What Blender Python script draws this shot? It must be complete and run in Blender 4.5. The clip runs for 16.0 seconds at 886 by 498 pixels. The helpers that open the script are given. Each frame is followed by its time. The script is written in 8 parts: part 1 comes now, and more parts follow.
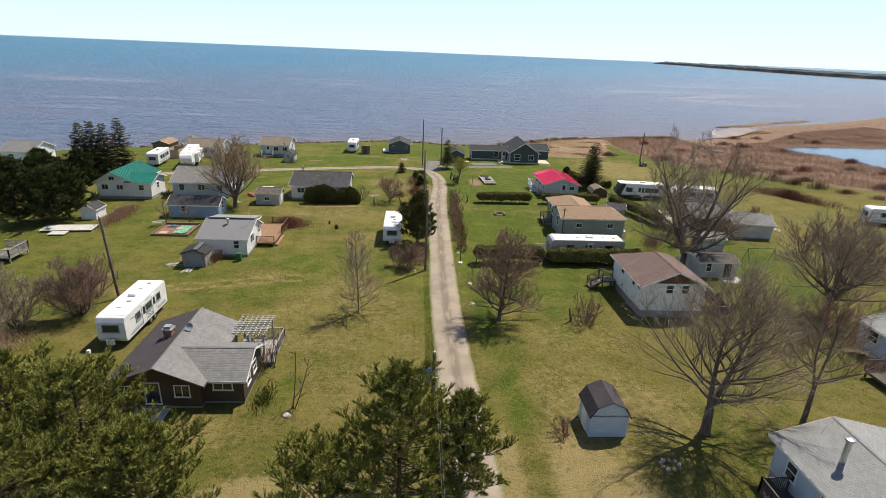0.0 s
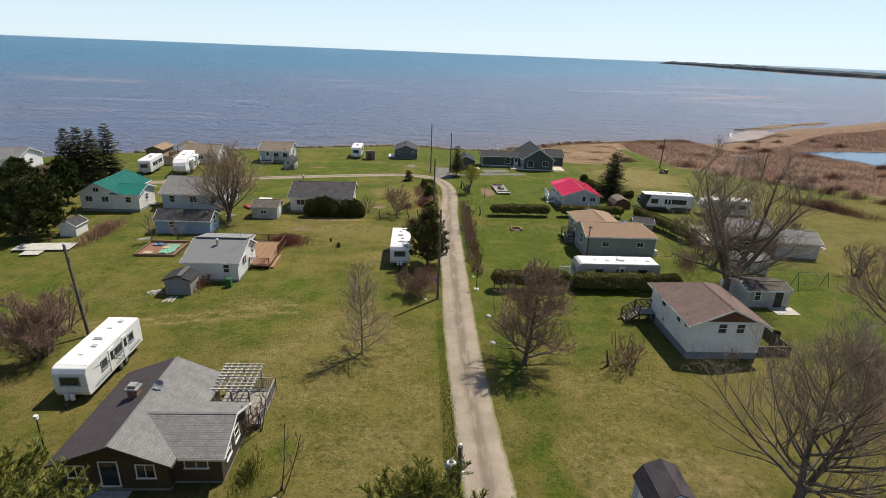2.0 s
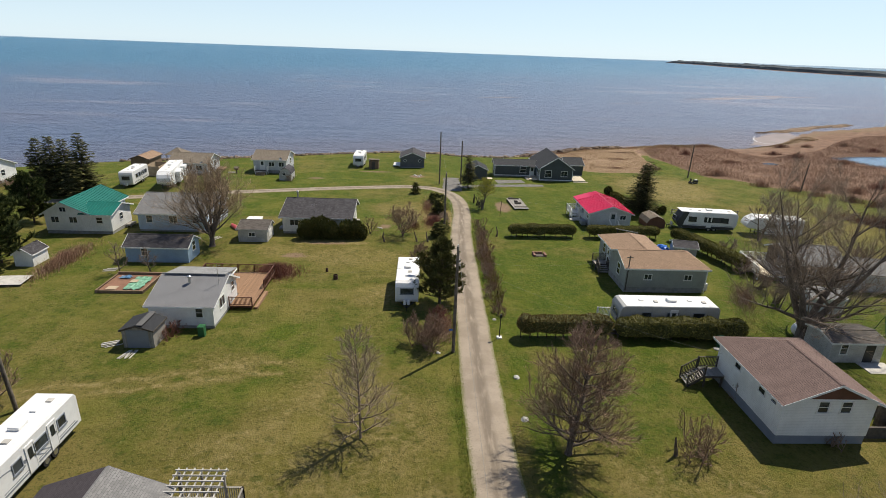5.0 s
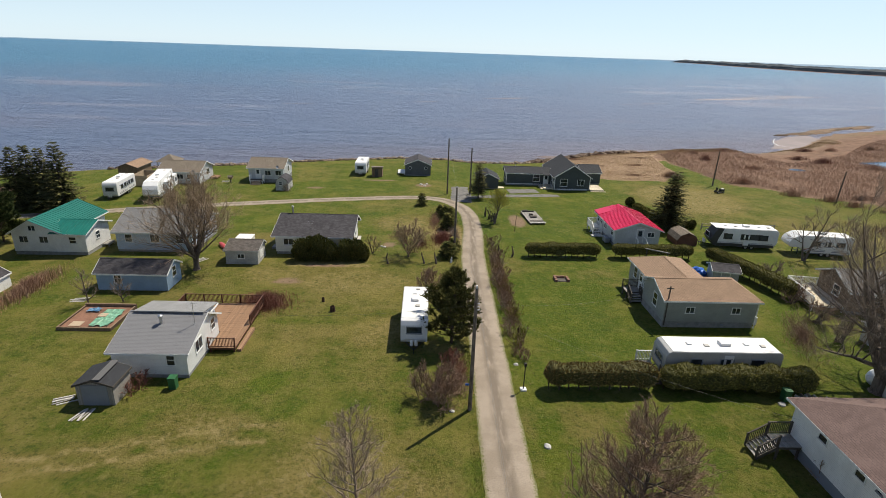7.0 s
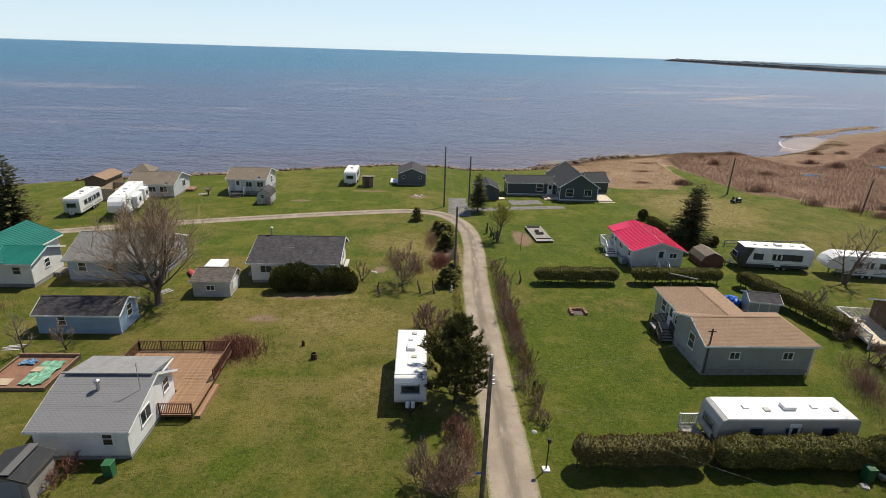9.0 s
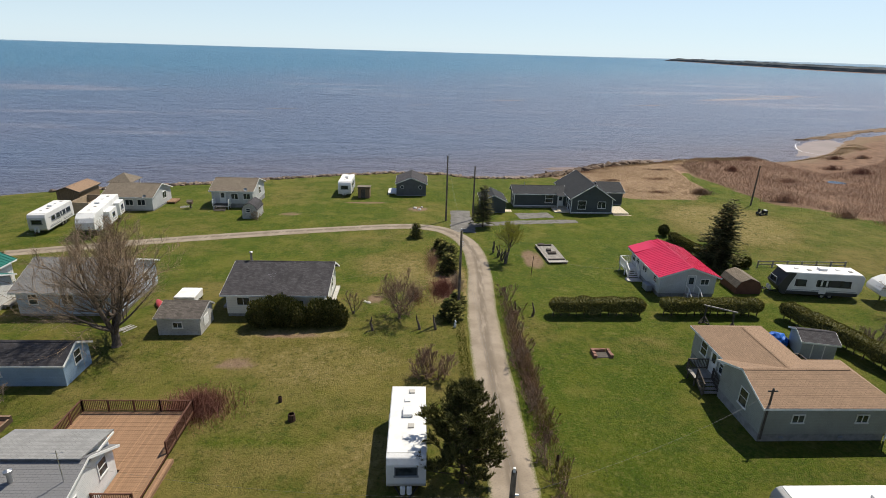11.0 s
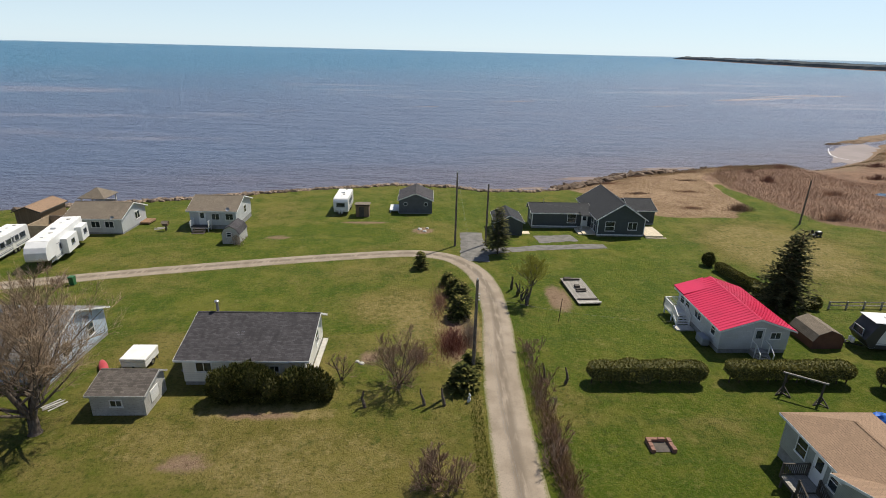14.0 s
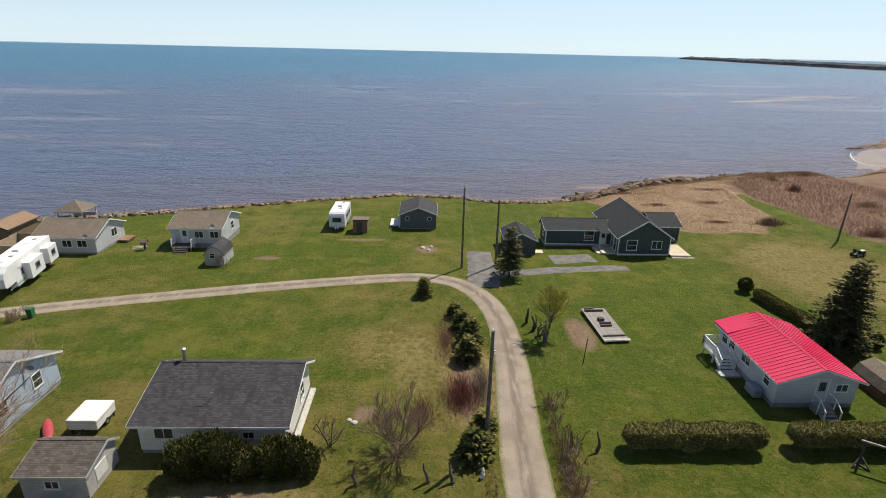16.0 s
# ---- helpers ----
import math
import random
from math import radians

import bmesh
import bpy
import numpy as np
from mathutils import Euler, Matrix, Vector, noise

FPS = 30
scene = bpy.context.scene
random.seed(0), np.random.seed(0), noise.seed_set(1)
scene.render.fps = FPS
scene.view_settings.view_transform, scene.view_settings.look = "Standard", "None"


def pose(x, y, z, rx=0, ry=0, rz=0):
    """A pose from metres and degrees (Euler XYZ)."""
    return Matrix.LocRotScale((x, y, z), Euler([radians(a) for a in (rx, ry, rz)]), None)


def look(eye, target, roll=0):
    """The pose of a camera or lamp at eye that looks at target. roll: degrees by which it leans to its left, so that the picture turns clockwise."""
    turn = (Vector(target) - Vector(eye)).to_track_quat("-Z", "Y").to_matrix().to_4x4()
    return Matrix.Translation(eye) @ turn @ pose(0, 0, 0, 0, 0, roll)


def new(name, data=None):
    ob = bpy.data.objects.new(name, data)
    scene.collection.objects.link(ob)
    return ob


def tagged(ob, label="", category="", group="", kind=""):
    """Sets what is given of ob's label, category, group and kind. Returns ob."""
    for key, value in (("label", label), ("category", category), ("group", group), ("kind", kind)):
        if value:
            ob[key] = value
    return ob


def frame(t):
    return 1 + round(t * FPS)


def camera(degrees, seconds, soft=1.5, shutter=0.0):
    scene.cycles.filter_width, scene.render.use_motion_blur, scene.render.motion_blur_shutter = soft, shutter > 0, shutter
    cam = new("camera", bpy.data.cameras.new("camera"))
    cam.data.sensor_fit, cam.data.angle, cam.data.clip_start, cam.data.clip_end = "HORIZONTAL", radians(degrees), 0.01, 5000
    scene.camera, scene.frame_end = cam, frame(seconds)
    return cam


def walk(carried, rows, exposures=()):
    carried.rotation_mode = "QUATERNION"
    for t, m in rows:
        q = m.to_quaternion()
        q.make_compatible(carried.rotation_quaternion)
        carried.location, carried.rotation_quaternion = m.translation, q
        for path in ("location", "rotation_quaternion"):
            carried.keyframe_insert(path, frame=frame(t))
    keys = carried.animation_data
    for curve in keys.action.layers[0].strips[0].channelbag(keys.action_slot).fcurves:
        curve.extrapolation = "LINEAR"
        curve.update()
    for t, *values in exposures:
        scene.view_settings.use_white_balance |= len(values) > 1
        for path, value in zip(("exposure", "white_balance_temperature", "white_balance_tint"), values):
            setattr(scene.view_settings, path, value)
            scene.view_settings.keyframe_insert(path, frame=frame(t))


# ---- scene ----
cam = camera(78.7, 16.0, soft=0.75)
METRES, EYE, TILT, LEAN, TURN = 65.1, 25.0, -1.0, 0.15, -3.6
ROWS = [
    (0.0, 0.0, 0.0, 0.0, 0.87, -19.5, -2.46),
    (0.5, -0.0045, 0.03, 0.0011, 0.97, -19.52, -2.45),
    (1.0, -0.0095, 0.0602, 0.0019, 1.09, -19.53, -2.45),
    (1.5, -0.0147, 0.0909, 0.0023, 1.23, -19.53, -2.44),
    (2.0, -0.0194, 0.1217, 0.0027, 1.33, -19.54, -2.42),
    (2.5, -0.0235, 0.1518, 0.0029, 1.42, -19.55, -2.38),
    (3.0, -0.0272, 0.1804, 0.0027, 1.53, -19.54, -2.35),
    (3.5, -0.0302, 0.2083, 0.0029, 1.64, -19.52, -2.33),
    (4.0, -0.0334, 0.2359, 0.0033, 1.68, -19.55, -2.28),
    (6.5, -0.0519, 0.3859, 0.0058, 2.12, -19.59, -2.16),
    (7.0, -0.0566, 0.42, 0.0059, 2.2, -19.59, -2.1),
    (7.5, -0.0609, 0.4549, 0.0068, 1.99, -19.58, -2.08),
    (8.0, -0.0658, 0.4896, 0.0076, 1.92, -19.59, -2.08),
    (8.5, -0.0686, 0.5239, 0.0079, 1.76, -19.58, -1.99),
    (9.0, -0.0707, 0.5574, 0.0086, 1.42, -19.6, -1.91),
    (11.5, -0.0771, 0.7175, 0.011, 1.55, -19.58, -1.71),
    (12.0, -0.0786, 0.7487, 0.0119, 1.68, -19.59, -1.67),
    (12.5, -0.0805, 0.7799, 0.0128, 1.81, -19.61, -1.66),
    (13.0, -0.0827, 0.8108, 0.0136, 1.92, -19.62, -1.66),
    (13.5, -0.0849, 0.8417, 0.0146, 2.02, -19.68, -1.65),
    (14.0, -0.0871, 0.8725, 0.0152, 2.09, -19.7, -1.59),
    (14.5, -0.0897, 0.903, 0.016, 2.17, -19.66, -1.58),
    (15.0, -0.0919, 0.9335, 0.0164, 2.26, -19.64, -1.51),
    (15.5, -0.0943, 0.9642, 0.0178, 2.34, -19.68, -1.51),
    (16.0, -0.0968, 0.9943, 0.0181, 2.38, -19.66, -1.5),
]
walk(cam, [(t, pose(0, 0, EYE, TILT, LEAN, TURN) @ pose(METRES * x, METRES * y, METRES * z, 90 + pitch, roll, yaw)) for t, x, y, z, yaw, pitch, roll in ROWS], ((0.0, 0.40), (1.5, 0.26), (3.0, 0.18), (6.5, 0.20), (9.0, 0.16), (12.0, 0.11), (16.0, 0.15)))

# ---- light ----
SUN_ELEV, SUN_AZ = 58.0, 46.0            # azimuth clockwise from +y
world = bpy.data.worlds.new("sky")
scene.world = world
world.use_nodes = True
wn = world.node_tree.nodes
wl = world.node_tree.links
sky = wn.new("ShaderNodeTexSky")
sky.sky_type = "NISHITA"
sky.sun_disc = False
sky.sun_elevation, sky.sun_rotation = radians(SUN_ELEV), radians(SUN_AZ)
sky.altitude, sky.air_density, sky.dust_density, sky.ozone_density = 1500, 1.0, 0.0, 3.0
tint = wn.new("ShaderNodeMix")
tint.data_type, tint.blend_type = "RGBA", "MULTIPLY"
tint.inputs[0].default_value = 1.0
tint.inputs[7].default_value = (0.92, 0.985, 1.085, 1)
soft_sky = wn.new("ShaderNodeHueSaturation")
soft_sky.inputs["Saturation"].default_value = 0.75
wl.new(sky.outputs[0], soft_sky.inputs["Color"])
wl.new(soft_sky.outputs[0], tint.inputs[6])
even = wn.new("ShaderNodeMix")          # sea haze low over the horizon evens the sky out
even.data_type = "RGBA"
even.inputs[7].default_value = (6.9, 8.5, 9.5, 1)
aim = wn.new("ShaderNodeTexCoord")
aim_xyz = wn.new("ShaderNodeSeparateXYZ")
haze = wn.new("ShaderNodeMapRange")
haze.inputs[1].default_value, haze.inputs[2].default_value = 0.02, 0.35
haze.inputs[3].default_value, haze.inputs[4].default_value = 0.7, 0.0
wl.new(aim.outputs["Generated"], aim_xyz.inputs[0])
wl.new(aim_xyz.outputs[2], haze.inputs[0])
wl.new(haze.outputs[0], even.inputs[0])
wl.new(tint.outputs[2], even.inputs[6])
wl.new(even.outputs[2], wn["Background"].inputs[0])
wn["Background"].inputs[1].default_value = 0.095
sun = new("sun", bpy.data.lights.new("sun", "SUN"))
sun.data.energy, sun.data.angle, sun.data.color = 5.0, radians(0.53), (1.0, 0.92, 0.78)
sd = Vector((math.sin(radians(SUN_AZ)) * math.cos(radians(SUN_ELEV)), math.cos(radians(SUN_AZ)) * math.cos(radians(SUN_ELEV)), math.sin(radians(SUN_ELEV))))
sun.matrix_world = look(sd * 100, (0, 0, 0))

# ---- materials ----
class Mat:
    """Small builder for node materials."""

    def __init__(self, name):
        self.m = bpy.data.materials.new(name)
        self.m.use_nodes = True
        self.n, self.l = self.m.node_tree.nodes, self.m.node_tree.links
        self.b = self.n["Principled BSDF"]

    def put(self, node, socket, v):
        s = node.inputs[socket]
        if isinstance(v, bpy.types.NodeSocket):
            self.l.new(v, s)
        elif isinstance(v, tuple) and len(v) == 3 and s.type == "RGBA":
            s.default_value = (*v, 1)
        else:
            s.default_value = v

    def node(self, kind, **ins):
        nd = self.n.new(kind)
        for k, v in ins.items():
            self.put(nd, k, v)
        return nd

    def pos(self):
        return self.node("ShaderNodeNewGeometry").outputs["Position"]

    def island(self):
        return self.node("ShaderNodeNewGeometry").outputs["Random Per Island"]

    def obj(self):
        return self.node("ShaderNodeTexCoord").outputs["Object"]

    def scaled(self, vec, s):
        nd = self.n.new("ShaderNodeVectorMath")
        nd.operation = "MULTIPLY"
        self.l.new(vec, nd.inputs[0])
        nd.inputs[1].default_value = s
        return nd.outputs[0]

    def noise(self, vec, scale, detail=4.0, rough=0.55):
        nd = self.node("ShaderNodeTexNoise", Scale=scale, Detail=detail, Roughness=rough)
        self.l.new(vec, nd.inputs["Vector"])
        return nd.outputs["Fac"]

    def ramp(self, fac, a, b):
        """Smooth 0..1 between a and b."""
        nd = self.n.new("ShaderNodeMapRange")
        nd.interpolation_type = "SMOOTHSTEP"
        self.l.new(fac, nd.inputs[0])
        nd.inputs[1].default_value, nd.inputs[2].default_value = a, b
        return nd.outputs[0]

    def mix(self, fac, a, b, mode="MIX"):
        nd = self.n.new("ShaderNodeMix")
        nd.data_type, nd.blend_type = "RGBA", mode
        self.put(nd, 0, fac)
        self.put(nd, 6, a)
        self.put(nd, 7, b)
        return nd.outputs[2]

    def math(self, op, a, b=0.0, c=0.0):
        nd = self.n.new("ShaderNodeMath")
        nd.operation = op
        for i, v in enumerate((a, b, c)):
            self.put(nd, i, v)
        return nd.outputs[0]

    def sep(self, vec):
        nd = self.n.new("ShaderNodeSeparateXYZ")
        self.l.new(vec, nd.inputs[0])
        return nd.outputs

    def attr(self, name):
        nd = self.n.new("ShaderNodeAttribute")
        nd.attribute_name = name
        return nd.outputs

    def bump(self, h, dist, strength=1.0):
        nd = self.node("ShaderNodeBump", Height=h, Distance=dist, Strength=strength)
        self.l.new(nd.outputs[0], self.b.inputs["Normal"])

    def out(self, colour, rough=0.8, metal=0.0, spec=0.5):
        self.put(self.b, "Base Color", colour)
        self.put(self.b, "Roughness", rough)
        self.put(self.b, "Metallic", metal)
        self.put(self.b, "Specular IOR Level", spec)
        return self.m


def dim(c, k):
    return tuple(min(1.0, v * k) for v in c)


def plain(name, c, rough=0.6, metal=0.0, var=0.25, scale=1.5, fine=14.0, bump=0.004, spec=0.4):
    """Painted or bare surface with stains at two scales and a fine grain."""
    a = Mat(name)
    p = a.pos()
    big = a.noise(p, scale)
    small = a.noise(p, fine, 6.0)
    col = a.mix(a.ramp(big, 0.35, 0.7), c, dim(c, 1 - var))
    col = a.mix(a.ramp(small, 0.45, 0.75), col, dim(c, 1 - 0.7 * var))
    a.bump(small, bump)
    return a.out(col, rough, metal, spec)


def siding(name, c, step=0.13, var=0.14, wear=0.0, wearc=(0.25, 0.23, 0.2)):
    """Horizontal lapped boards."""
    a = Mat(name)
    o = a.obj()
    z = a.sep(o)[2]
    lap = a.math("FRACT", a.math("DIVIDE", z, step))
    big = a.noise(o, 0.7)
    st = a.noise(a.scaled(o, (3.0, 3.0, 0.5)), 2.0, 5.0)
    col = a.mix(a.ramp(big, 0.35, 0.7), c, dim(c, 1 - var))
    col = a.mix(a.ramp(st, 0.5, 0.8), col, dim(c, 1 - var))
    col = a.mix(a.ramp(lap, 0.12, 0.0), col, dim(c, 0.6))
    if wear:
        col = a.mix(a.math("MULTIPLY", a.ramp(a.noise(a.scaled(o, (1, 1, 6)), 3.0, 6.0), 0.62 - wear * 0.2, 0.7), 0.8), col, wearc)
    a.bump(lap, 0.02, 0.8)
    return a.out(col, 0.65, 0.0, 0.35)


def shingle(name, c, var=0.35, blotch=0.3, spec=0.3):
    """Asphalt shingle courses; uses the roof's u, v in metres."""
    a = Mat(name)
    uv = a.n.new("ShaderNodeUVMap").outputs[0]
    br = a.n.new("ShaderNodeTexBrick")
    a.l.new(uv, br.inputs["Vector"])
    for k, v in (("Scale", 1.0), ("Mortar Size", 0.012), ("Brick Width", 0.33), ("Row Height", 0.15), ("Mortar Smooth", 0.3), ("Bias", 0.0)):
        br.inputs[k].default_value = v
    br.inputs["Color1"].default_value = (*dim(c, 1 + var * 0.5), 1)
    br.inputs["Color2"].default_value = (*dim(c, 1 - var * 0.5), 1)
    br.inputs["Mortar"].default_value = (*dim(c, 0.5), 1)
    streak = a.noise(a.scaled(uv, (1.2, 0.35, 1.0)), 1.4, 6.0)
    big = a.noise(uv, 0.5, 4.0)
    col = a.mix(a.ramp(streak, 0.45, 0.75), br.outputs[0], dim(c, 1 - blotch))
    col = a.mix(a.math("MULTIPLY", a.ramp(big, 0.5, 0.75), 0.5), col, dim(c, 1 + blotch))
    gr = a.noise(uv, 40.0, 2.0)
    col = a.mix(a.math("MULTIPLY", gr, 0.25), col, dim(c, 0.6))
    a.bump(br.outputs["Fac"], -0.008)
    return a.out(col, 0.88, 0.0, spec)


def boards(name, c, width=0.14, var=0.35, axis=0):
    """Weathered planks across one object axis."""
    a = Mat(name)
    o = a.obj()
    x = a.sep(o)[axis]
    k = a.math("DIVIDE", x, width)
    lap = a.math("FRACT", k)
    cell = a.n.new("ShaderNodeTexWhiteNoise")
    cell.noise_dimensions = "1D"
    a.l.new(a.math("FLOOR", k), cell.inputs["W"])
    st = [1.5, 1.5, 1.5]
    st[axis] = 14.0
    grain = a.noise(a.scaled(o, tuple(st)), 2.0, 6.0)
    col = a.mix(cell.outputs[0], dim(c, 1 + 0.4 * var), dim(c, 1 - 0.6 * var))
    col = a.mix(a.ramp(grain, 0.45, 0.75), col, dim(c, 1 - var))
    col = a.mix(a.ramp(lap, 0.1, 0.0), col, dim(c, 0.35))
    a.bump(lap, 0.006)
    return a.out(col, 0.8, 0.0, 0.3)


def leafy(name, c1, c2, c3, rough=0.95, spec=0.06):
    a = Mat(name)
    r = a.island()
    col = a.mix(a.ramp(r, 0.0, 0.6), c1, c2)
    col = a.mix(a.ramp(r, 0.75, 1.0), col, c3)
    big = a.noise(a.pos(), 0.8, 2.0)
    col = a.mix(a.math("MULTIPLY", a.ramp(big, 0.4, 0.7), 0.5), col, c1)
    return a.out(col, rough, 0.0, spec)


def bark(name, c):
    a = Mat(name)
    p = a.pos()
    n1 = a.noise(a.scaled(p, (1, 1, 0.25)), 9.0, 6.0)
    n2 = a.noise(p, 1.3)
    col = a.mix(a.ramp(n1, 0.35, 0.7), dim(c, 0.6), dim(c, 1.25))
    col = a.mix(a.math("MULTIPLY", a.ramp(n2, 0.45, 0.7), 0.5), col, dim(c, 1.5))
    a.bump(n1, 0.02)
    return a.out(col, 0.9, 0.0, 0.2)


def glass(name, c=(0.02, 0.025, 0.03)):
    a = Mat(name)
    n1 = a.noise(a.pos(), 0.9, 2.0)
    col = a.mix(a.ramp(n1, 0.45, 0.6), c, dim(c, 2.2))
    a.bump(n1, 0.01, 0.3)
    return a.out(col, 0.06, 0.0, 0.6)


WHITE = siding("white_siding", (0.84, 0.84, 0.82))
WHITE_OLD = siding("old_white_siding", (0.54, 0.53, 0.50), 0.16, 0.3, 0.6)
CREAM = siding("cream_siding", (0.80, 0.78, 0.70), 0.2)
GREY_SIDE = siding("grey_siding", (0.40, 0.42, 0.43))
PALE_GREY = siding("pale_grey_siding", (0.54, 0.55, 0.56))
TAUPE_SIDE = siding("greenish_grey_siding", (0.33, 0.345, 0.32))
DARK_SIDE = siding("charcoal_siding", (0.075, 0.087, 0.09))
BLUE_SIDE = siding("blue_siding", (0.29, 0.40, 0.53))
BLUE_PALE = siding("pale_blue_siding", (0.48, 0.56, 0.66))
BROWN_SIDE = siding("dark_brown_siding", (0.085, 0.065, 0.05), 0.18, 0.3)
GREEN_ROOF = plain("green_metal", (0.012, 0.155, 0.12), 0.4, 0.0, 0.2, 0.6, 6, 0.002)
RED_ROOF = plain("red_metal", (0.60, 0.02, 0.08), 0.4, 0.0, 0.15, 0.5, 5, 0.002)
R_DARK = shingle("charcoal_shingle", (0.060, 0.056, 0.060), 0.7, 0.5)
R_BLACK = shingle("black_shingle", (0.036, 0.038, 0.042), 0.3, 0.15)
R_GREY = shingle("grey_shingle", (0.21, 0.205, 0.20), 0.3)
R_PALE = shingle("pale_grey_shingle", (0.27, 0.27, 0.265), 0.2, 0.2)
R_BROWN = shingle("brown_shingle", (0.20, 0.165, 0.125), 0.3, 0.25)
R_TAN = shingle("tan_shingle", (0.30, 0.20, 0.13), 0.2, 0.15)
R_MAROON = shingle("brown_metal_tile", (0.17, 0.115, 0.10), 0.2, 0.25)
R_PLUM = shingle("dark_plum_shingle", (0.062, 0.052, 0.056), 0.25, 0.2)
R_MOSSY = shingle("weathered_shingle", (0.115, 0.10, 0.088), 0.7, 0.5)
R_STEEL = shingle("grey_metal_courses", (0.20, 0.20, 0.205), 0.05, 0.08, 0.5)
TRIM = plain("white_trim", (0.75, 0.75, 0.73), 0.5, 0, 0.12)
GLASS = glass("window_glass")
CONCRETE = plain("concrete", (0.30, 0.30, 0.29), 0.9, 0, 0.35, 2.0, 20, 0.01)
PALE_CONC = plain("pale_concrete", (0.5, 0.48, 0.44), 0.9, 0, 0.25, 2.0, 20, 0.01)
WOOD_DECK = boards("cedar_deck", (0.30, 0.18, 0.105), 0.14, 0.3, 0)
WOOD_RED = plain("red_brown_stain", (0.13, 0.055, 0.035), 0.7, 0, 0.3)
WOOD_GREY = boards("grey_planks", (0.30, 0.28, 0.25), 0.14, 0.35, 0)
WOOD_DARK = plain("dark_weathered_wood", (0.10, 0.085, 0.07), 0.85, 0, 0.4, 3, 20, 0.006)
WOOD_PALE = boards("new_lumber", (0.62, 0.54, 0.40), 0.14, 0.15, 0)
WOOD_BROWN = boards("brown_planks", (0.22, 0.15, 0.095), 0.15, 0.3, 0)
WOOD_RAW = plain("raw_wood", (0.45, 0.35, 0.24), 0.8, 0, 0.3)
POLE_WOOD = bark("pole_wood", (0.15, 0.125, 0.10))
METAL = plain("galvanised_metal", (0.55, 0.56, 0.57), 0.35, 0.9, 0.2)
WIRE = plain("aluminium_wire", (0.16, 0.155, 0.14), 0.6, 0, 0.2)
BLACK = plain("black_metal", (0.02, 0.02, 0.02), 0.5, 0, 0.3)
RUBBER = plain("tyre_rubber", (0.02, 0.02, 0.021), 0.85, 0, 0.3)
CAMPER_WHITE = plain("camper_fibreglass", (0.74, 0.74, 0.73), 0.35, 0, 0.12, 1.0, 8, 0.002)
CAMPER_ROOF = plain("camper_roof", (0.80, 0.79, 0.76), 0.6, 0, 0.2, 1.2, 6, 0.003)
CAMPER_GREY = plain("camper_grey", (0.16, 0.165, 0.17), 0.45, 0, 0.15)
CAMPER_DARK = plain("camper_dark", (0.045, 0.047, 0.05), 0.45, 0, 0.15)
CAMPER_SILVER = siding("corrugated_aluminium", (0.42, 0.42, 0.41), 0.08)
DECAL = plain("grey_decal", (0.22, 0.24, 0.27), 0.5, 0, 0.1)
TANK_WHITE = plain("tank_paint", (0.78, 0.78, 0.76), 0.4, 0, 0.1)
BLUE_TARP = plain("blue_tarp", (0.03, 0.16, 0.62), 0.45, 0, 0.3)
GREEN_TARP = plain("green_tarp", (0.20, 0.42, 0.28), 0.5, 0, 0.55, 2.5)
BIN_GREEN = plain("green_bin", (0.03, 0.13, 0.05), 0.5, 0, 0.2)
TRANSFORMER = plain("transformer_grey_blue", (0.20, 0.29, 0.40), 0.5, 0, 0.2)
MUD = plain("red_soil", (0.24, 0.125, 0.08), 0.95, 0, 0.4, 1.2, 9, 0.02)
RUST = plain("rusty_steel", (0.09, 0.05, 0.035), 0.8, 0.2, 0.5, 4, 20, 0.01)
BRICK = plain("brick_red", (0.28, 0.15, 0.11), 0.9, 0, 0.4, 5, 25, 0.006)
ROCK = Mat("shore_rock")
rk = ROCK.mix(ROCK.ramp(ROCK.island(), 0.0, 1.0), (0.12, 0.085, 0.06), (0.34, 0.25, 0.175))
rn = ROCK.noise(ROCK.pos(), 4.0, 6.0)
rk = ROCK.mix(ROCK.math("MULTIPLY", ROCK.ramp(rn, 0.4, 0.7), 0.6), rk, (0.12, 0.10, 0.09))
ROCK.bump(rn, 0.08)
ROCK = ROCK.out(rk, 0.9, 0, 0.3)
SPRUCE = leafy("spruce_needles", (0.044, 0.048, 0.020), (0.115, 0.112, 0.044), (0.20, 0.175, 0.075))
ROCK_BROWN = plain("brown_shore_rock", (0.17, 0.115, 0.075), 0.92, 0, 0.6, 0.9, 6, 0.06)
EVERGREEN = leafy("dark_evergreen_needles", (0.028, 0.040, 0.014), (0.08, 0.095, 0.030), (0.16, 0.16, 0.055))
PINE_DARK = leafy("dark_pine_needles", (0.05, 0.055, 0.018), (0.135, 0.13, 0.042), (0.24, 0.21, 0.08))
PINE = leafy("pine_needles", (0.075, 0.092, 0.018), (0.24, 0.245, 0.056), (0.43, 0.39, 0.125))
CEDAR = leafy("cedar_leaves", (0.09, 0.088, 0.020), (0.25, 0.225, 0.062), (0.42, 0.36, 0.12))
CEDAR_THIN = leafy("thin_cedar_leaves", (0.12, 0.085, 0.035), (0.24, 0.185, 0.065), (0.36, 0.28, 0.12))
# dimmed cedar colour for solid cores: shade between the leaves is painted in
CEDAR_SHADED = plain("hedge_inner_shade", (0.10, 0.095, 0.028), 0.95, 0, 0.6, 4)
JUNIPER = leafy("juniper_leaves", (0.036, 0.044, 0.013), (0.11, 0.108, 0.030), (0.22, 0.19, 0.06))
BUD = leafy("yellow_buds", (0.26, 0.27, 0.05), (0.40, 0.37, 0.08), (0.45, 0.42, 0.14))
BARK = bark("grey_bark", (0.145, 0.115, 0.092))
TWIG = bark("brown_twigs", (0.275, 0.185, 0.13))
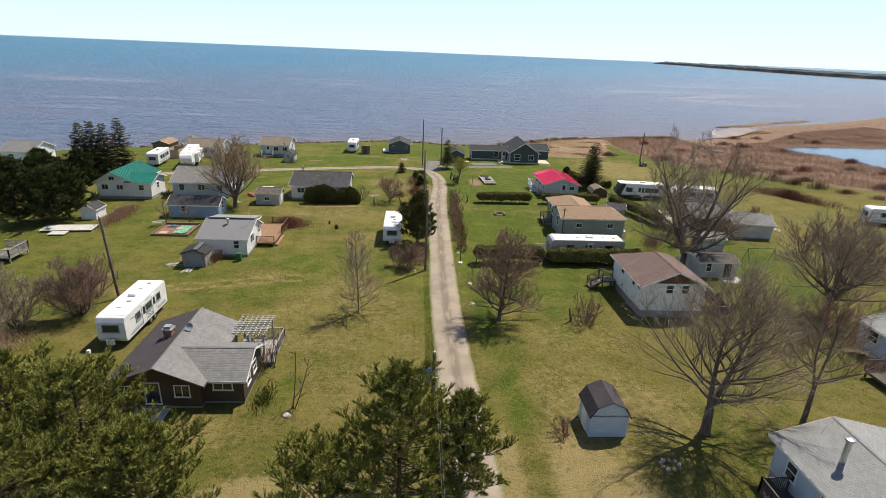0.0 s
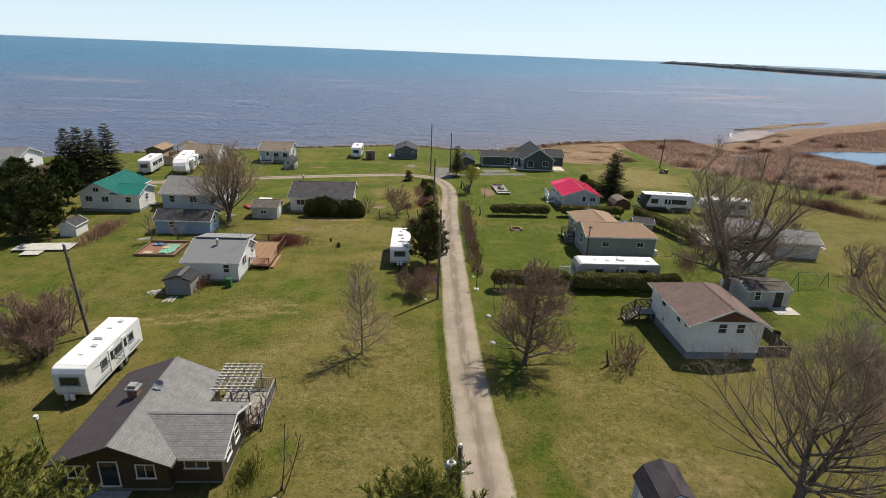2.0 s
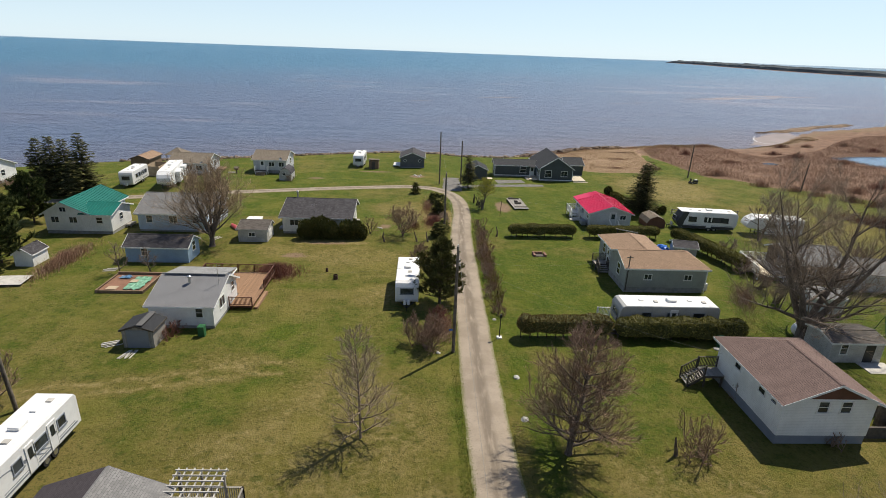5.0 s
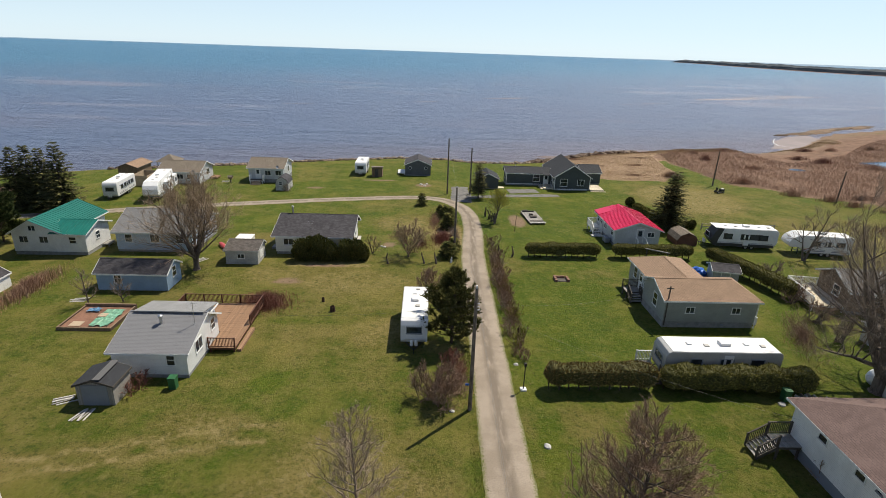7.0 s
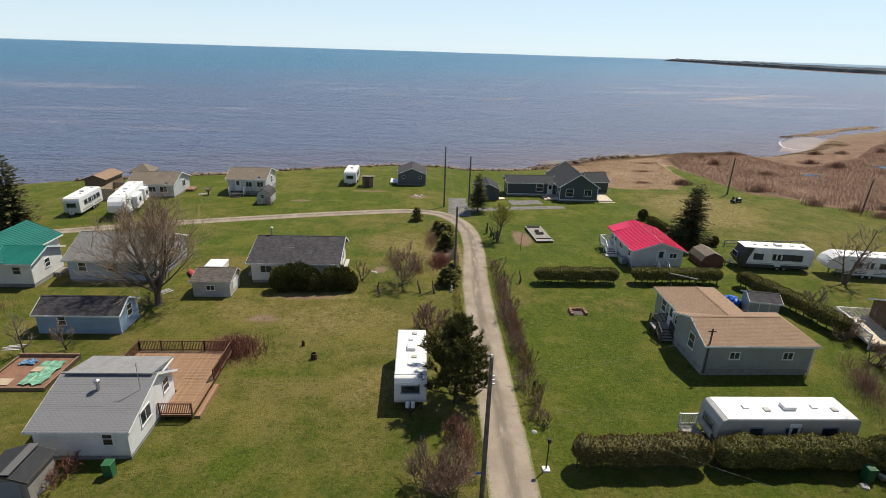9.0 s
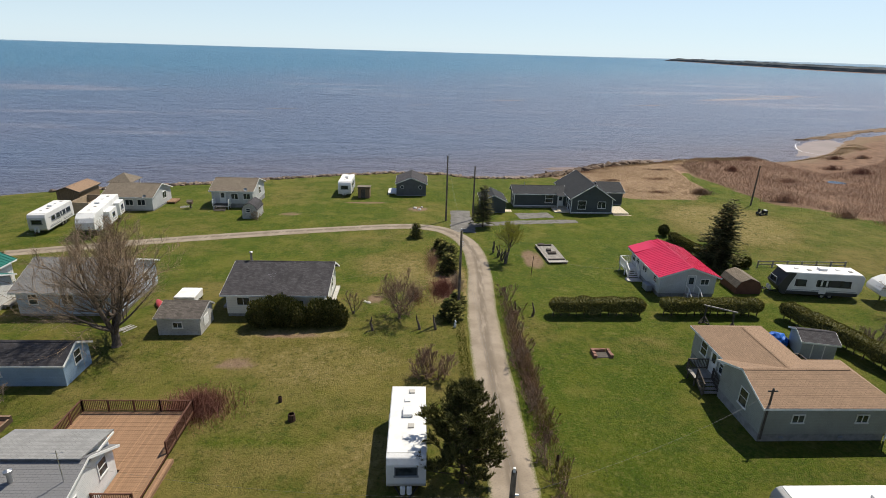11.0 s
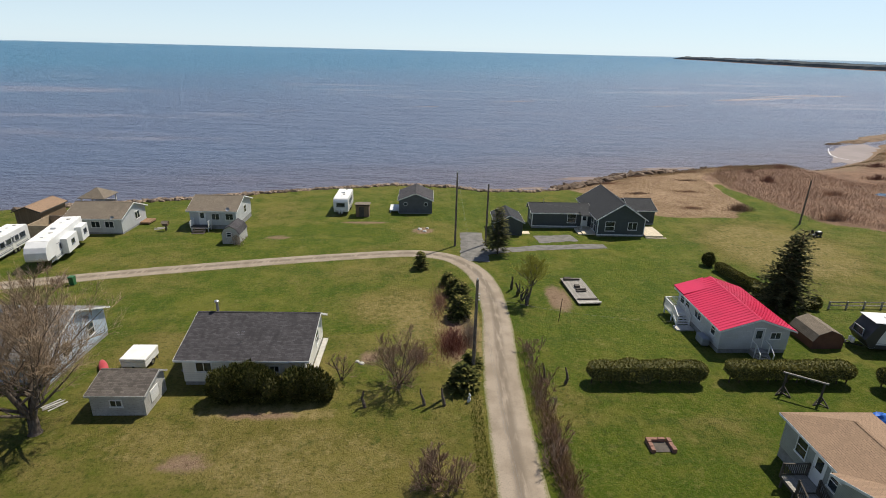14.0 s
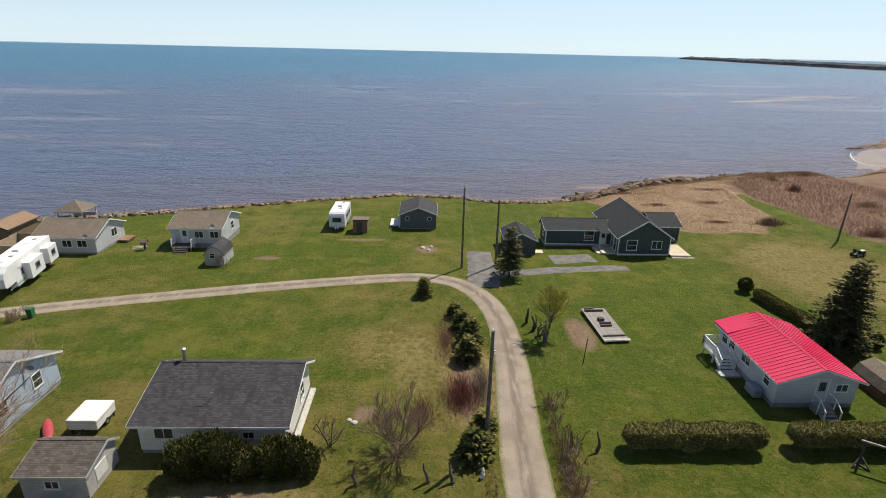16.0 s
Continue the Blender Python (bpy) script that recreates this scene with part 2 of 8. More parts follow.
TWIG_TAN = bark("tan_twigs", (0.34, 0.25, 0.165))
TWIG_GREY = bark("grey_twigs", (0.31, 0.24, 0.175))
TWIG_RED = bark("red_twigs", (0.22, 0.105, 0.075))
SPRUCE_BARK = bark("spruce_bark", (0.10, 0.075, 0.055))
DRY_STEM = leafy("dry_stems", (0.26, 0.15, 0.105), (0.40, 0.26, 0.175), (0.52, 0.38, 0.26))
RED_BRUSH = leafy("red_brush", (0.16, 0.07, 0.05), (0.27, 0.13, 0.095), (0.38, 0.22, 0.16))
REED = leafy("marsh_reeds", (0.28, 0.17, 0.12), (0.43, 0.295, 0.20), (0.55, 0.42, 0.29))
STRAW = leafy("straw_grass", (0.30, 0.21, 0.12), (0.44, 0.33, 0.19), (0.52, 0.42, 0.27))
GRASS = leafy("grass_blades", (0.055, 0.085, 0.014), (0.11, 0.12, 0.026), (0.24, 0.20, 0.075))

# ---- mesh helpers ----
def part(name, bm, material, parent=None, label="", smooth=False):
    """Link a bmesh (or a Geo) as one mesh object under a thing."""
    if isinstance(bm, Geo):
        me = bm.mesh(name)
    else:
        bmesh.ops.recalc_face_normals(bm, faces=bm.faces)
        me = bpy.data.meshes.new(name)
        bm.to_mesh(me)
        bm.free()
    me.materials.append(material)
    if smooth:
        for f in me.polygons:
            f.use_smooth = True
    ob = new(name, me)
    ob.parent = parent
    if label:
        ob["label"] = label
    return ob


def thing(name, x, y, label, category, rz=0.0, group="", kind="", z=None):
    e = new(name)
    e.empty_display_size = 0.3
    e.matrix_world = pose(x, y, ground_z(x, y) if z is None else z, 0, 0, rz)
    return tagged(e, label, category, group, kind)


class Geo:
    """Vertices and faces gathered in lists."""

    def __init__(self):
        self.v, self.f = [], []

    def mesh(self, name):
        me = bpy.data.meshes.new(name)
        me.from_pydata(self.v, [], self.f)
        me.update()
        return me

    def poly(self, pts):
        i = len(self.v)
        self.v.extend(tuple(p) for p in pts)
        self.f.append(tuple(range(i, i + len(pts))))

    def tube(self, a, b, ra, rb, n=4):
        a, b = Vector(a), Vector(b)
        d = b - a
        if d.length < 1e-6:
            return
        d.normalize()
        s = d.cross((0.31, 0.17, 0.93) if abs(d.z) < 0.9 else (1, 0, 0)).normalized()
        u = d.cross(s)
        i = len(self.v)
        for p, r in ((a, ra), (b, rb)):
            for k in range(n):
                w = 2 * math.pi * k / n
                self.v.append(tuple(p + s * (r * math.cos(w)) + u * (r * math.sin(w))))
        for k in range(n):
            self.f.append((i + k, i + (k + 1) % n, i + n + (k + 1) % n, i + n + k))

    def box(self, x0, x1, y0, y1, z0, z1):
        i = len(self.v)
        self.v += [(x0, y0, z0), (x1, y0, z0), (x1, y1, z0), (x0, y1, z0), (x0, y0, z1), (x1, y0, z1), (x1, y1, z1), (x0, y1, z1)]
        self.f += [tuple(i + k for k in q) for q in ((3, 2, 1, 0), (4, 5, 6, 7), (0, 1, 5, 4), (1, 2, 6, 5), (2, 3, 7, 6), (3, 0, 4, 7))]

    def beam(self, a, b, w, h):
        """A square bar from a to b."""
        a, b = Vector(a), Vector(b)
        d = (b - a).normalized()
        s = d.cross((0, 0, 1))
        s = s.normalized() if s.length > 0.05 else Vector((1, 0, 0))
        u = s.cross(d)
        i = len(self.v)
        for p in (a, b):
            for ks, ku in ((-1, -1), (1, -1), (1, 1), (-1, 1)):
                self.v.append(tuple(p + s * (ks * w / 2) + u * (ku * h / 2)))
        self.f += [tuple(i + k for k in q) for q in ((0, 1, 2, 3), (7, 6, 5, 4), (0, 4, 5, 1), (1, 5, 6, 2), (2, 6, 7, 3), (3, 7, 4, 0))]


def boxes(name, mat, parent, *bs, bevel=0.0, label=""):
    """One mesh of bevelled boxes (x0, x1, y0, y1, z0, z1)."""
    g = Geo()
    for b in bs:
        g.box(*b)
    if not bevel:
        return part(name, g, mat, parent, label)
    bm = bmesh.new()
    me = g.mesh("tmp")
    bm.from_mesh(me)
    bpy.data.meshes.remove(me)
    bmesh.ops.bevel(bm, geom=list(bm.edges), offset=bevel, segments=2, affect="EDGES", profile=0.5)
    return part(name, bm, mat, parent, label)


def extrude(name, mat, parent, profile, a0, a1, axis="x", bevel=0.0, label=""):
    """A closed profile run along one axis. axis x: profile in (y, z); axis y: in (x, z)."""
    bm = bmesh.new()
    mk = (lambda p, a: (a, p[0], p[1])) if axis == "x" else (lambda p, a: (p[0], a, p[1]))
    lo = [bm.verts.new(mk(p, a0)) for p in profile]
    hi = [bm.verts.new(mk(p, a1)) for p in profile]
    bm.faces.new(lo), bm.faces.new(hi[::-1])
    for i in range(len(lo)):
        j = (i + 1) % len(lo)
        bm.faces.new((lo[i], lo[j], hi[j], hi[i]))
    bmesh.ops.recalc_face_normals(bm, faces=bm.faces)
    if bevel:
        bmesh.ops.bevel(bm, geom=list(bm.edges), offset=bevel, segments=2, affect="EDGES", profile=0.5)
    return part(name, bm, mat, parent, label)


def slab(name, mat, parent, quads, t=0.1, label=""):
    """Roof planes: quads or triangles (eave first two corners), with thickness and u, v in metres."""
    bm = bmesh.new()
    uv = bm.loops.layers.uv.new("UVMap")
    for k, q in enumerate(quads):
        q = [Vector(p) for p in q]
        n = (q[1] - q[0]).cross(q[-1] - q[0]).normalized()
        if n.z < 0:
            n = -n
        u = (q[1] - q[0]).normalized()
        w = n.cross(u)
        top = [bm.verts.new(p) for p in q]
        low = [bm.verts.new(p - n * t) for p in q]
        fs = [bm.faces.new(top), bm.faces.new(low[::-1])]
        for i in range(len(q)):
            j = (i + 1) % len(q)
            fs.append(bm.faces.new((top[i], low[i], low[j], top[j])))
        for f in fs:
            for lp in f.loops:
                d = lp.vert.co - q[0]
                lp[uv].uv = (d.dot(u) + k * 7.3, d.dot(w) + k * 3.1)
    return part(name, bm, mat, parent, label)


# ---- ground ----
WATER = [(-3000, -900), (-400, 20), (-160, 95), (-102, 137), (-74, 153), (-46, 162), (-31, 168), (-9, 175), (3, 174), (9, 170.5), (20, 170.5), (29, 173), (37, 179), (45, 185.5), (53, 189), (62, 192.5), (71, 198), (82, 201), (94, 204), (99, 197.5), (107, 200.5), (129, 215), (150, 236), (170, 253), (194, 264), (240, 291), (287, 322), (600, 500), (3000, 1500)]
WX, WY = [p[0] for p in WATER], [p[1] for p in WATER]
SEA = -4.2
POND = [(124, 182), (140, 186), (165, 188), (235, 196), (240, 118), (170, 122), (150, 131), (134, 146), (131, 162)]


def inside(x, y, poly):
    c = False
    for (x0, y0), (x1, y1) in zip(poly, poly[1:] + poly[:1]):
        if (y0 > y) != (y1 > y) and x < (x1 - x0) * (y - y0) / (y1 - y0) + x0:
            c = not c
    return c


def poly_dist(x, y, poly):
    """Distance to a polygon's edge, negative inside."""
    best = 1e9
    for (x0, y0), (x1, y1) in zip(poly, poly[1:] + poly[:1]):
        dx, dy = x1 - x0, y1 - y0
        k = max(0, min(1, ((x - x0) * dx + (y - y0) * dy) / (dx * dx + dy * dy)))
        best = min(best, math.hypot(x - x0 - k * dx, y - y0 - k * dy))
    return -best if inside(x, y, poly) else best


def smooth(a, b, v):
    k = max(0.0, min(1.0, (v - a) / (b - a)))
    return k * k * (3 - 2 * k)


def ground_z(x, y):
    base = max(-0.0175 * y + 0.008 * max(-60, min(60, x)) + 0.1, -3.3)
    base = min(base, 8.0)
    if x > 60:
        base += (noise.noise((x * 0.11, y * 0.11, 2.0)) * 0.35) * smooth(60, 75, x)
    d = y - np.interp(x, WX, WY)
    if d > -8:
        k = smooth(-7.5, 0, d)
        base = base * (1 - k) + (SEA - 0.05) * k - 1.6 * smooth(0, 25, d)
    if 110 < x < 250 and 110 < y < 205:
        pd = poly_dist(x, y, POND)
        base = base + (-3.9 - base) * smooth(3.0, -2.0, pd)
    if 90 < x < 102 and 160 < y < 173:
        base -= 0.5 * smooth(3.0, 0.5, math.hypot((x - 96), (y - 166) * 1.3))
    return base


def spot(x, y, cx, cy, rx, ry):
    return smooth(1.25, 0.6, math.hypot((x - cx) / rx, (y - cy) / ry))


MARSH = [(62, 178), (64, 158), (66, 146), (76, 135), (92, 124), (108, 104), (124, 82), (150, 60), (260, 20), (420, 60), (420, 500), (240, 290), (150, 235), (115, 212), (80, 200)]
STRAWF = [(25, 171), (32, 158), (34, 151), (40, 146), (52, 146), (58, 152), (61, 166), (84, 199), (66, 206), (42, 187), (30, 178)]
BARE = [(-7.0, 99.6, 0.7, 1.7), (-24, 133.5, 2.0, 1.0), (-12, 141.5, 4.0, 0.9), (-2.5, 137.5, 1.8, 1.8), (13.2, 112.5, 1.5, 4.0), (-18, 86, 2.0, 1.0), (1.2, 104, 1.2, 6), (-14.5, 91.2, 3, 0.6)]
FADED = [(9, 25, 8, 8, 1.5), (-7, 23, 9, 5, 1.7), (3, 20, 6, 5, 1.5), (16, 33, 8, 6, 1.1), (-12, 47, 8, 6, 1.0), (-16, 31, 6, 3, 1.1), (-3, 107, 3.5, 7, 1.1), (1.5, 104, 3, 9, 1.4), (-14, 91.5, 7, 1.2, 1.3), (-20, 88, 6, 3, 1.0), (-7, 50, 9, 12), (-4, 36, 7, 6), (14, 34, 9, 9), (16, 45, 7, 4), (-10, 86, 9, 5), (-5, 110, 6, 6), (9, 92, 3, 3, 0.5), (20, 88, 4, 3, 0.5), (-18, 60, 4, 2), (9, 78, 2, 4, 0.45), (50, 130, 12, 15, 1.1), (-6, 74, 4, 4), (0, 40, 3, 9), (10, 60, 5, 3, 0.7)]
LUSH = [(-14.4, 65.2, 1.5, 1.3), (-13.5, 76, 4, 1.0), (8.5, 31, 1.2, 9), (7.5, 53, 1.3, 12), (2.0, 45, 0.5, 20), (14, 79, 6, 9), (16, 104, 7, 5), (-24, 110, 9, 4), (-20, 134, 14, 6), (20, 124, 9, 5), (12, 145, 12, 8), (-9.5, 37, 0.9, 1.5)]


def zone(x, y):
    """Marsh, straw, bare soil, faded turf."""
    w = noise.noise((x * 0.15, y * 0.15, 0.0)) * 2.5
    marsh = smooth(2.5, -2.5, poly_dist(x, y, MARSH) + w) if x > 40 and y > 10 else 0.0
    straw = smooth(1.5, -1.5, poly_dist(x, y, STRAWF) + w * 0.6) if 22 < x < 92 and 140 < y < 215 else 0.0
    track = min(abs(x - np.interp(y, [125, 136, 148, 166, 182], [66, 60.5, 59.3, 61, 64])), 9) if 130 < y < 173 else 9
    k = smooth(0.5, 1.5, track)
    marsh, straw = marsh * k, straw * k
    d = y - np.interp(x, WX, WY)
    if x > 70:
        marsh = marsh * smooth(-5, -12, d + w)
    bare = max([spot(x, y, *b) for b in BARE] + [smooth(-5.0, -2.5, d + 0.6 * w), smooth(-14, -7, d + w) * smooth(75, 95, x)])
    tr = [smooth(1.0, 0.2, abs(y - yy - 0.22 * (x + 20) - 0.2 * math.sin(x * 0.3))) * smooth(-48, -40, x) * smooth(-8, -14, x) for yy in (56.5, 58.1)] if 50 < y < 66 else [0]
    fade = max([spot(x, y, *b[:4]) * (b[4] if len(b) > 4 else 1.0) for b in FADED] + [1.25 * max(tr)] + [0.75 * smooth(66, 42, y), 0.5 * smooth(-34, -46, x) * smooth(118, 100, y)])
    if x < 3 and 104 <= y < 180:
        fade = max(fade, 0.24)
    if x < 3 and 40 < y < 104:
        fade = max(fade, 0.35 + 0.35 * smooth(68, 76, y) * smooth(-34, -28, x))
    fade -= 0.75 * max(spot(x, y, *b) for b in LUSH)
    if x > 40 and y < 150:
        fade = max(fade, 0.8 * smooth(40, 60, x) * smooth(150, 105, y))
    return marsh, straw, bare, fade


def lines(stops):
    out = []
    for a, b, s in stops:
        n = max(1, round((b - a) / s))
        out += [a + (b - a) * i / n for i in range(n)]
    return out + [stops[-1][1]]


gx = lines([(-4500, -400, 500), (-400, -110, 20), (-110, -66, 3), (-66, 70, 0.9), (70, 140, 2), (140, 300, 6), (300, 1000, 50), (1000, 4500, 500)])
gy = lines([(-3000, -200, 400), (-200, 10, 15), (10, 22, 2), (22, 182, 0.9), (182, 240, 2), (240, 360, 8), (360, 1000, 80), (1000, 4800, 600)])
nx, ny = len(gx), len(gy)
gv, gc = [], []
for y in gy:
    for x in gx:
        gv.append((x, y, ground_z(x, y) - 27 * max(0.0, (y - 1400) / 3450)))
        gc.append(zone(x, y))
gf = [(j * nx + i, j * nx + i + 1, (j + 1) * nx + i + 1, (j + 1) * nx + i) for j in range(ny - 1) for i in range(nx - 1)]
gme = bpy.data.meshes.new("ground")
gme.from_pydata(gv, [], gf)
za = gme.attributes.new("zone", "FLOAT_COLOR", "POINT")
za.data.foreach_set("color", np.array(gc, dtype=np.float32).ravel())
for f in gme.polygons:
    f.use_smooth = True

a = Mat("turf")
p = a.pos()
zn = a.attr("zone")
sepc = a.n.new("ShaderNodeSeparateColor")
a.l.new(zn[0], sepc.inputs[0])
n_big, n_mid, n_fine, n_blade = a.noise(p, 0.055, 4), a.noise(p, 0.35, 5, 0.6), a.noise(p, 1.7, 6, 0.7), a.noise(p, 7.0, 6, 0.8)
# mowing stripes along two headings
stripe = a.noise(a.scaled(p, (1.0, 0.06, 1.0)), 0.9, 3)
stripe2 = a.noise(a.scaled(p, (0.10, 1.0, 1.0)), 0.8, 3)
green = a.mix(a.ramp(n_mid, 0.3, 0.7), (0.050, 0.087, 0.004), (0.088, 0.110, 0.008))
green = a.mix(a.math("MULTIPLY", a.ramp(stripe, 0.45, 0.62), 0.5), green, (0.084, 0.116, 0.010))
green = a.mix(a.math("MULTIPLY", a.ramp(stripe2, 0.50, 0.66), 0.4), green, (0.046, 0.074, 0.010))
olive = a.mix(a.ramp(n_mid, 0.32, 0.68), (0.122, 0.106, 0.022), (0.178, 0.144, 0.044))
fsum = a.math("ADD", a.math("MULTIPLY", zn[3], 0.75), a.math("MULTIPLY", a.math("SUBTRACT", n_big, 0.45), 1.3))
fsum = a.math("ADD", fsum, a.math("MULTIPLY", a.math("SUBTRACT", n_mid, 0.5), 1.0))
fsum = a.math("ADD", fsum, a.math("MULTIPLY", a.math("SUBTRACT", n_fine, 0.5), 1.0))
turf = a.mix(a.ramp(fsum, 0.0, 0.8), green, olive)
n_clump = a.noise(p, 3.2, 3, 0.6)
turf = a.mix(a.math("MULTIPLY", a.ramp(n_clump, 0.50, 0.68), 0.5), turf, (0.135, 0.130, 0.029))
turf = a.mix(a.math("MULTIPLY", a.ramp(n_clump, 0.48, 0.32), 0.6), turf, (0.036, 0.050, 0.008))
tan = a.ramp(a.math("ADD", zn[3], a.math("MULTIPLY", a.math("SUBTRACT", n_fine, 0.5), 1.6)), 0.85, 1.5)
turf = a.mix(a.math("MULTIPLY", tan, 0.85), turf, (0.30, 0.232, 0.105))
dry = a.ramp(n_blade, 0.52, 0.72)
turf = a.mix(a.math("MULTIPLY", dry, 0.55), turf, (0.23, 0.182, 0.072))
turf = a.mix(a.math("MULTIPLY", a.ramp(n_blade, 0.48, 0.30), 0.75), turf, (0.022, 0.030, 0.006))
n_patch = a.noise(p, 0.16, 5, 0.65)
turf = a.mix(a.math("MULTIPLY", a.ramp(n_patch, 0.50, 0.66), 0.45), turf, (0.175, 0.152, 0.034))
n_weed = a.noise(p, 0.9, 5, 0.7)
turf = a.mix(a.math("MULTIPLY", a.ramp(n_weed, 0.56, 0.70), 0.4), turf, (0.21, 0.175, 0.060))
turf = a.mix(a.math("MULTIPLY", a.ramp(n_weed, 0.44, 0.32), 0.5), turf, (0.040, 0.066, 0.008))
wob = a.math("MULTIPLY", a.math("SUBTRACT", n_fine, 0.5), 1.2)
straw_c = a.mix(a.ramp(n_fine, 0.35, 0.65), (0.40, 0.285, 0.18), (0.22, 0.145, 0.088))
straw_c = a.mix(a.math("MULTIPLY", a.ramp(n_mid, 0.5, 0.66), 0.7), straw_c, (0.19, 0.12, 0.075))
marsh_c = a.mix(a.ramp(n_mid, 0.35, 0.65), (0.24, 0.15, 0.10), (0.16, 0.10, 0.068))
soil_c = a.mix(a.ramp(n_fine, 0.4, 0.7), (0.25, 0.165, 0.115), (0.15, 0.098, 0.066))
soil_c = a.mix(a.math("MULTIPLY", a.ramp(n_blade, 0.45, 0.7), 0.6), soil_c, (0.31, 0.22, 0.155))
col = a.mix(a.ramp(a.math("ADD", sepc.outputs[1], wob), 0.3, 0.7), turf, straw_c)
col = a.mix(a.ramp(a.math("ADD", sepc.outputs[0], wob), 0.3, 0.7), col, marsh_c)
col = a.mix(a.math("MULTIPLY", a.ramp(a.math("ADD", sepc.outputs[2], wob), 0.2, 1.0), 0.9), col, soil_c)
a.bump(a.math("ADD", n_blade, a.math("MULTIPLY", n_fine, 0.8)), 0.15, 1.0)
gme.materials.append(a.out(col, 0.95, 0, 0.15))
ground = tagged(new("ground", gme), "patchy green and straw-coloured spring lawn sloping to the shore", "ground", kind="structure")

# ---- sea ----
w = Mat("sea_water")
p = w.pos()
px = w.sep(p)
dist = w.math("SUBTRACT", px[1], w.math("MULTIPLY", px[0], 0.42))
band = w.noise(w.scaled(p, (0.0012, 0.006, 1)), 1.0, 5, 0.6)
band2 = w.noise(w.scaled(p, (0.006, 0.03, 1)), 1.0, 5, 0.6)
far = w.math("ADD", dist, w.math("MULTIPLY", w.math("SUBTRACT", band, 0.5), 500.0))
near = w.math("ADD", dist, w.math("MULTIPLY", w.math("SUBTRACT", band2, 0.5), 60.0))
silt = (0.108, 0.076, 0.090)
mid = (0.066, 0.092, 0.165)
deep = (0.024, 0.128, 0.218)
wc = w.mix(w.ramp(near, 135.0, 230.0), silt, mid)
wc = w.mix(w.ramp(far, 250.0, 900.0), wc, deep)
wc = w.mix(w.math("MULTIPLY", w.ramp(band2, 0.58, 0.72), 0.35), wc, dim(mid, 1.6))
slick = w.noise(w.scaled(p, (0.007, 0.032, 1)), 1.0, 5, 0.65)
reach = w.math("MULTIPLY", w.ramp(dist, 170.0, 260.0), w.ramp(dist, 900.0, 420.0))
wc = w.mix(w.math("MULTIPLY", w.math("MULTIPLY", w.ramp(slick, 0.54, 0.66), reach), 0.65), wc, (0.215, 0.20, 0.25))
lilac = w.noise(w.scaled(p, (0.005, 0.02, 1)), 1.0, 4, 0.6)
wc = w.mix(w.math("MULTIPLY", w.math("MULTIPLY", w.ramp(lilac, 0.50, 0.68), w.ramp(dist, 420.0, 200.0)), 0.5), wc, (0.15, 0.105, 0.125))
rip = w.noise(w.scaled(p, (0.35, 0.8, 1.0)), 1.0, 6, 0.65)
rip2 = w.noise(w.scaled(p, (0.05, 0.12, 1.0)), 1.0, 4, 0.6)
rip3 = w.noise(w.scaled(p, (1.0, 2.2, 1.0)), 1.0, 3, 0.6)
rip = w.math("ADD", rip, w.math("MULTIPLY", rip3, 0.35))
w.bump(w.math("ADD", rip, w.math("MULTIPLY", rip2, 2.0)), 1.1, 1.0)
SEA_MAT = w.out(wc, 0.32, 0, 0.3)
g = Geo()
def far_sea(y):
    """The sea falls away beyond 1500 m, as it does on the round earth."""
    return SEA - 21 * max(0.0, (y - 1500) / 3450)


for x0, x1 in ((-4900, -300), (-300, 300), (300, 4900)):
    for y0, y1 in ((-1500, 100), (100, 400), (400, 1500), (1500, 4950)):
        g.poly([(x0, y0, far_sea(y0)), (x1, y0, far_sea(y0)), (x1, y1, far_sea(y1)), (x0, y1, far_sea(y1))])
tagged(part("sea", g, SEA_MAT), "calm silty bay water turning from mauve to blue", "sea", kind="structure")["kind"] = "structure"
pw = Mat("pond_water")
n1 = pw.noise(pw.pos(), 1.5, 4)
pw.bump(n1, 0.05, 0.4)
POND_MAT = pw.out((0.03, 0.07, 0.12), 0.12, 0, 0.6)
g = Geo()
g.poly([(x, y, -3.1) for x, y in POND])
tagged(part("pond", g, POND_MAT), "still blue pond in the brown marsh", "pond", kind="structure")
g = Geo()
g.poly([(96 + 3.0 * math.cos(k * 0.4), 166 + 2.2 * math.sin(k * 0.4), ground_z(96, 169.5) - 0.12) for k in range(16)])
tagged(part("marsh_pool", g, POND_MAT), "small pool of water among marsh reeds", "pond", kind="structure")
# mud flats and sandbars showing through the shallow water
MUDW = plain("wet_mud", (0.19, 0.13, 0.105), 0.5, 0, 0.25, 0.2, 2, 0.02)
SAND_BAR = plain("pale_sandbar", (0.29, 0.228, 0.212), 0.6, 0, 0.3, 0.1, 1, 0.02)
WET_SAND = plain("wet_pale_sand", (0.22, 0.17, 0.155), 0.6, 0, 0.25, 0.15, 2, 0.02)
LEDGE = plain("brown_ledge", (0.22, 0.145, 0.085), 0.9, 0, 0.5, 0.3, 3, 0.3)
FOAM = plain("surf_foam", (0.8, 0.8, 0.8), 0.7, 0, 0.1, 0.5, 4, 0.05)


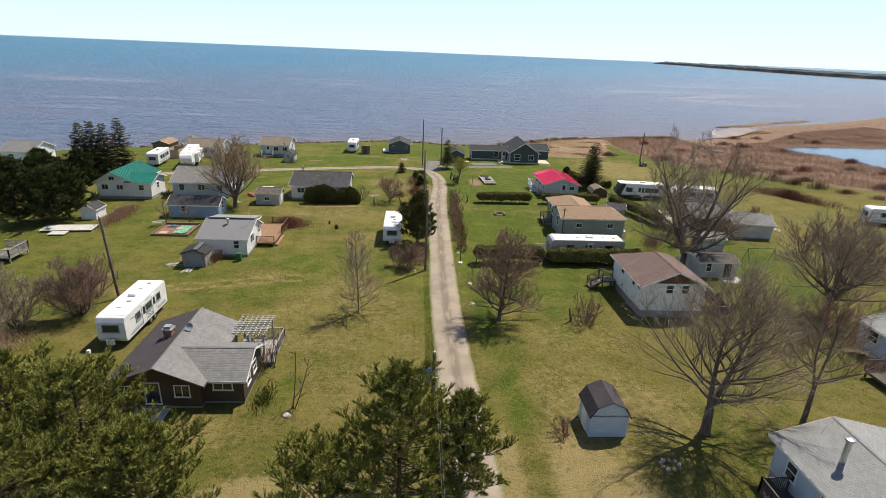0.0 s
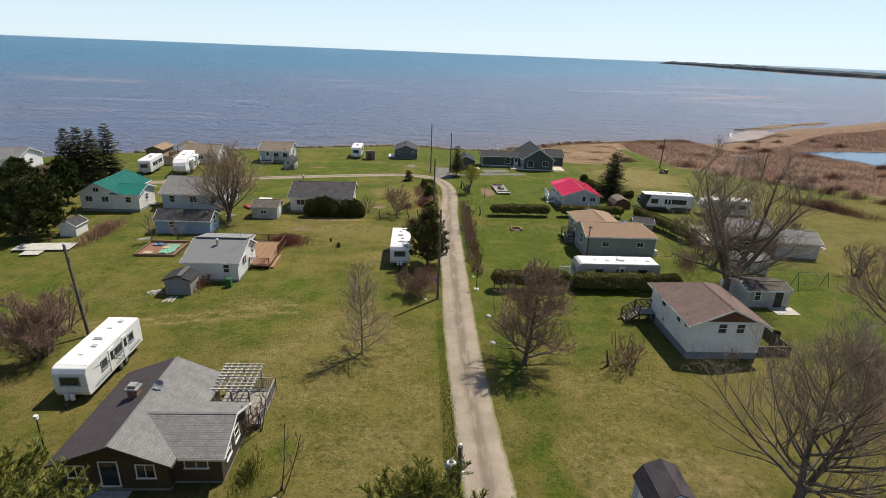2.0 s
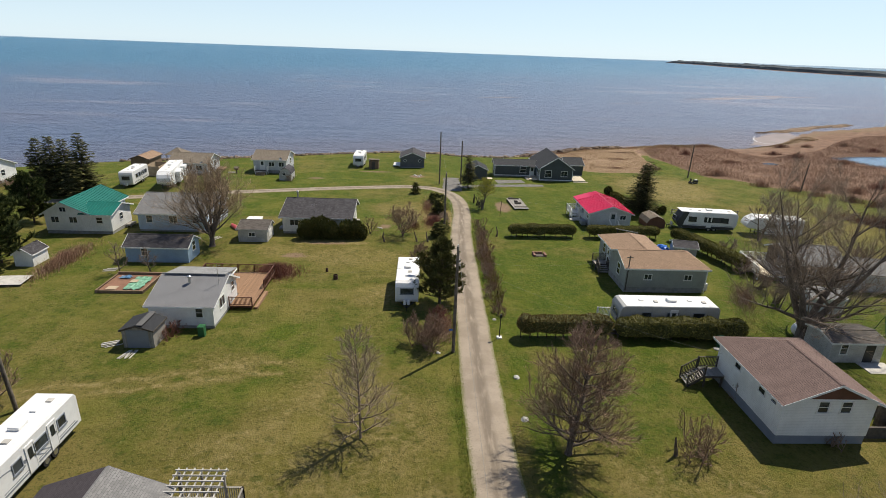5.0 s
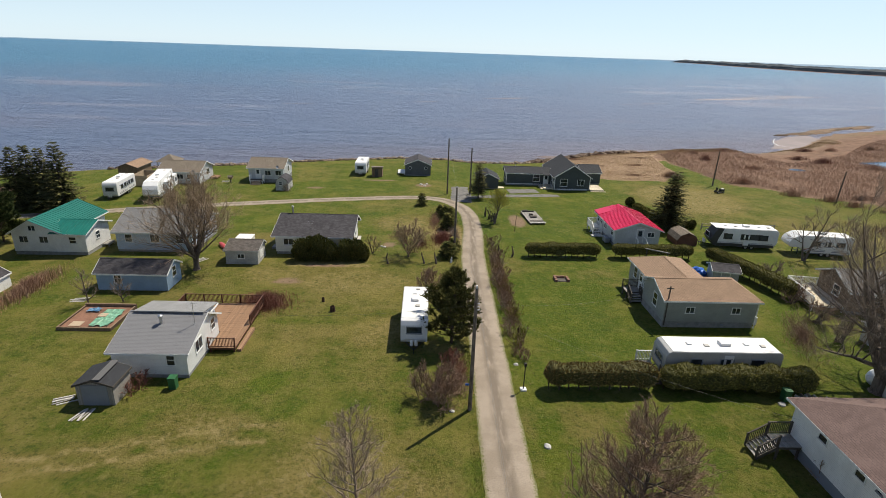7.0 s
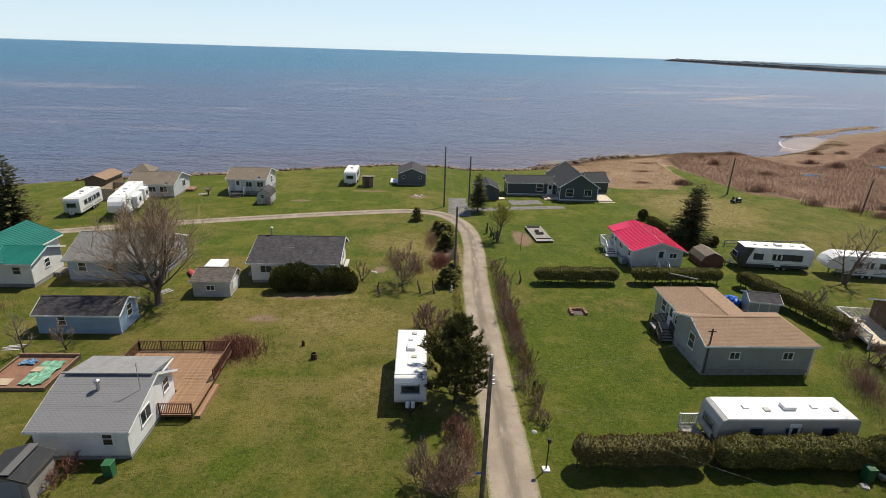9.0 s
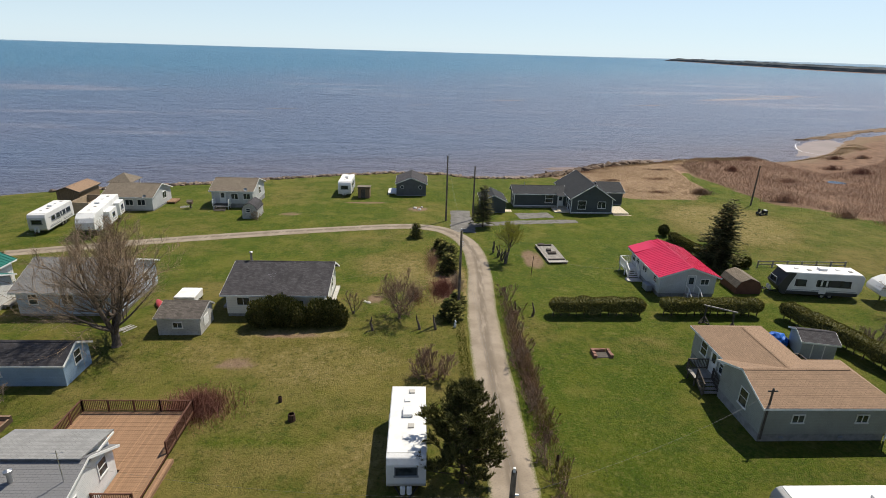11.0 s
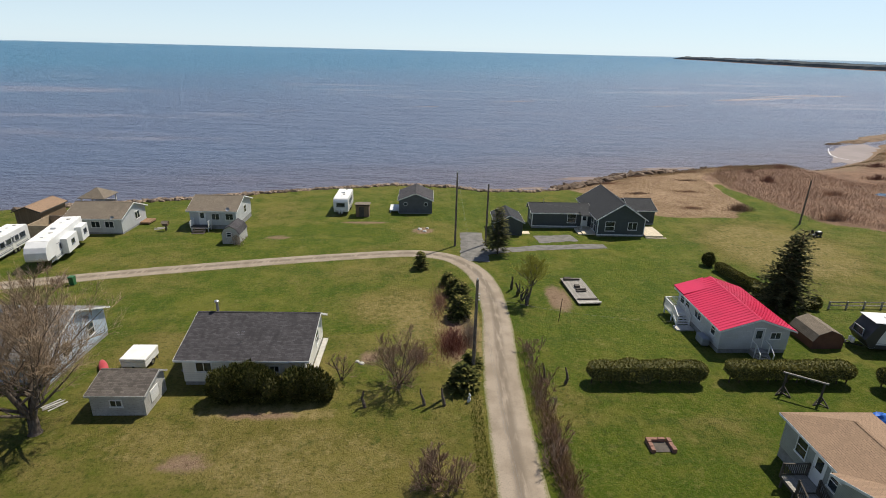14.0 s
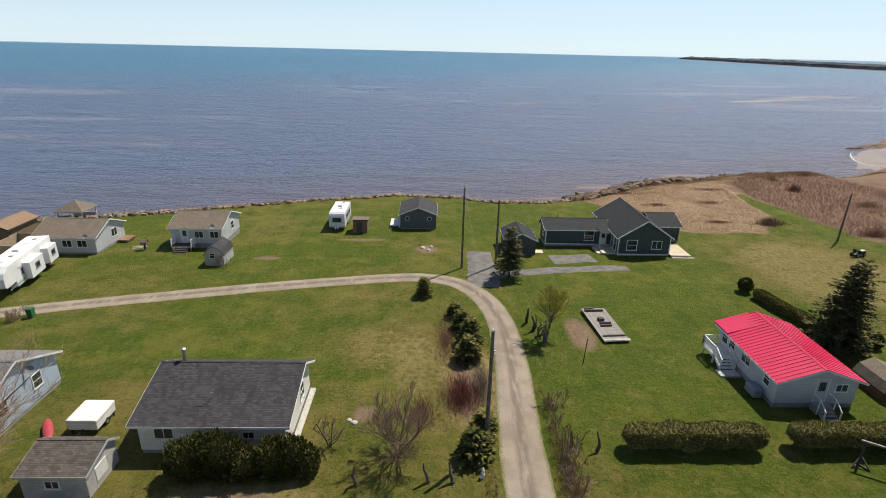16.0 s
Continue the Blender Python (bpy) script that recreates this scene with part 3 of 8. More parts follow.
def bank(name, cx, cy, lx, ly, turn, mat, high, label, category):
    """A low uneven bank just above the water."""
    g = Geo()
    ring = []
    ca, sa = math.cos(radians(turn)), math.sin(radians(turn))
    for k in range(64):
        an = 2 * math.pi * k / 64
        r = 1 + 0.5 * noise.noise((cx + 2.2 * math.cos(an), cy + 2.2 * math.sin(an), 1.0)) + 0.22 * noise.noise((cx + 7 * math.cos(an), cy + 7 * math.sin(an), 5.0))
        u, v = lx * r * math.cos(an), ly * r * math.sin(an)
        ring.append((cx + u * ca - v * sa, cy + u * sa + v * ca, SEA + 0.02))
    top = [(cx + (q[0] - cx) * 0.6, cy + (q[1] - cy) * 0.6, SEA + high) for q in ring]
    for k in range(64):
        g.poly([ring[k], ring[(k + 1) % 64], top[(k + 1) % 64], top[k]])
    g.poly(top)
    tagged(part(name, g, mat, None, "", True), label, category, kind="structure")


for cx, cy, lx, ly in ((36, 183.5, 7, 1.6), (21, 173.2, 4, 0.7), (62, 197.0, 8, 1.2)):
    bank("mud_flat", cx, cy, lx, ly, 10, MUDW, 0.1, "low reddish mud bank in shallow water", "mud bank")
bank("mud_flat", 136, 227, 22, 7, 45, WET_SAND, 0.06, "smooth wet mauve sand flat in a cove", "mud bank")
for cx, cy, lx, ly, t in ((168, 259.5, 26, 3.2, 35), (150, 249, 7, 1.5, 25), (196, 276, 16, 3.0, 30), (140, 243, 3.5, 0.8, 15)):
    bank("rock_ledge", cx, cy, lx, ly, t, LEDGE, 0.5, "low brown rock ledge beyond the cove", "rock")
for cx, cy, lx, ly, t in ((228, 432, 48, 3.2, 24), (205, 419, 26, 1.8, 20), (262, 462, 40, 2.6, 24), (300, 470, 30, 2.2, 20), (135, 368, 13, 1.7, 24), (120, 361, 9, 1.0, 20), (45, 372, 14, 1.5, 20), (54, 379, 9, 1.0, 18), (-3, 336, 8, 1.2, 20), (-66, 305, 9, 0.8, 18)):
    bank("sandbar", cx, cy, lx, ly, t, SAND_BAR, 0.08, "pale pink sandbar showing above shallow water", "sandbar")
g = Geo()
foam = [(136, 238), (131, 233), (127.5, 228), (124, 222), (122.5, 217), (124, 213.5), (127, 211)]
for k, (p0, p1) in enumerate(zip(foam, foam[1:])):
    w0, w1 = 0.06 + 0.10 * math.sin(math.pi * k / 6), 0.06 + 0.10 * math.sin(math.pi * (k + 1) / 6)
    g.poly([(p0[0] - w0, p0[1], SEA + 0.12), (p0[0] + w0, p0[1], SEA + 0.12), (p1[0] + w1, p1[1], SEA + 0.12), (p1[0] - w1, p1[1], SEA + 0.12)])
tagged(part("surf_line", g, FOAM), "thin white line of surf at the cove", "surf", kind="structure")

# ---- far shore ----
FARW = Mat("far_woods")
fn = FARW.noise(FARW.scaled(FARW.pos(), (0.02, 0.02, 0.08)), 1.0, 6, 0.7)
FARW.bump(fn, 3.0)
FARW = FARW.out(FARW.mix(FARW.ramp(fn, 0.4, 0.62), (0.045, 0.058, 0.07), (0.085, 0.095, 0.10)), 0.95, 0, 0.1)
head = [(1233, 2916), (1130, 2300), (1025, 1966), (960, 1650), (930, 1496), (925, 1380), (943, 1245), (994, 1150), (1150, 1000), (1500, 800), (2400, 500)]
g = Geo()
hs = []
for (xa, ya), (xb, yb) in zip(head, head[1:]):
    n = max(2, int(math.hypot(xb - xa, yb - ya) / 14))
    hs += [(xa + (xb - xa) * k / n, ya + (yb - ya) * k / n) for k in range(n)]
rows = []
for i, (x, y) in enumerate(hs):
    k = smooth(0, 8, i)
    far = math.hypot(x, y)
    S = far_sea(y)
    top = max(S + 1, 25 - 0.0113 * far - 4)
    h = k * (10.5 + 3.5 * noise.noise((x * 0.03, y * 0.03, 0)) + 2.0 * noise.noise((x * 0.2, y * 0.2, 4)))
    rows.append([(x - 6, y - 6, S - 0.5), (x, y, S + 1.2 * k), (x + 4, y + 4, S + 2 + h * 0.6), (x + 30, y + 20, S + 2 + h), (x + 220, y + 110, top + 3 * noise.noise((x * 0.02, 3, 0))), (x + 700, y + 350, max(S + 1, top - 7)), (x + 760, y + 380, S - 2)])
for r0, r1 in zip(rows, rows[1:]):
    for q in range(6):
        g.poly([r0[q], r1[q], r1[q + 1], r0[q + 1]])
hd = tagged(part("headland", g, FARW), "distant dark wooded headland across the bay", "headland", kind="structure")
RED_BANK = plain("red_bank", (0.28, 0.17, 0.14), 0.95, 0, 0.3, 0.02, 0.2, 0.1)
hd.data.materials.append(RED_BANK)
for i, f in enumerate(hd.data.polygons):
    f.material_index = 1 if i % 6 == 0 else 0
# aerial haze is put into the coast's base colour as a pale blue
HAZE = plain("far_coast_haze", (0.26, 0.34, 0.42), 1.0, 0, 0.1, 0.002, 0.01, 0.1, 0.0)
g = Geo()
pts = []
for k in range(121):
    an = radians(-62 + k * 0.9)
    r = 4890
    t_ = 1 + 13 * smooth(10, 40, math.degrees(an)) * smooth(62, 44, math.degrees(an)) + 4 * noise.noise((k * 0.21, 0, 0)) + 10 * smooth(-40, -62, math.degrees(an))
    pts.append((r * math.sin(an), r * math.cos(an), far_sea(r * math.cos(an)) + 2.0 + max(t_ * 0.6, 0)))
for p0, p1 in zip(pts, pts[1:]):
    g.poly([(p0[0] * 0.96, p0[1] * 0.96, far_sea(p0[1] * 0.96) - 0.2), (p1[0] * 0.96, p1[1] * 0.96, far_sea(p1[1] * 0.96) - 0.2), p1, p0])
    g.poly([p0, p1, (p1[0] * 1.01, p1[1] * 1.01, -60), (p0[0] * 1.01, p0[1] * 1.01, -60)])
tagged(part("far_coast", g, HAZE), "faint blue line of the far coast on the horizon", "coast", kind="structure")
# ---- road ----
def spline(pts, step):
    """Points along a smooth curve through pts."""
    P = [Vector((*q, 0)) for q in pts]
    P = [2 * P[0] - P[1]] + P + [2 * P[-1] - P[-2]]
    out = []
    for i in range(1, len(P) - 2):
        n = max(1, int((P[i + 1] - P[i]).length / step))
        for k in range(n):
            t = k / n
            out.append(0.5 * (2 * P[i] + (P[i + 1] - P[i - 1]) * t + (2 * P[i - 1] - 5 * P[i] + 4 * P[i + 1] - P[i + 2]) * t * t + (3 * P[i] - P[i - 1] - 3 * P[i + 1] + P[i + 2]) * t ** 3))
    return out + [P[-2]]


r = Mat("gravel_track")
p = r.pos()
ac = r.attr("across")[2]
side = r.math("ABSOLUTE", ac)
g1, g2, g3 = r.noise(p, 0.5, 5), r.noise(p, 9.0, 6, 0.7), r.noise(r.scaled(p, (2.0, 0.35, 1)), 1.2, 5)
rc = r.mix(r.ramp(g1, 0.35, 0.68), (0.33, 0.275, 0.215), (0.25, 0.205, 0.155))
crown = r.math("MULTIPLY", r.ramp(side, 0.42, 0.10), r.ramp(g3, 0.30, 0.55))
rc = r.mix(r.math("MULTIPLY", crown, 0.75), rc, (0.145, 0.118, 0.09))
rc = r.mix(r.math("MULTIPLY", r.ramp(g2, 0.48, 0.72), 0.55), rc, (0.17, 0.145, 0.12))
edge = r.math("ADD", side, r.math("MULTIPLY", r.math("SUBTRACT", g2, 0.5), 0.7))
rc = r.mix(r.ramp(edge, 0.80, 1.02), rc, (0.13, 0.135, 0.045))
r.bump(g2, 0.03, 0.9)
GRAVEL = r.out(rc, 0.95, 0, 0.2)


def strip(name, pts, width, mat, label, lift=0.035, jag=0.12):
    cs = spline(pts, 0.5)
    v, f, at = [], [], []
    N = 7
    for i, c in enumerate(cs):
        d = (cs[min(i + 1, len(cs) - 1)] - cs[max(i - 1, 0)]).normalized()
        s = Vector((d.y, -d.x, 0))
        for k in range(N):
            u = 2 * k / (N - 1) - 1
            wd = width(i / (len(cs) - 1)) / 2
            if abs(u) > 0.9:
                wd += jag * noise.noise((c.x * 1.1 + 9 * u, c.y * 1.1, 3.0)) + jag * noise.noise((c.x * 0.3 + 9 * u, c.y * 0.3, 8.0))
            q = c + s * u * wd
            v.append((q.x, q.y, ground_z(q.x, q.y) + lift * (1 - 0.75 * abs(u) ** 4)))
            at.append(u)
    for i in range(len(cs) - 1):
        for k in range(N - 1):
            f.append((i * N + k, i * N + k + 1, (i + 1) * N + k + 1, (i + 1) * N + k))
    me = bpy.data.meshes.new(name)
    me.from_pydata(v, [], f)
    t = me.attributes.new("across", "FLOAT", "POINT")
    t.data.foreach_set("value", at)
    me.materials.append(mat)
    for q in me.polygons:
        q.use_smooth = True
    return tagged(new(name, me), label, "road", kind="structure")


strip("road", [(4.6, -30), (4.5, 10), (4.2, 30), (3.85, 42), (3.75, 54), (4.0, 68), (4.25, 82), (4.5, 93), (5.0, 101), (5.5, 108), (5.4, 115), (4.3, 120.6), (1.6, 125), (-2.3, 126.8), (-7.5, 126.6), (-19.5, 124.2), (-31.4, 121.2), (-42.3, 118.2), (-55, 114.0), (-72, 108)], lambda k: 3.3 - 0.5 * smooth(0.5, 0.7, k), GRAVEL, "pale gravel lane with a darker stony crown between wheel tracks", 0.09, 0.09)
GR2 = plain("grey_gravel", (0.19, 0.18, 0.165), 0.95, 0, 0.4, 1.0, 12, 0.03)
strip("driveway", [(4.5, 124), (4.9, 130), (5.0, 136.5)], lambda k: 4.2 - 0.9 * k, GR2, "grey gravel turning spur at the lane end", 0.06, 0.3)
strip("driveway", [(5, 127), (9, 128.6), (16, 129.8), (24.2, 130.6)], lambda k: 2.0, GR2, "grey gravel drive across the lawn", 0.06, 0.3)
strip("driveway", [(14.6, 133.5), (18, 133.9), (20.6, 134.4)], lambda k: 3.2, GR2, "gravel patch beside the dark house", 0.06, 0.3)

# ---- building parts ----
def window(parent, side, at, u, z, w_, h_, frame_mat=None, bars=True):
    """A framed window on the wall plane of a side (S, N, E, W) at coordinate at."""
    fm = frame_mat or TRIM
    t = 0.07

    def place(bs):
        out = []
        for u0, u1, z0, z1, d0, d1 in bs:
            if side == "S":
                out.append((u0, u1, at - d1, at - d0, z0, z1))
            elif side == "N":
                out.append((u0, u1, at + d0, at + d1, z0, z1))
            elif side == "W":
                out.append((at - d1, at - d0, u0, u1, z0, z1))
            else:
                out.append((at + d0, at + d1, u0, u1, z0, z1))
        return out
    a, b, c, d = u - w_ / 2, u + w_ / 2, z, z + h_
    win = boxes("window", fm, parent, *place([(a - t, a, c - t, d + t, -0.02, 0.05), (b, b + t, c - t, d + t, -0.02, 0.05), (a, b, d, d + t, -0.02, 0.05), (a - 0.04 - t, b + 0.04 + t, c - t - 0.03, c, -0.02, 0.08)]))
    boxes("pane", GLASS, win, *place([(a, b, c, d, -0.02, 0.015)]))
    if bars:
        boxes("glazing_bar", fm, win, *place([(a, b, c + h_ / 2 - 0.025, c + h_ / 2 + 0.025, 0.015, 0.04)] if w_ < 1.1 * h_ else [(u - 0.025, u + 0.025, c, d, 0.015, 0.04)]))
    return win


def door(parent, side, at, u, z, mat=None, w_=0.9, h_=2.02, glazed=True):
    m = mat or TRIM
    s = {"S": (0, -1), "N": (0, 1), "W": (-1, 0), "E": (1, 0)}[side]

    def bx(u0, u1, z0, z1, d0, d1):
        if s[0] == 0:
            return (u0, u1, min(at + s[1] * d0, at + s[1] * d1), max(at + s[1] * d0, at + s[1] * d1), z0, z1)
        return (min(at + s[0] * d0, at + s[0] * d1), max(at + s[0] * d0, at + s[0] * d1), u0, u1, z0, z1)
    dr = boxes("door", m, parent, bx(u - w_ / 2, u + w_ / 2, z, z + h_, -0.02, 0.03))
    boxes("door_frame", TRIM, dr, bx(u - w_ / 2 - 0.08, u - w_ / 2, z, z + h_ + 0.08, -0.02, 0.05), bx(u + w_ / 2, u + w_ / 2 + 0.08, z, z + h_ + 0.08, -0.02, 0.05), bx(u - w_ / 2, u + w_ / 2, z + h_, z + h_ + 0.08, -0.02, 0.05))
    if glazed:
        boxes("pane", GLASS, dr, bx(u - w_ * 0.3, u + w_ * 0.3, z + h_ * 0.5, z + h_ * 0.9, 0.03, 0.045))
    boxes("door_handle", METAL, dr, bx(u + w_ * 0.36, u + w_ * 0.42, z + 0.95, z + 1.05, 0.03, 0.09))
    return dr


def gable(parent, x0, x1, y0, y1, h, rise, axis, wall, roof, base=0.0, ov=0.35, found=CONCRETE, trim=TRIM, hip0=0.0, hip1=0.0, ridge=None, rake=None, t=0.12, deep=0.5, roof_low=None):
    """A block with a pitched roof. axis: the ridge's direction. hip0/hip1: run of a hip at the low/high end. ridge: offset position of the ridge across."""
    b0, b1, a0, a1 = (y0, y1, x0, x1) if axis == "x" else (x0, x1, y0, y1)
    rk = ov if rake is None else rake
    r_ = (b0 + b1) / 2 if ridge is None else ridge
    mk = (lambda a, b, z: (a, b, z)) if axis == "x" else (lambda a, b, z: (b, a, z))
    if base > 0.05:
        boxes("foundation", found, parent, (x0 + 0.04, x1 - 0.04, y0 + 0.04, y1 - 0.04, -deep, base))
    z0 = base if base > 0.05 else -deep
    zt = base + h
    if hip0 and hip1:
        boxes("wall", wall, parent, (x0, x1, y0, y1, z0, zt))
    else:
        bm = bmesh.new()
        ends = []
        for a, hp in ((a0, hip0), (a1, hip1)):
            pr = [(b0, z0), (b1, z0), (b1, zt)] + ([] if hp else [(r_, zt + rise)]) + [(b0, zt)]
            ends.append([bm.verts.new(mk(a, b, z)) for b, z in pr])
        lo, hi = ends
        if len(lo) == len(hi):
            for i in range(len(lo)):
                j = (i + 1) % len(lo)
                bm.faces.new((lo[i], lo[j], hi[j], hi[i]))
        else:
            sl, sh = (lo, hi) if len(lo) == 4 else (hi, lo)
            for i, j, k, l in ((0, 1, 0, 1), (1, 2, 1, 2)):
                bm.faces.new((sl[i], sl[j], sh[l], sh[k]))
            bm.faces.new((sl[3], sl[0], sh[0], sh[4]))
            bm.faces.new((sl[2], sl[3], sh[4], sh[2]))
        bm.faces.new(lo), bm.faces.new(hi[::-1])
        part("wall", bm, wall, parent)
    up = 0.06
    s0, s1 = rise / (r_ - b0), rise / (b1 - r_)
    e0, e1 = (b0 - ov, zt - s0 * ov + up), (b1 + ov, zt - s1 * ov + up)
    zr = zt + rise + up
    A0, A1 = a0 - (ov if hip0 else rk), a1 + (ov if hip1 else rk)
    R0, R1 = A0 + (hip0 + ov if hip0 else 0), A1 - (hip1 + ov if hip1 else 0)
    quads = [[mk(A0, *e0), mk(A1, *e0), mk(R1, r_, zr), mk(R0, r_, zr)], [mk(A1, *e1), mk(A0, *e1), mk(R0, r_, zr), mk(R1, r_, zr)]]
    if hip0:
        quads.append([mk(A0, *e1), mk(A0, *e0), mk(R0, r_, zr)])
    if hip1:
        quads.append([mk(A1, *e0), mk(A1, *e1), mk(R1, r_, zr)])
    if roof_low:
        slab("roof", roof_low, parent, quads[:1], t)
        quads = quads[1:]
    ro = slab("roof", roof, parent, quads, t)
    d = 0.16

    def strip_board(p0, p1):
        g = Geo()
        g.beam(p0, p1, 0.05, d)
        part("fascia", g, trim, parent)
    for e in (e0, e1):
        strip_board(mk(A0, e[0], e[1] - 0.10), mk(A1, e[0], e[1] - 0.10))
    for A, hp in ((A0, hip0), (A1, hip1)):
        if not hp:
            strip_board(mk(A, e0[0], e0[1] - 0.09), mk(A, r_, zr - 0.09))
            strip_board(mk(A, e1[0], e1[1] - 0.09), mk(A, r_, zr - 0.09))
        else:
            strip_board(mk(A, e0[0], e0[1] - 0.10), mk(A, e1[0], e1[1] - 0.10))
    c_ = zr + 0.035
    slab("ridge_cap", roof, ro, [[mk(R0, r_ - 0.14, c_ - 0.14 * s0), mk(R1, r_ - 0.14, c_ - 0.14 * s0), mk(R1, r_, c_), mk(R0, r_, c_)], [mk(R1, r_ + 0.14, c_ - 0.14 * s1), mk(R0, r_ + 0.14, c_ - 0.14 * s1), mk(R0, r_, c_), mk(R1, r_, c_)]], 0.02)
    return ro


def deck(parent, x0, x1, y0, y1, z, mat, rail=(), rail_mat=None, rail_h=0.95, gap=0.13, board="x", skirt=True):
    """Deck boards on a frame with posts; rail: sides (S, N, E, W) or explicit (xa, ya, xb, yb)."""
    rm = rail_mat or mat
    top = planks(parent, mat, x0, x1, y0, y1, z, board)
    bs = [(x0 + 0.02, x1 - 0.02, y0 + 0.02, y0 + 0.07, z - 0.22, z - 0.035), (x0 + 0.02, x1 - 0.02, y1 - 0.07, y1 - 0.02, z - 0.22, z - 0.035), (x0 + 0.02, x0 + 0.07, y0 + 0.08, y1 - 0.08, z - 0.22, z - 0.035), (x1 - 0.07, x1 - 0.02, y0 + 0.08, y1 - 0.08, z - 0.22, z - 0.035)]
    boxes("deck_frame", rm, parent, *bs)
    for x in (x0 + 0.12, x1 - 0.12):
        for y in (y0 + 0.12, y1 - 0.12):
            boxes("deck_post", rm, parent, (x - 0.06, x + 0.06, y - 0.06, y + 0.06, -0.4, z - 0.2))
    seg = {"S": (x0, y0, x1, y0), "N": (x0, y1, x1, y1), "E": (x1, y0, x1, y1), "W": (x0, y0, x0, y1)}
    for s in rail:
        railing(parent, *(seg[s] if isinstance(s, str) else s), z, rm, rail_h, gap)
    return top


def planks(parent, mat, x0, x1, y0, y1, z, board="x", w=0.135, name="board"):
    """Deck boards, each a part; alike boards share one mesh."""
    a0, a1 = (y0, y1) if board == "x" else (x0, x1)
    n = max(1, round((a1 - a0) / (w + 0.008)))
    st = (a1 - a0) / n
    g = Geo()
    if board == "x":
        g.box(0, x1 - x0, 0.004, st - 0.004, -0.035, 0)
    else:
        g.box(0.004, st - 0.004, 0, y1 - y0, -0.035, 0)
    me = g.mesh(name)
    me.materials.append(mat)
    for k in range(n):
        ob = new(name, me)
        ob.parent = parent
        ob.location = (x0, a0 + k * st, z + 0.004 * (k % 3)) if board == "x" else (a0 + k * st, y0, z + 0.004 * (k % 3))
    return None


def board_geo(x0, x1, y0, y1, z, board="x", w=0.135, t=0.035):
    g = Geo()
    if board == "x":
        n = max(1, round((y1 - y0) / (w + 0.008)))
        for k in range(n):
            a = y0 + (y1 - y0) * k / n
            g.box(x0, x1, a + 0.004, a + (y1 - y0) / n - 0.004, z - t, z + 0.003 * (k % 3))
    else:
        n = max(1, round((x1 - x0) / (w + 0.008)))
        for k in range(n):
            a = x0 + (x1 - x0) * k / n
            g.box(a + 0.004, a + (x1 - x0) / n - 0.004, y0, y1, z - t, z + 0.003 * (k % 3))
    return g


def railing(parent, xa, ya, xb, yb, z, mat, h=0.95, gap=0.13, zb=None):
    """Posts, rails and balusters between two points (zb: height at the far end)."""
    zb = z if zb is None else zb
    A, B = Vector((xa, ya, z)), Vector((xb, yb, zb))
    L = (B - A).length
    rl = Geo()
    up = Vector((0, 0, 1))
    rl.beam(A + up * h, B + up * h, 0.10, 0.05)
    ra = part("railing", rl, mat, parent)
    rl = Geo()
    rl.beam(A + up * 0.1, B + up * 0.1, 0.05, 0.06)
    part("bottom_rail", rl, mat, ra)
    n = max(1, round(L / 1.6))
    for k in range(n + 1):
        q = A.lerp(B, k / n)
        boxes("post", mat, ra, (q.x - 0.05, q.x + 0.05, q.y - 0.05, q.y + 0.05, q.z - 0.1, q.z + h + 0.05))
    n = max(1, round(L / gap))
    g = Geo()
    g.box(-0.02, 0.02, -0.02, 0.02, 0.1, h - 0.02)
    me = g.mesh("baluster")
    me.materials.append(mat)
    for k in range(1, n):
        ob = new("baluster", me)
        ob.parent = ra
        ob.location = A.lerp(B, k / n)
    return ra


def stairs(parent, x, y, z, run, width, direction, mat, rails=True, rail_mat=None):
    """Steps that go down from height z at (x, y) in a direction (S, W, E, N); returns nothing."""
    n = max(1, round(z / 0.18))
    dx, dy = {"S": (0, -1), "N": (0, 1), "W": (-1, 0), "E": (1, 0)}[direction]
    st = run / n
    for k in range(n):
        zz = z - (k + 1) * z / (n + 1)
        cx, cy = x + dx * (k + 0.5) * st, y + dy * (k + 0.5) * st
        hx, hy = (st / 2 + 0.01, width / 2) if dx else (width / 2, st / 2 + 0.01)
        boxes("step", mat, parent, (cx - hx, cx + hx, cy - hy, cy + hy, zz - 0.045, zz))
    for s in (-1, 1):
        ox, oy = (0, s * width / 2) if dx else (s * width / 2, 0)
        g = Geo()
        g.beam((x + ox, y + oy, z - 0.15), (x + ox + dx * run, y + oy + dy * run, -0.05), 0.05, 0.24)
        part("stringer", g, rail_mat or mat, parent)
        if rails:
            railing(parent, x + ox, y + oy, x + ox + dx * run, y + oy + dy * run, z, rail_mat or mat, 0.9, 0.16, 0.12)


def pipe(parent, name, x, y, z0, z1, r=0.09, mat=None, cap=True):
    g = Geo()
    g.tube((x, y, z0), (x, y, z1), r, r, 10)
    p_ = part(name, g, mat or METAL, parent, "", True)
    g = Geo()
    g.tube((x, y, z0), (x, y, z0 + 0.12), r * 2.4, r * 1.1, 10)
    part("flashing", g, METAL, p_)
    if cap:
        g = Geo()
        g.tube((x, y, z1 - 0.06), (x, y, z1 + 0.06), r * 1.7, r * 1.7, 10)
        g.tube((x, y, z1 + 0.06), (x, y, z1 + 0.16), r * 1.7, 0.01, 10)
        part("cap", g, mat or METAL, p_)
    return p_


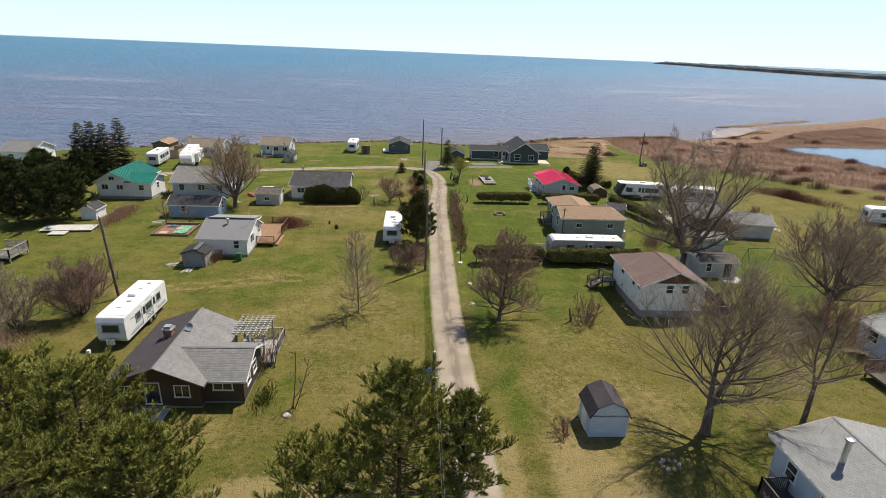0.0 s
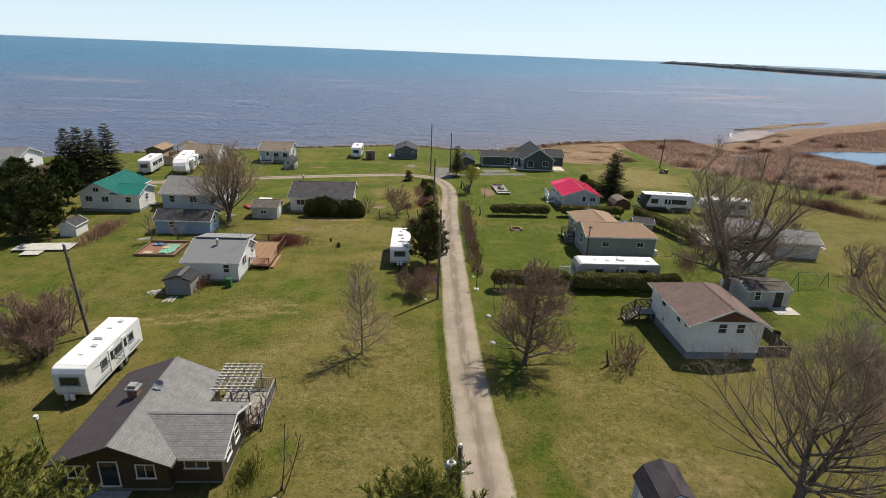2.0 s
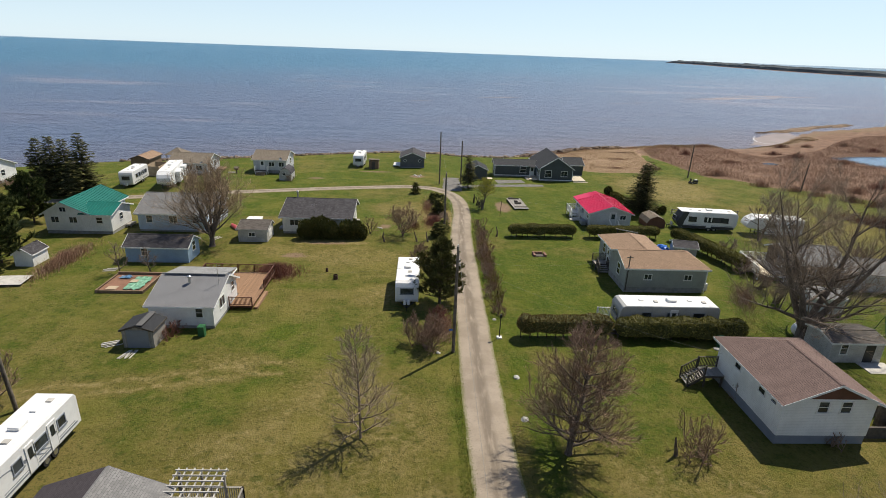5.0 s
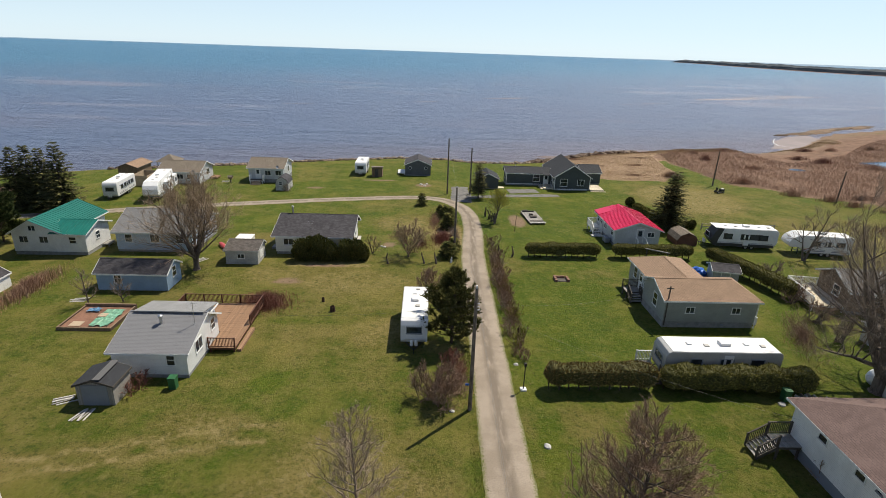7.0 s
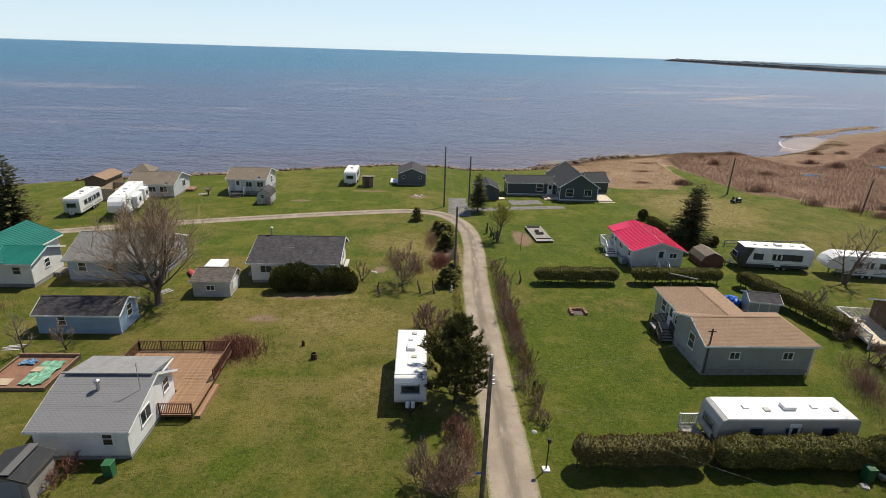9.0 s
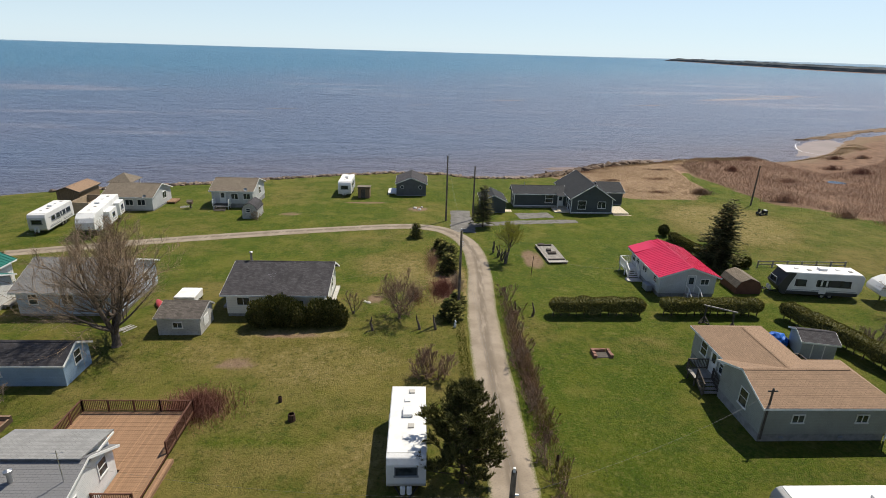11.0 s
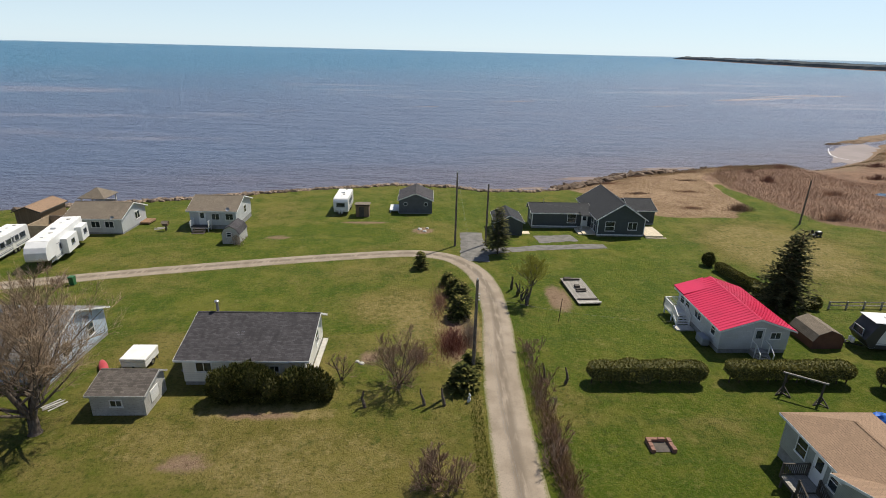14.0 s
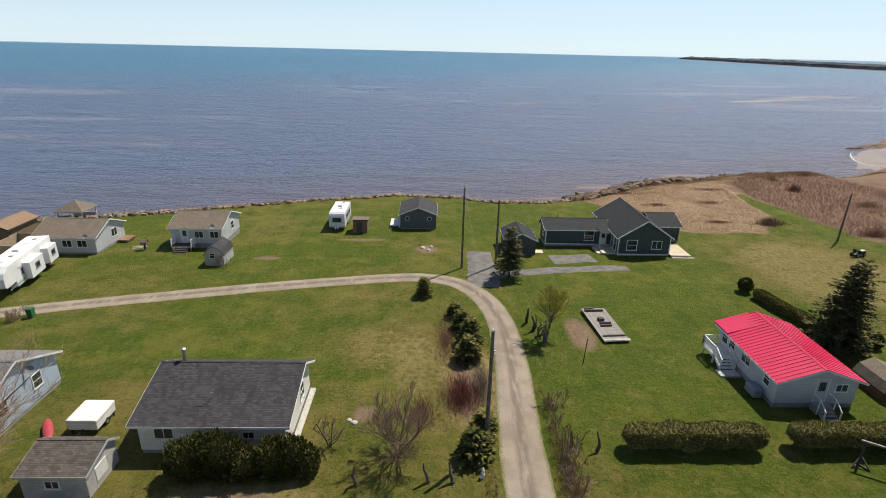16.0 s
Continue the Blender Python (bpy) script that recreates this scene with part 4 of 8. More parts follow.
def antenna(parent, x, y, z, h=1.6):
    g = Geo()
    g.tube((x, y, z - 0.3), (x, y, z + h), 0.025, 0.02, 5)
    g.tube((x - 0.4, y, z + h * 0.9), (x + 0.4, y, z + h * 0.95), 0.012, 0.012, 4)
    g.tube((x - 0.25, y - 0.1, z + h * 0.75), (x + 0.25, y + 0.1, z + h * 0.72), 0.012, 0.012, 4)
    return part("antenna_mast", g, METAL, parent)


def dish(parent, x, y, z, face=(0.6, -0.7, 0.35), r=0.32):
    f = Vector(face).normalized()
    s = f.cross((0, 0, 1)).normalized()
    u = s.cross(f)
    bm = bmesh.new()
    c = bm.verts.new(Vector((x, y, z)))
    rings = []
    for k in (0.5, 1.0):
        rings.append([bm.verts.new(Vector((x, y, z)) + f * (0.10 * k * k) + (s * math.cos(w_ * 0.5236) + u * math.sin(w_ * 0.5236)) * r * k) for w_ in range(12)])
    for i in range(12):
        j = (i + 1) % 12
        bm.faces.new((c, rings[0][i], rings[0][j]))
        bm.faces.new((rings[0][i], rings[1][i], rings[1][j], rings[0][j]))
    d_ = part("satellite_dish", bm, DECAL, parent)
    g = Geo()
    g.tube((x, y, z), (x, y, z - 0.5), 0.025, 0.025, 5)
    g.tube((x, y, z - 0.2), Vector((x, y, z)) + f * 0.35, 0.012, 0.012, 4)
    part("bracket", g, METAL, d_)

# ---- houses ----
def ribs(roof, quads, gap, mat, high=0.045):
    """Raised seams down the slope of a metal roof; quads as eave a, eave b, ridge b, ridge a."""
    for q in quads:
        a, b, c, d = [Vector(v) for v in q]
        n = max(2, round((b - a).length / gap))
        for k in range(n + 1):
            p0, p1 = a.lerp(b, k / n), d.lerp(c, k / n)
            g = Geo()
            g.beam(p0 + Vector((0, 0, 0.006 if high < 0.04 else 0.02)), p1 + Vector((0, 0, 0.02)), 0.05, high)
            part("rib", g, mat, roof)


def grey_bungalow():
    h = thing("house", -21.7, 95.3, "white bungalow with a dark charcoal shingle roof on the lawn", "house")
    gable(h, 0, 9.9, 0, 7.6, 2.35, 1.35, "x", CREAM, R_DARK, 0.35, 0.45, ridge=5.2)
    for u, w_, hh in ((1.7, 1.2, 0.8), (5.2, 0.7, 0.5), (7.4, 0.7, 0.5)):
        window(h, "S", 0, u, 1.35, w_, hh)
    window(h, "E", 9.9, 5.0, 1.1, 1.0, 1.2)
    door(h, "W", 0, 2.5, 0.35)
    pipe(h, "chimney_pipe", 1.2, 5.4, 3.7, 5.0, 0.12)
    antenna(h, 4.4, 1.6, 2.9, 1.3)
    boxes("stoop", PALE_CONC, h, (9.95, 10.4, 1.0, 7.6, -0.3, 0.14), bevel=0.02)
    boxes("step", CONCRETE, h, (-1.1, -0.05, 1.9, 3.1, -0.3, 0.2))


def red_house():
    h = thing("house", 25.4, 100.4, "pale grey cottage with a bright red ribbed metal roof", "house")
    ro = gable(h, 0, 6.5, 0, 8.9, 2.2, 1.1, "y", PALE_GREY, RED_ROOF, 0.45, 0.4)
    ov, b, s = 0.4, 2.65, 1.1 / 3.25
    ez = b - s * ov + 0.07
    ribs(ro, [[(-ov, -ov, ez), (-ov, 9.3, ez), (3.25, 9.3, b + 1.17), (3.25, -ov, b + 1.17)], [(6.9, -ov, ez), (6.9, 9.3, ez), (3.25, 9.3, b + 1.17), (3.25, -ov, b + 1.17)]], 0.42, RED_ROOF, 0.03)
    # shallower rear gable over the sea end
    slab("roof", RED_ROOF, h, [[(-0.4, 7.2, ez + 0.10), (-0.4, 9.6, ez + 0.10), (2.6, 9.6, b + 0.95), (2.6, 7.2, b + 0.95)]], 0.08)
    for u, w_ in ((1.3, 0.7), (4.4, 1.2), (6.7, 0.8), (7.9, 0.8)):
        window(h, "W", 0, u, 1.35, w_, 1.0)
    door(h, "S", 0, 3.6, 0.62, PALE_GREY)
    window(h, "S", 0, 5.2, 1.6, 0.9, 0.6)
    boxes("landing", WOOD_GREY, h, (3.0, 4.3, -0.9, -0.03, -0.3, 0.58))
    stairs(h, 3.65, -0.9, 0.58, 0.9, 1.2, "S", WOOD_GREY, False)
    for x in (3.02, 4.28):
        g = Geo()
        g.beam((x, -0.1, 1.5), (x, -0.9, 1.45), 0.06, 0.08), g.beam((x, -0.9, 1.45), (x, -1.7, 0.85), 0.07, 0.09), g.box(x - 0.04, x + 0.04, -0.94, -0.86, 0, 1.45), g.box(x - 0.04, x + 0.04, -1.74, -1.66, 0, 0.85)
        part("handrail", g, TRIM, h)
    deck(h, -1.6, -0.02, 6.6, 8.6, 0.75, TRIM, ("N", "W"), TRIM)
    stairs(h, -0.8, 6.6, 0.75, 1.2, 1.3, "S", TRIM, True, TRIM)
    boxes("paving_slab", PALE_CONC, h, (-1.9, -0.1, 4.3, 5.3, -0.3, 0.06))
    hp = boxes("oil_tank", DECAL, h, (-1.0, -0.25, 1.0, 2.4, 0.15, 0.95), bevel=0.12)
    boxes("legs", BLACK, hp, (-0.9, -0.85, 1.1, 1.15, -0.3, 0.2), (-0.4, -0.35, 1.1, 1.15, -0.3, 0.2), (-0.9, -0.85, 2.2, 2.25, -0.3, 0.2), (-0.4, -0.35, 2.2, 2.25, -0.3, 0.2))


def dark_house():
    h = thing("house", 24.3, 135.2, "new charcoal house with white trim and black shingle roofs", "house")
    gable(h, 0, 7.3, 0, 11.8, 2.6, 2.35, "y", DARK_SIDE, R_BLACK, 0.3, 0.35)
    gable(h, -9.4, 0.02, 4.0, 7.8, 2.3, 0.75, "x", DARK_SIDE, R_BLACK, 0.25, 0.3, ridge=7.0)
    gable(h, 7.25, 11.3, 6.2, 12.6, 2.3, 1.1, "x", DARK_SIDE, R_BLACK, 0.25, 0.3)
    for u, w_ in ((1.9, 1.35), (5.4, 1.3)):
        window(h, "S", 0, u, 1.15 if u > 3 else 0.95, w_, 1.1 if u > 3 else 1.4)
    window(h, "S", 4.0, -3.0, 0.9, 1.3, 1.5)
    window(h, "W", -9.4, 5.6, 1.1, 0.8, 1.1)
    for u in (1.3, 2.6):
        window(h, "W", 0, u, 0.45, 0.95, 1.95)
    door(h, "S", 4.0, -0.95, 0.3, TRIM)
    boxes("corner_board", TRIM, h, (-0.03, 0.1, -0.03, 0.1, 0.3, 2.9), (7.2, 7.33, -0.03, 0.1, 0.3, 2.9), (-9.43, -9.3, 3.97, 4.1, 0.25, 2.5))
    boxes("skirting", TRIM, h, (-0.03, 7.33, -0.035, 0.02, 0.2, 0.36), (-9.43, -0.1, 3.96, 4.02, 0.18, 0.33))
    # porch post and beam at the inner corner
    boxes("porch_frame", TRIM, h, (-1.75, -1.63, 2.6, 2.72, 0.3, 2.4), (-1.75, 0, 2.6, 2.72, 2.4, 2.55), (-1.75, -1.63, 2.72, 4.0, 2.4, 2.55))
    slab("roof", R_BLACK, h, [[(-1.9, 2.5, 2.55), (0.0, 2.5, 2.55), (0.0, 4.2, 2.75), (-1.9, 4.2, 2.75)]], 0.08)
    deck(h, -2.0, -0.02, 0.4, 3.98, 0.28, WOOD_PALE, board="y")
    boxes("step", WOOD_PALE, h, (-2.6, -2.05, 0.6, 3.4, -0.2, 0.13))
    deck(h, 7.4, 10.2, -0.6, 3.9, 0.42, WOOD_PALE, board="x")
    boxes("step", WOOD_PALE, h, (7.5, 10.6, -0.98, -0.62, -0.2, 0.16))
    pipe(h, "vent_pipe", -7.2, 6.9, 3.2, 3.9, 0.05, METAL, False)
    g_ = thing("garden_shed", 8.6, 135.4, "charcoal garden shed with a dark gable roof", "shed")
    gable(g_, 0, 4.2, 0, 5.2, 2.1, 1.0, "y", DARK_SIDE, R_BLACK, 0.12, 0.25)
    window(g_, "E", 4.2, 3.2, 1.0, 0.8, 0.9)
    door(g_, "E", 4.2, 1.2, 0.12)
    boxes("ramp", WOOD_PALE, g_, (4.3, 5.5, 0.6, 1.9, -0.2, 0.12))


def hip_house():
    h = thing("house", 23.8, 49.4, "white house with a brown metal tile roof on a dark foundation", "house")
    gable(h, 0, 6.6, 0, 8.5, 2.95, 1.5, "y", WHITE, R_MAROON, 0.75, 0.45, found=DECAL, hip1=3.0)
    g = Geo()
    g.poly([(0.5, -0.012, 3.82), (6.1, -0.012, 3.82), (3.3, -0.012, 5.08)])
    g.poly([(0.5, 0.01, 3.82), (3.3, 0.01, 5.08), (6.1, 0.01, 3.82)])
    part("gable_panel", g, WOOD_RED, h, "brown boarded gable panel")
    for u in (2.8, 4.45):
        window(h, "S", 0, u, 2.75, 0.7, 0.85)
    for u in (2.4, 5.6):
        window(h, "W", 0, u, 2.6, 0.7, 1.0)
    window(h, "W", 0, 1.0, 2.9, 0.3, 0.3, DECAL, False)
    deck(h, -1.7, -0.02, 6.9, 8.3, 1.0, WOOD_GREY, ("N",), WOOD_DARK)
    stairs(h, -1.7, 7.6, 1.0, 1.3, 1.3, "W", WOOD_GREY, True, WOOD_DARK)
    boxes("patio_wall", WOOD_DARK, h, (6.8, 10.2, 0.6, 0.75, -0.4, 1.0), (10.05, 10.2, 0.76, 5.5, -0.4, 1.0))
    boxes("coping", TRIM, h, (6.75, 7.0, 0.8, 6.5, 1.0, 1.08))
    g = Geo()
    g.tube((9.6, 2.2, -0.3), (9.6, 2.2, 1.7), 0.38, 0.36, 12)
    part("cask", g, WOOD_DARK, h)
    o = thing("outbuilding", 35.7, 60.4, "weathered white flat-roofed shed with a dark open doorway", "shed")
    gable(o, 0, 4.9, 0, 3.4, 2.1, 0.35, "x", WHITE_OLD, R_MOSSY, 0.0, 0.2)
    # no opening is cut: a black slab paints the dark of the interior
    boxes("doorway", BLACK, o, (3.2, 4.1, -0.03, 0.05, 0.0, 1.9))
    window(o, "S", 0, 1.2, 0.9, 0.6, 1.1)
    boxes("plinth", PALE_CONC, o, (2.6, 5.2, -1.9, -0.1, -0.4, 0.12))


def tan_roof_house():
    h = thing("house", 22.2, 75.5, "grey house with a tan shingle roof and a raised entrance", "house")
    gable(h, 0, 9.4, 0, 5.6, 2.5, 1.04, "x", TAUPE_SIDE, R_TAN, 0.7, 0.35, hip1=1.6)
    gable(h, 0.45, 6.2, 2.8, 11.2, 2.5, 1.0, "y", TAUPE_SIDE, R_TAN, 0.7, 0.35, hip1=2.0, rake=0.0)
    for u in (2.6, 7.3):
        window(h, "S", 0, u, 1.7, 0.8, 0.6)
    window(h, "W", 0, 2.4, 1.4, 0.9, 1.3)
    window(h, "W", 0.45, 9.3, 1.5, 0.9, 1.2)
    window(h, "W", 0.45, 6.3, 1.5, 0.7, 1.1)
    door(h, "W", 0.45, 7.6, 0.75, TRIM)
    boxes("vent", DECAL, h, (1.6, 1.9, -0.03, 0.05, 0.3, 0.45), (6.0, 6.3, -0.03, 0.05, 0.3, 0.45))
    deck(h, -1.3, 0.43, 6.9, 8.3, 0.72, WOOD_GREY, ("N",), WOOD_DARK)
    stairs(h, -0.5, 6.9, 0.72, 1.3, 1.3, "S", WOOD_GREY, True, WOOD_DARK)
    deck(h, 6.4, 9.0, 6.6, 9.2, 0.72, WOOD_GREY, ("N", "E"), WOOD_DARK)
    boxes("snow_patch_flashing", TRIM, h, (-0.32, 0.4, 5.1, 5.9, 3.02, 3.14), label="white sheet at the roof valley")
    boxes("meter_post", WOOD_DARK, h, (0.1, 0.2, -0.12, -0.02, 0.3, 4.6), (-0.2, 0.5, -0.1, -0.04, 4.3, 4.4))
    boxes("porch", TRIM, h, (9.5, 10.3, 0.8, 2.0, -0.3, 0.9), bevel=0.03)
    boxes("downpipe", TRIM, h, (9.42, 9.5, -0.08, 0.0, -0.2, 3.0))
    s = thing("garden_shed", 33.1, 87.0, "small slate-grey shed beside a blue tarpaulin", "shed", rz=-13)
    gable(s, 0, 2.9, 0, 2.6, 1.8, 0.5, "x", GREY_SIDE, R_DARK, 0.0, 0.2)
    door(s, "S", 0, 1.4, 0.05, GREY_SIDE, 0.9, 1.6, False)


def green_house():
    h = thing("house", -54.4, 93.6, "white house with a green metal roof", "house")
    ro = gable(h, 0, 6.3, 0, 9.5, 2.6, 1.6, "y", WHITE, GREEN_ROOF, 0.5, 0.4, ridge=2.7)
    ro2 = gable(h, 5.2, 9.1, 0.02, 5.4, 2.6, 0.95, "x", WHITE, GREEN_ROOF, 0.5, 0.4)
    s = 1.6 / 3.6
    ribs(ro, [[(6.7, -0.4, 3.17 - s * 0.4), (6.7, 9.9, 3.17 - s * 0.4), (2.7, 9.9, 4.77), (2.7, -0.4, 4.77)]], 0.5, GREEN_ROOF)
    ribs(ro2, [[(5.6, -0.38, 3.03), (9.5, -0.38, 3.03), (9.5, 2.7, 4.12), (5.6, 2.7, 4.12)]], 0.45, GREEN_ROOF)
    for u in (1.4, 3.9, 7.5):
        window(h, "S", 0, u, 1.7, 1.0 if u < 7 else 0.8, 0.8)
    window(h, "S", 0, 2.7, 3.3, 0.8, 0.6)
    window(h, "E", 9.1, 2.7, 1.6, 0.8, 0.9)
    deck(h, 9.15, 10.0, 3.3, 4.9, 0.5, WOOD_GREY)


def blue_house():
    h = thing("house", -42.4, 95.3, "pale blue house with a grey shingle roof", "house")
    gable(h, 0, 9.8, 0, 8.6, 2.6, 1.8, "x", BLUE_PALE, R_GREY, 0.3, 0.4)
    for u, w_ in ((1.6, 0.8), (5.0, 1.1), (8.2, 0.8)):
        window(h, "S", 0, u, 1.4, w_, 1.0)
    window(h, "E", 9.8, 2.6, 1.3, 0.9, 1.1)
    window(h, "E", 9.8, 6.2, 1.3, 0.9, 1.1)
    dish(h, 10.1, 5.4, 3.3)
    s = thing("long_shed", -37.9, 82.8, "long blue storage shed with a charcoal gable roof", "shed")
    gable(s, 0, 7.6, 0, 3.5, 2.1, 0.95, "x", BLUE_SIDE, R_DARK, 0.1, 0.25)
    window(s, "S", 0, 2.3, 1.0, 0.7, 0.9)
    window(s, "E", 7.6, 1.9, 1.2, 0.8, 1.1)


def white_cottage():
    h = thing("cottage", -27.0, 65.8, "white cottage with a grey roof and raised rear dormer", "cottage")
    gable(h, 0, 6.0, 0, 6.8, 2.15, 1.35, "x", WHITE, R_STEEL, 0.3, 0.3, ridge=4.3)
    # raised rear dormer
    extrude("dormer", WHITE, h, [(4.0, 2.45), (7.0, 2.45), (7.0, 3.3), (4.2, 3.85)], 0.4, 5.75, "x")
    slab("roof", R_PALE, h, [[(0.1, 7.3, 3.34), (6.05, 7.3, 3.34), (6.05, 4.0, 3.99), (0.1, 4.0, 3.99)]], 0.09)
    boxes("fascia", TRIM, h, (6.03, 6.1, 4.4, 7.2, 3.15, 3.28))
    window(h, "E", 6.0, 2.4, 1.25, 1.3, 1.0)
    window(h, "E", 6.0, 5.6, 1.5, 0.8, 1.0)
    window(h, "S", 0, 4.7, 1.2, 0.6, 0.95)
    pipe(h, "chimney_pipe", 2.9, 2.9, 3.2, 4.1, 0.13)
    antenna(h, 5.7, 2.9, 3.3, 2.2)
    boxes("foundation_edge", CONCRETE, h, (-0.04, 6.04, -0.05, 0.0, -0.3, 0.28))
    d = thing("deck", -20.9, 69.6, "reddish cedar deck with dark brown baluster railing", "deck")
    deck(d, 0.0, 2.3, 0.2, 9.0, 0.5, WOOD_DECK, ("S", (2.3, 4.6, 2.3, 9.0)), WOOD_RED)
    deck(d, -5.6, -0.02, 3.15, 9.0, 0.5, WOOD_DECK, ("N", "W"), WOOD_RED)
    railing(d, 0.0, 9.0, 2.3, 9.0, 0.5, WOOD_RED)
    boxes("step", WOOD_DECK, d, (2.35, 2.75, 0.4, 4.4, -0.2, 0.24))
    s = thing("garden_shed", -27.6, 62.0, "weathered grey plank shed with a patched black roof", "shed")
    gable(s, 0, 2.7, 0, 2.4, 1.8, 0.45, "y", WOOD_GREY, R_BLACK, 0.0, 0.15, trim=WOOD_DARK)
    boxes("roof_patch", R_GREY, s, (1.42, 1.95, -0.14, 2.54, 2.28, 2.34))
    boxes("double_door", DECAL, s, (0.4, 2.3, -0.04, 0.02, 0.0, 1.75))
    w_ = thing("shed", -26.9, 91.3, "old peeling white shed with a brown shingle roof", "shed")
    gable(w_, 0, 4.0, 0, 3.3, 1.9, 0.6, "x", WHITE_OLD, R_MOSSY, 0.0, 0.2, trim=WHITE_OLD, ridge=2.4)
    window(w_, "S", 0, 1.9, 0.85, 0.8, 0.5)
    boxes("hatch", WHITE, w_, (4.0, 4.04, 0.9, 2.1, 0.5, 1.5))


def brown_bungalow():
    h = thing("house", -21.3, 33.9, "dark brown bungalow with a grey shingle roof and white windows", "house")
    gable(h, 0, 6.2, 0, 8.6, 2.15, 1.25, "y", BROWN_SIDE, R_GREY, 0.25, 0.45, ridge=3.3, trim=WOOD_DARK, roof_low=R_PLUM)
    gable(h, 3.6, 9.1, 0.6, 5.4, 2.1, 1.05, "x", BROWN_SIDE, R_GREY, 0.25, 0.35)
    for u, w_, hh in ((0.9, 0.9, 0.8), (4.9, 1.0, 0.9)):
        window(h, "S", 0 if u < 4 else 0.0, u, 1.1, w_, hh)
    window(h, "S", 0.6, 7.6, 1.3, 1.3, 0.5)
    window(h, "S", 0, 2.8, 0.5, 1.0, 1.7, None, False)
    for u in (1.8, 3.4):
        window(h, "E", 9.1, u, 1.1, 0.8, 0.9)
    ch = boxes("chimney", BRICK, h, (1.9, 2.5, 4.6, 5.2, 2.9, 3.9))
    boxes("chimney_cap", CONCRETE, ch, (1.8, 2.6, 4.5, 5.3, 3.9, 4.0), (1.95, 2.45, 4.65, 5.15, 4.0, 4.2))
    dish(h, 3.6, 5.3, 3.9)
    boxes("step", PALE_CONC, h, (1.5, 3.9, -1.6, -0.05, -0.3, 0.12))
    pg = thing("pergola", -15.0, 41.0, "weathered grey lattice pergola over a plank deck", "pergola")
    deck(pg, 0.0, 3.6, -1.2, 3.0, 0.35, WOOD_GREY, ((0.0, 3.0, 3.6, 3.0), "E"), WOOD_GREY)
    for x in (0.1, 1.35, 2.6):
        for y in (-0.1, 3.0):
            boxes("post", WOOD_GREY, pg, (x - 0.06, x + 0.06, y - 0.06, y + 0.06, 0.35, 2.35))
    for y in [-0.15 + 0.4 * k for k in range(9)]:
        boxes("slat", PALE_CONC, pg, (-0.1, 2.9, y - 0.025, y + 0.025, 2.45, 2.53))
    for x in [0.0 + 0.45 * k for k in range(7)]:
        boxes("rafter", PALE_CONC, pg, (x - 0.03, x + 0.03, -0.3, 3.3, 2.35, 2.45))


def near_right_houses():
    h = thing("house", 23.3, 15.0, "white house with a pale shingle roof and metal chimney", "house")
    gable(h, 0, 8.4, 0, 11.6, 2.5, 1.2, "y", BLUE_PALE, R_PALE, 0.4, 0.4, ridge=3.5)
    pipe(h, "chimney_pipe", 1.7, 8.7, 3.3, 5.1, 0.16)
    window(h, "W", 0, 9.9, 1.2, 0.8, 1.0)
    door(h, "W", 0, 7.0, 0.4, BLACK)
    deck(h, -1.8, -0.02, 3.0, 9.8, 0.4, WOOD_DARK, ("N", "W"), WOOD_DARK)
    w_ = thing("house", 42.4, 34.6, "white house with dark shutters and front steps", "house")
    gable(w_, 0, 8, 0, 8.6, 2.3, 1.0, "y", BLUE_PALE, R_PALE, 0.5, 0.35)
    for u in (1.5, 4.2, 7.0):
        window(w_, "W", 0, u, 1.4, 1.0, 1.0)
    window(w_, "N", 8.6, 3.0, 1.3, 1.0, 1.0)
    deck(w_, -3.2, -0.02, 0.8, 3.6, 0.6, WOOD_DARK, ("N", "S"), WOOD_DARK)
    stairs(w_, -1.6, 0.8, 0.6, 1.2, 1.4, "S", WOOD_DARK, False)


def small_blue_shed():
    s = thing("garden_shed", 12.7, 30.5, "small pale blue barn-roofed garden shed", "shed")
    boxes("wall", BLUE_PALE, s, (0, 2.7, 0, 2.5, -0.3, 1.75))
    extrude("gable_wall", BLUE_PALE, s, [(0.0, 1.7), (2.7, 1.7), (2.28, 2.42), (1.35, 2.84), (0.42, 2.42)], 0.0, 2.5, "y")
    slab("roof", R_PLUM, s, [[(-0.15, -0.15, 1.66), (-0.15, 2.65, 1.66), (0.35, 2.65, 2.52), (0.35, -0.15, 2.52)], [(0.35, -0.15, 2.52), (0.35, 2.65, 2.52), (1.35, 2.65, 2.98), (1.35, -0.15, 2.98)], [(2.85, 2.65, 1.66), (2.85, -0.15, 1.66), (2.35, -0.15, 2.52), (2.35, 2.65, 2.52)], [(2.35, 2.65, 2.52), (2.35, -0.15, 2.52), (1.35, -0.15, 2.98), (1.35, 2.65, 2.98)]], 0.06)
    boxes("louvre", PALE_GREY, s, (0.9, 1.8, -0.04, 0.0, 1.95, 2.3))
    boxes("door", TRIM, s, (-0.05, 0.0, 0.7, 1.7, 0.0, 1.6))
    return s


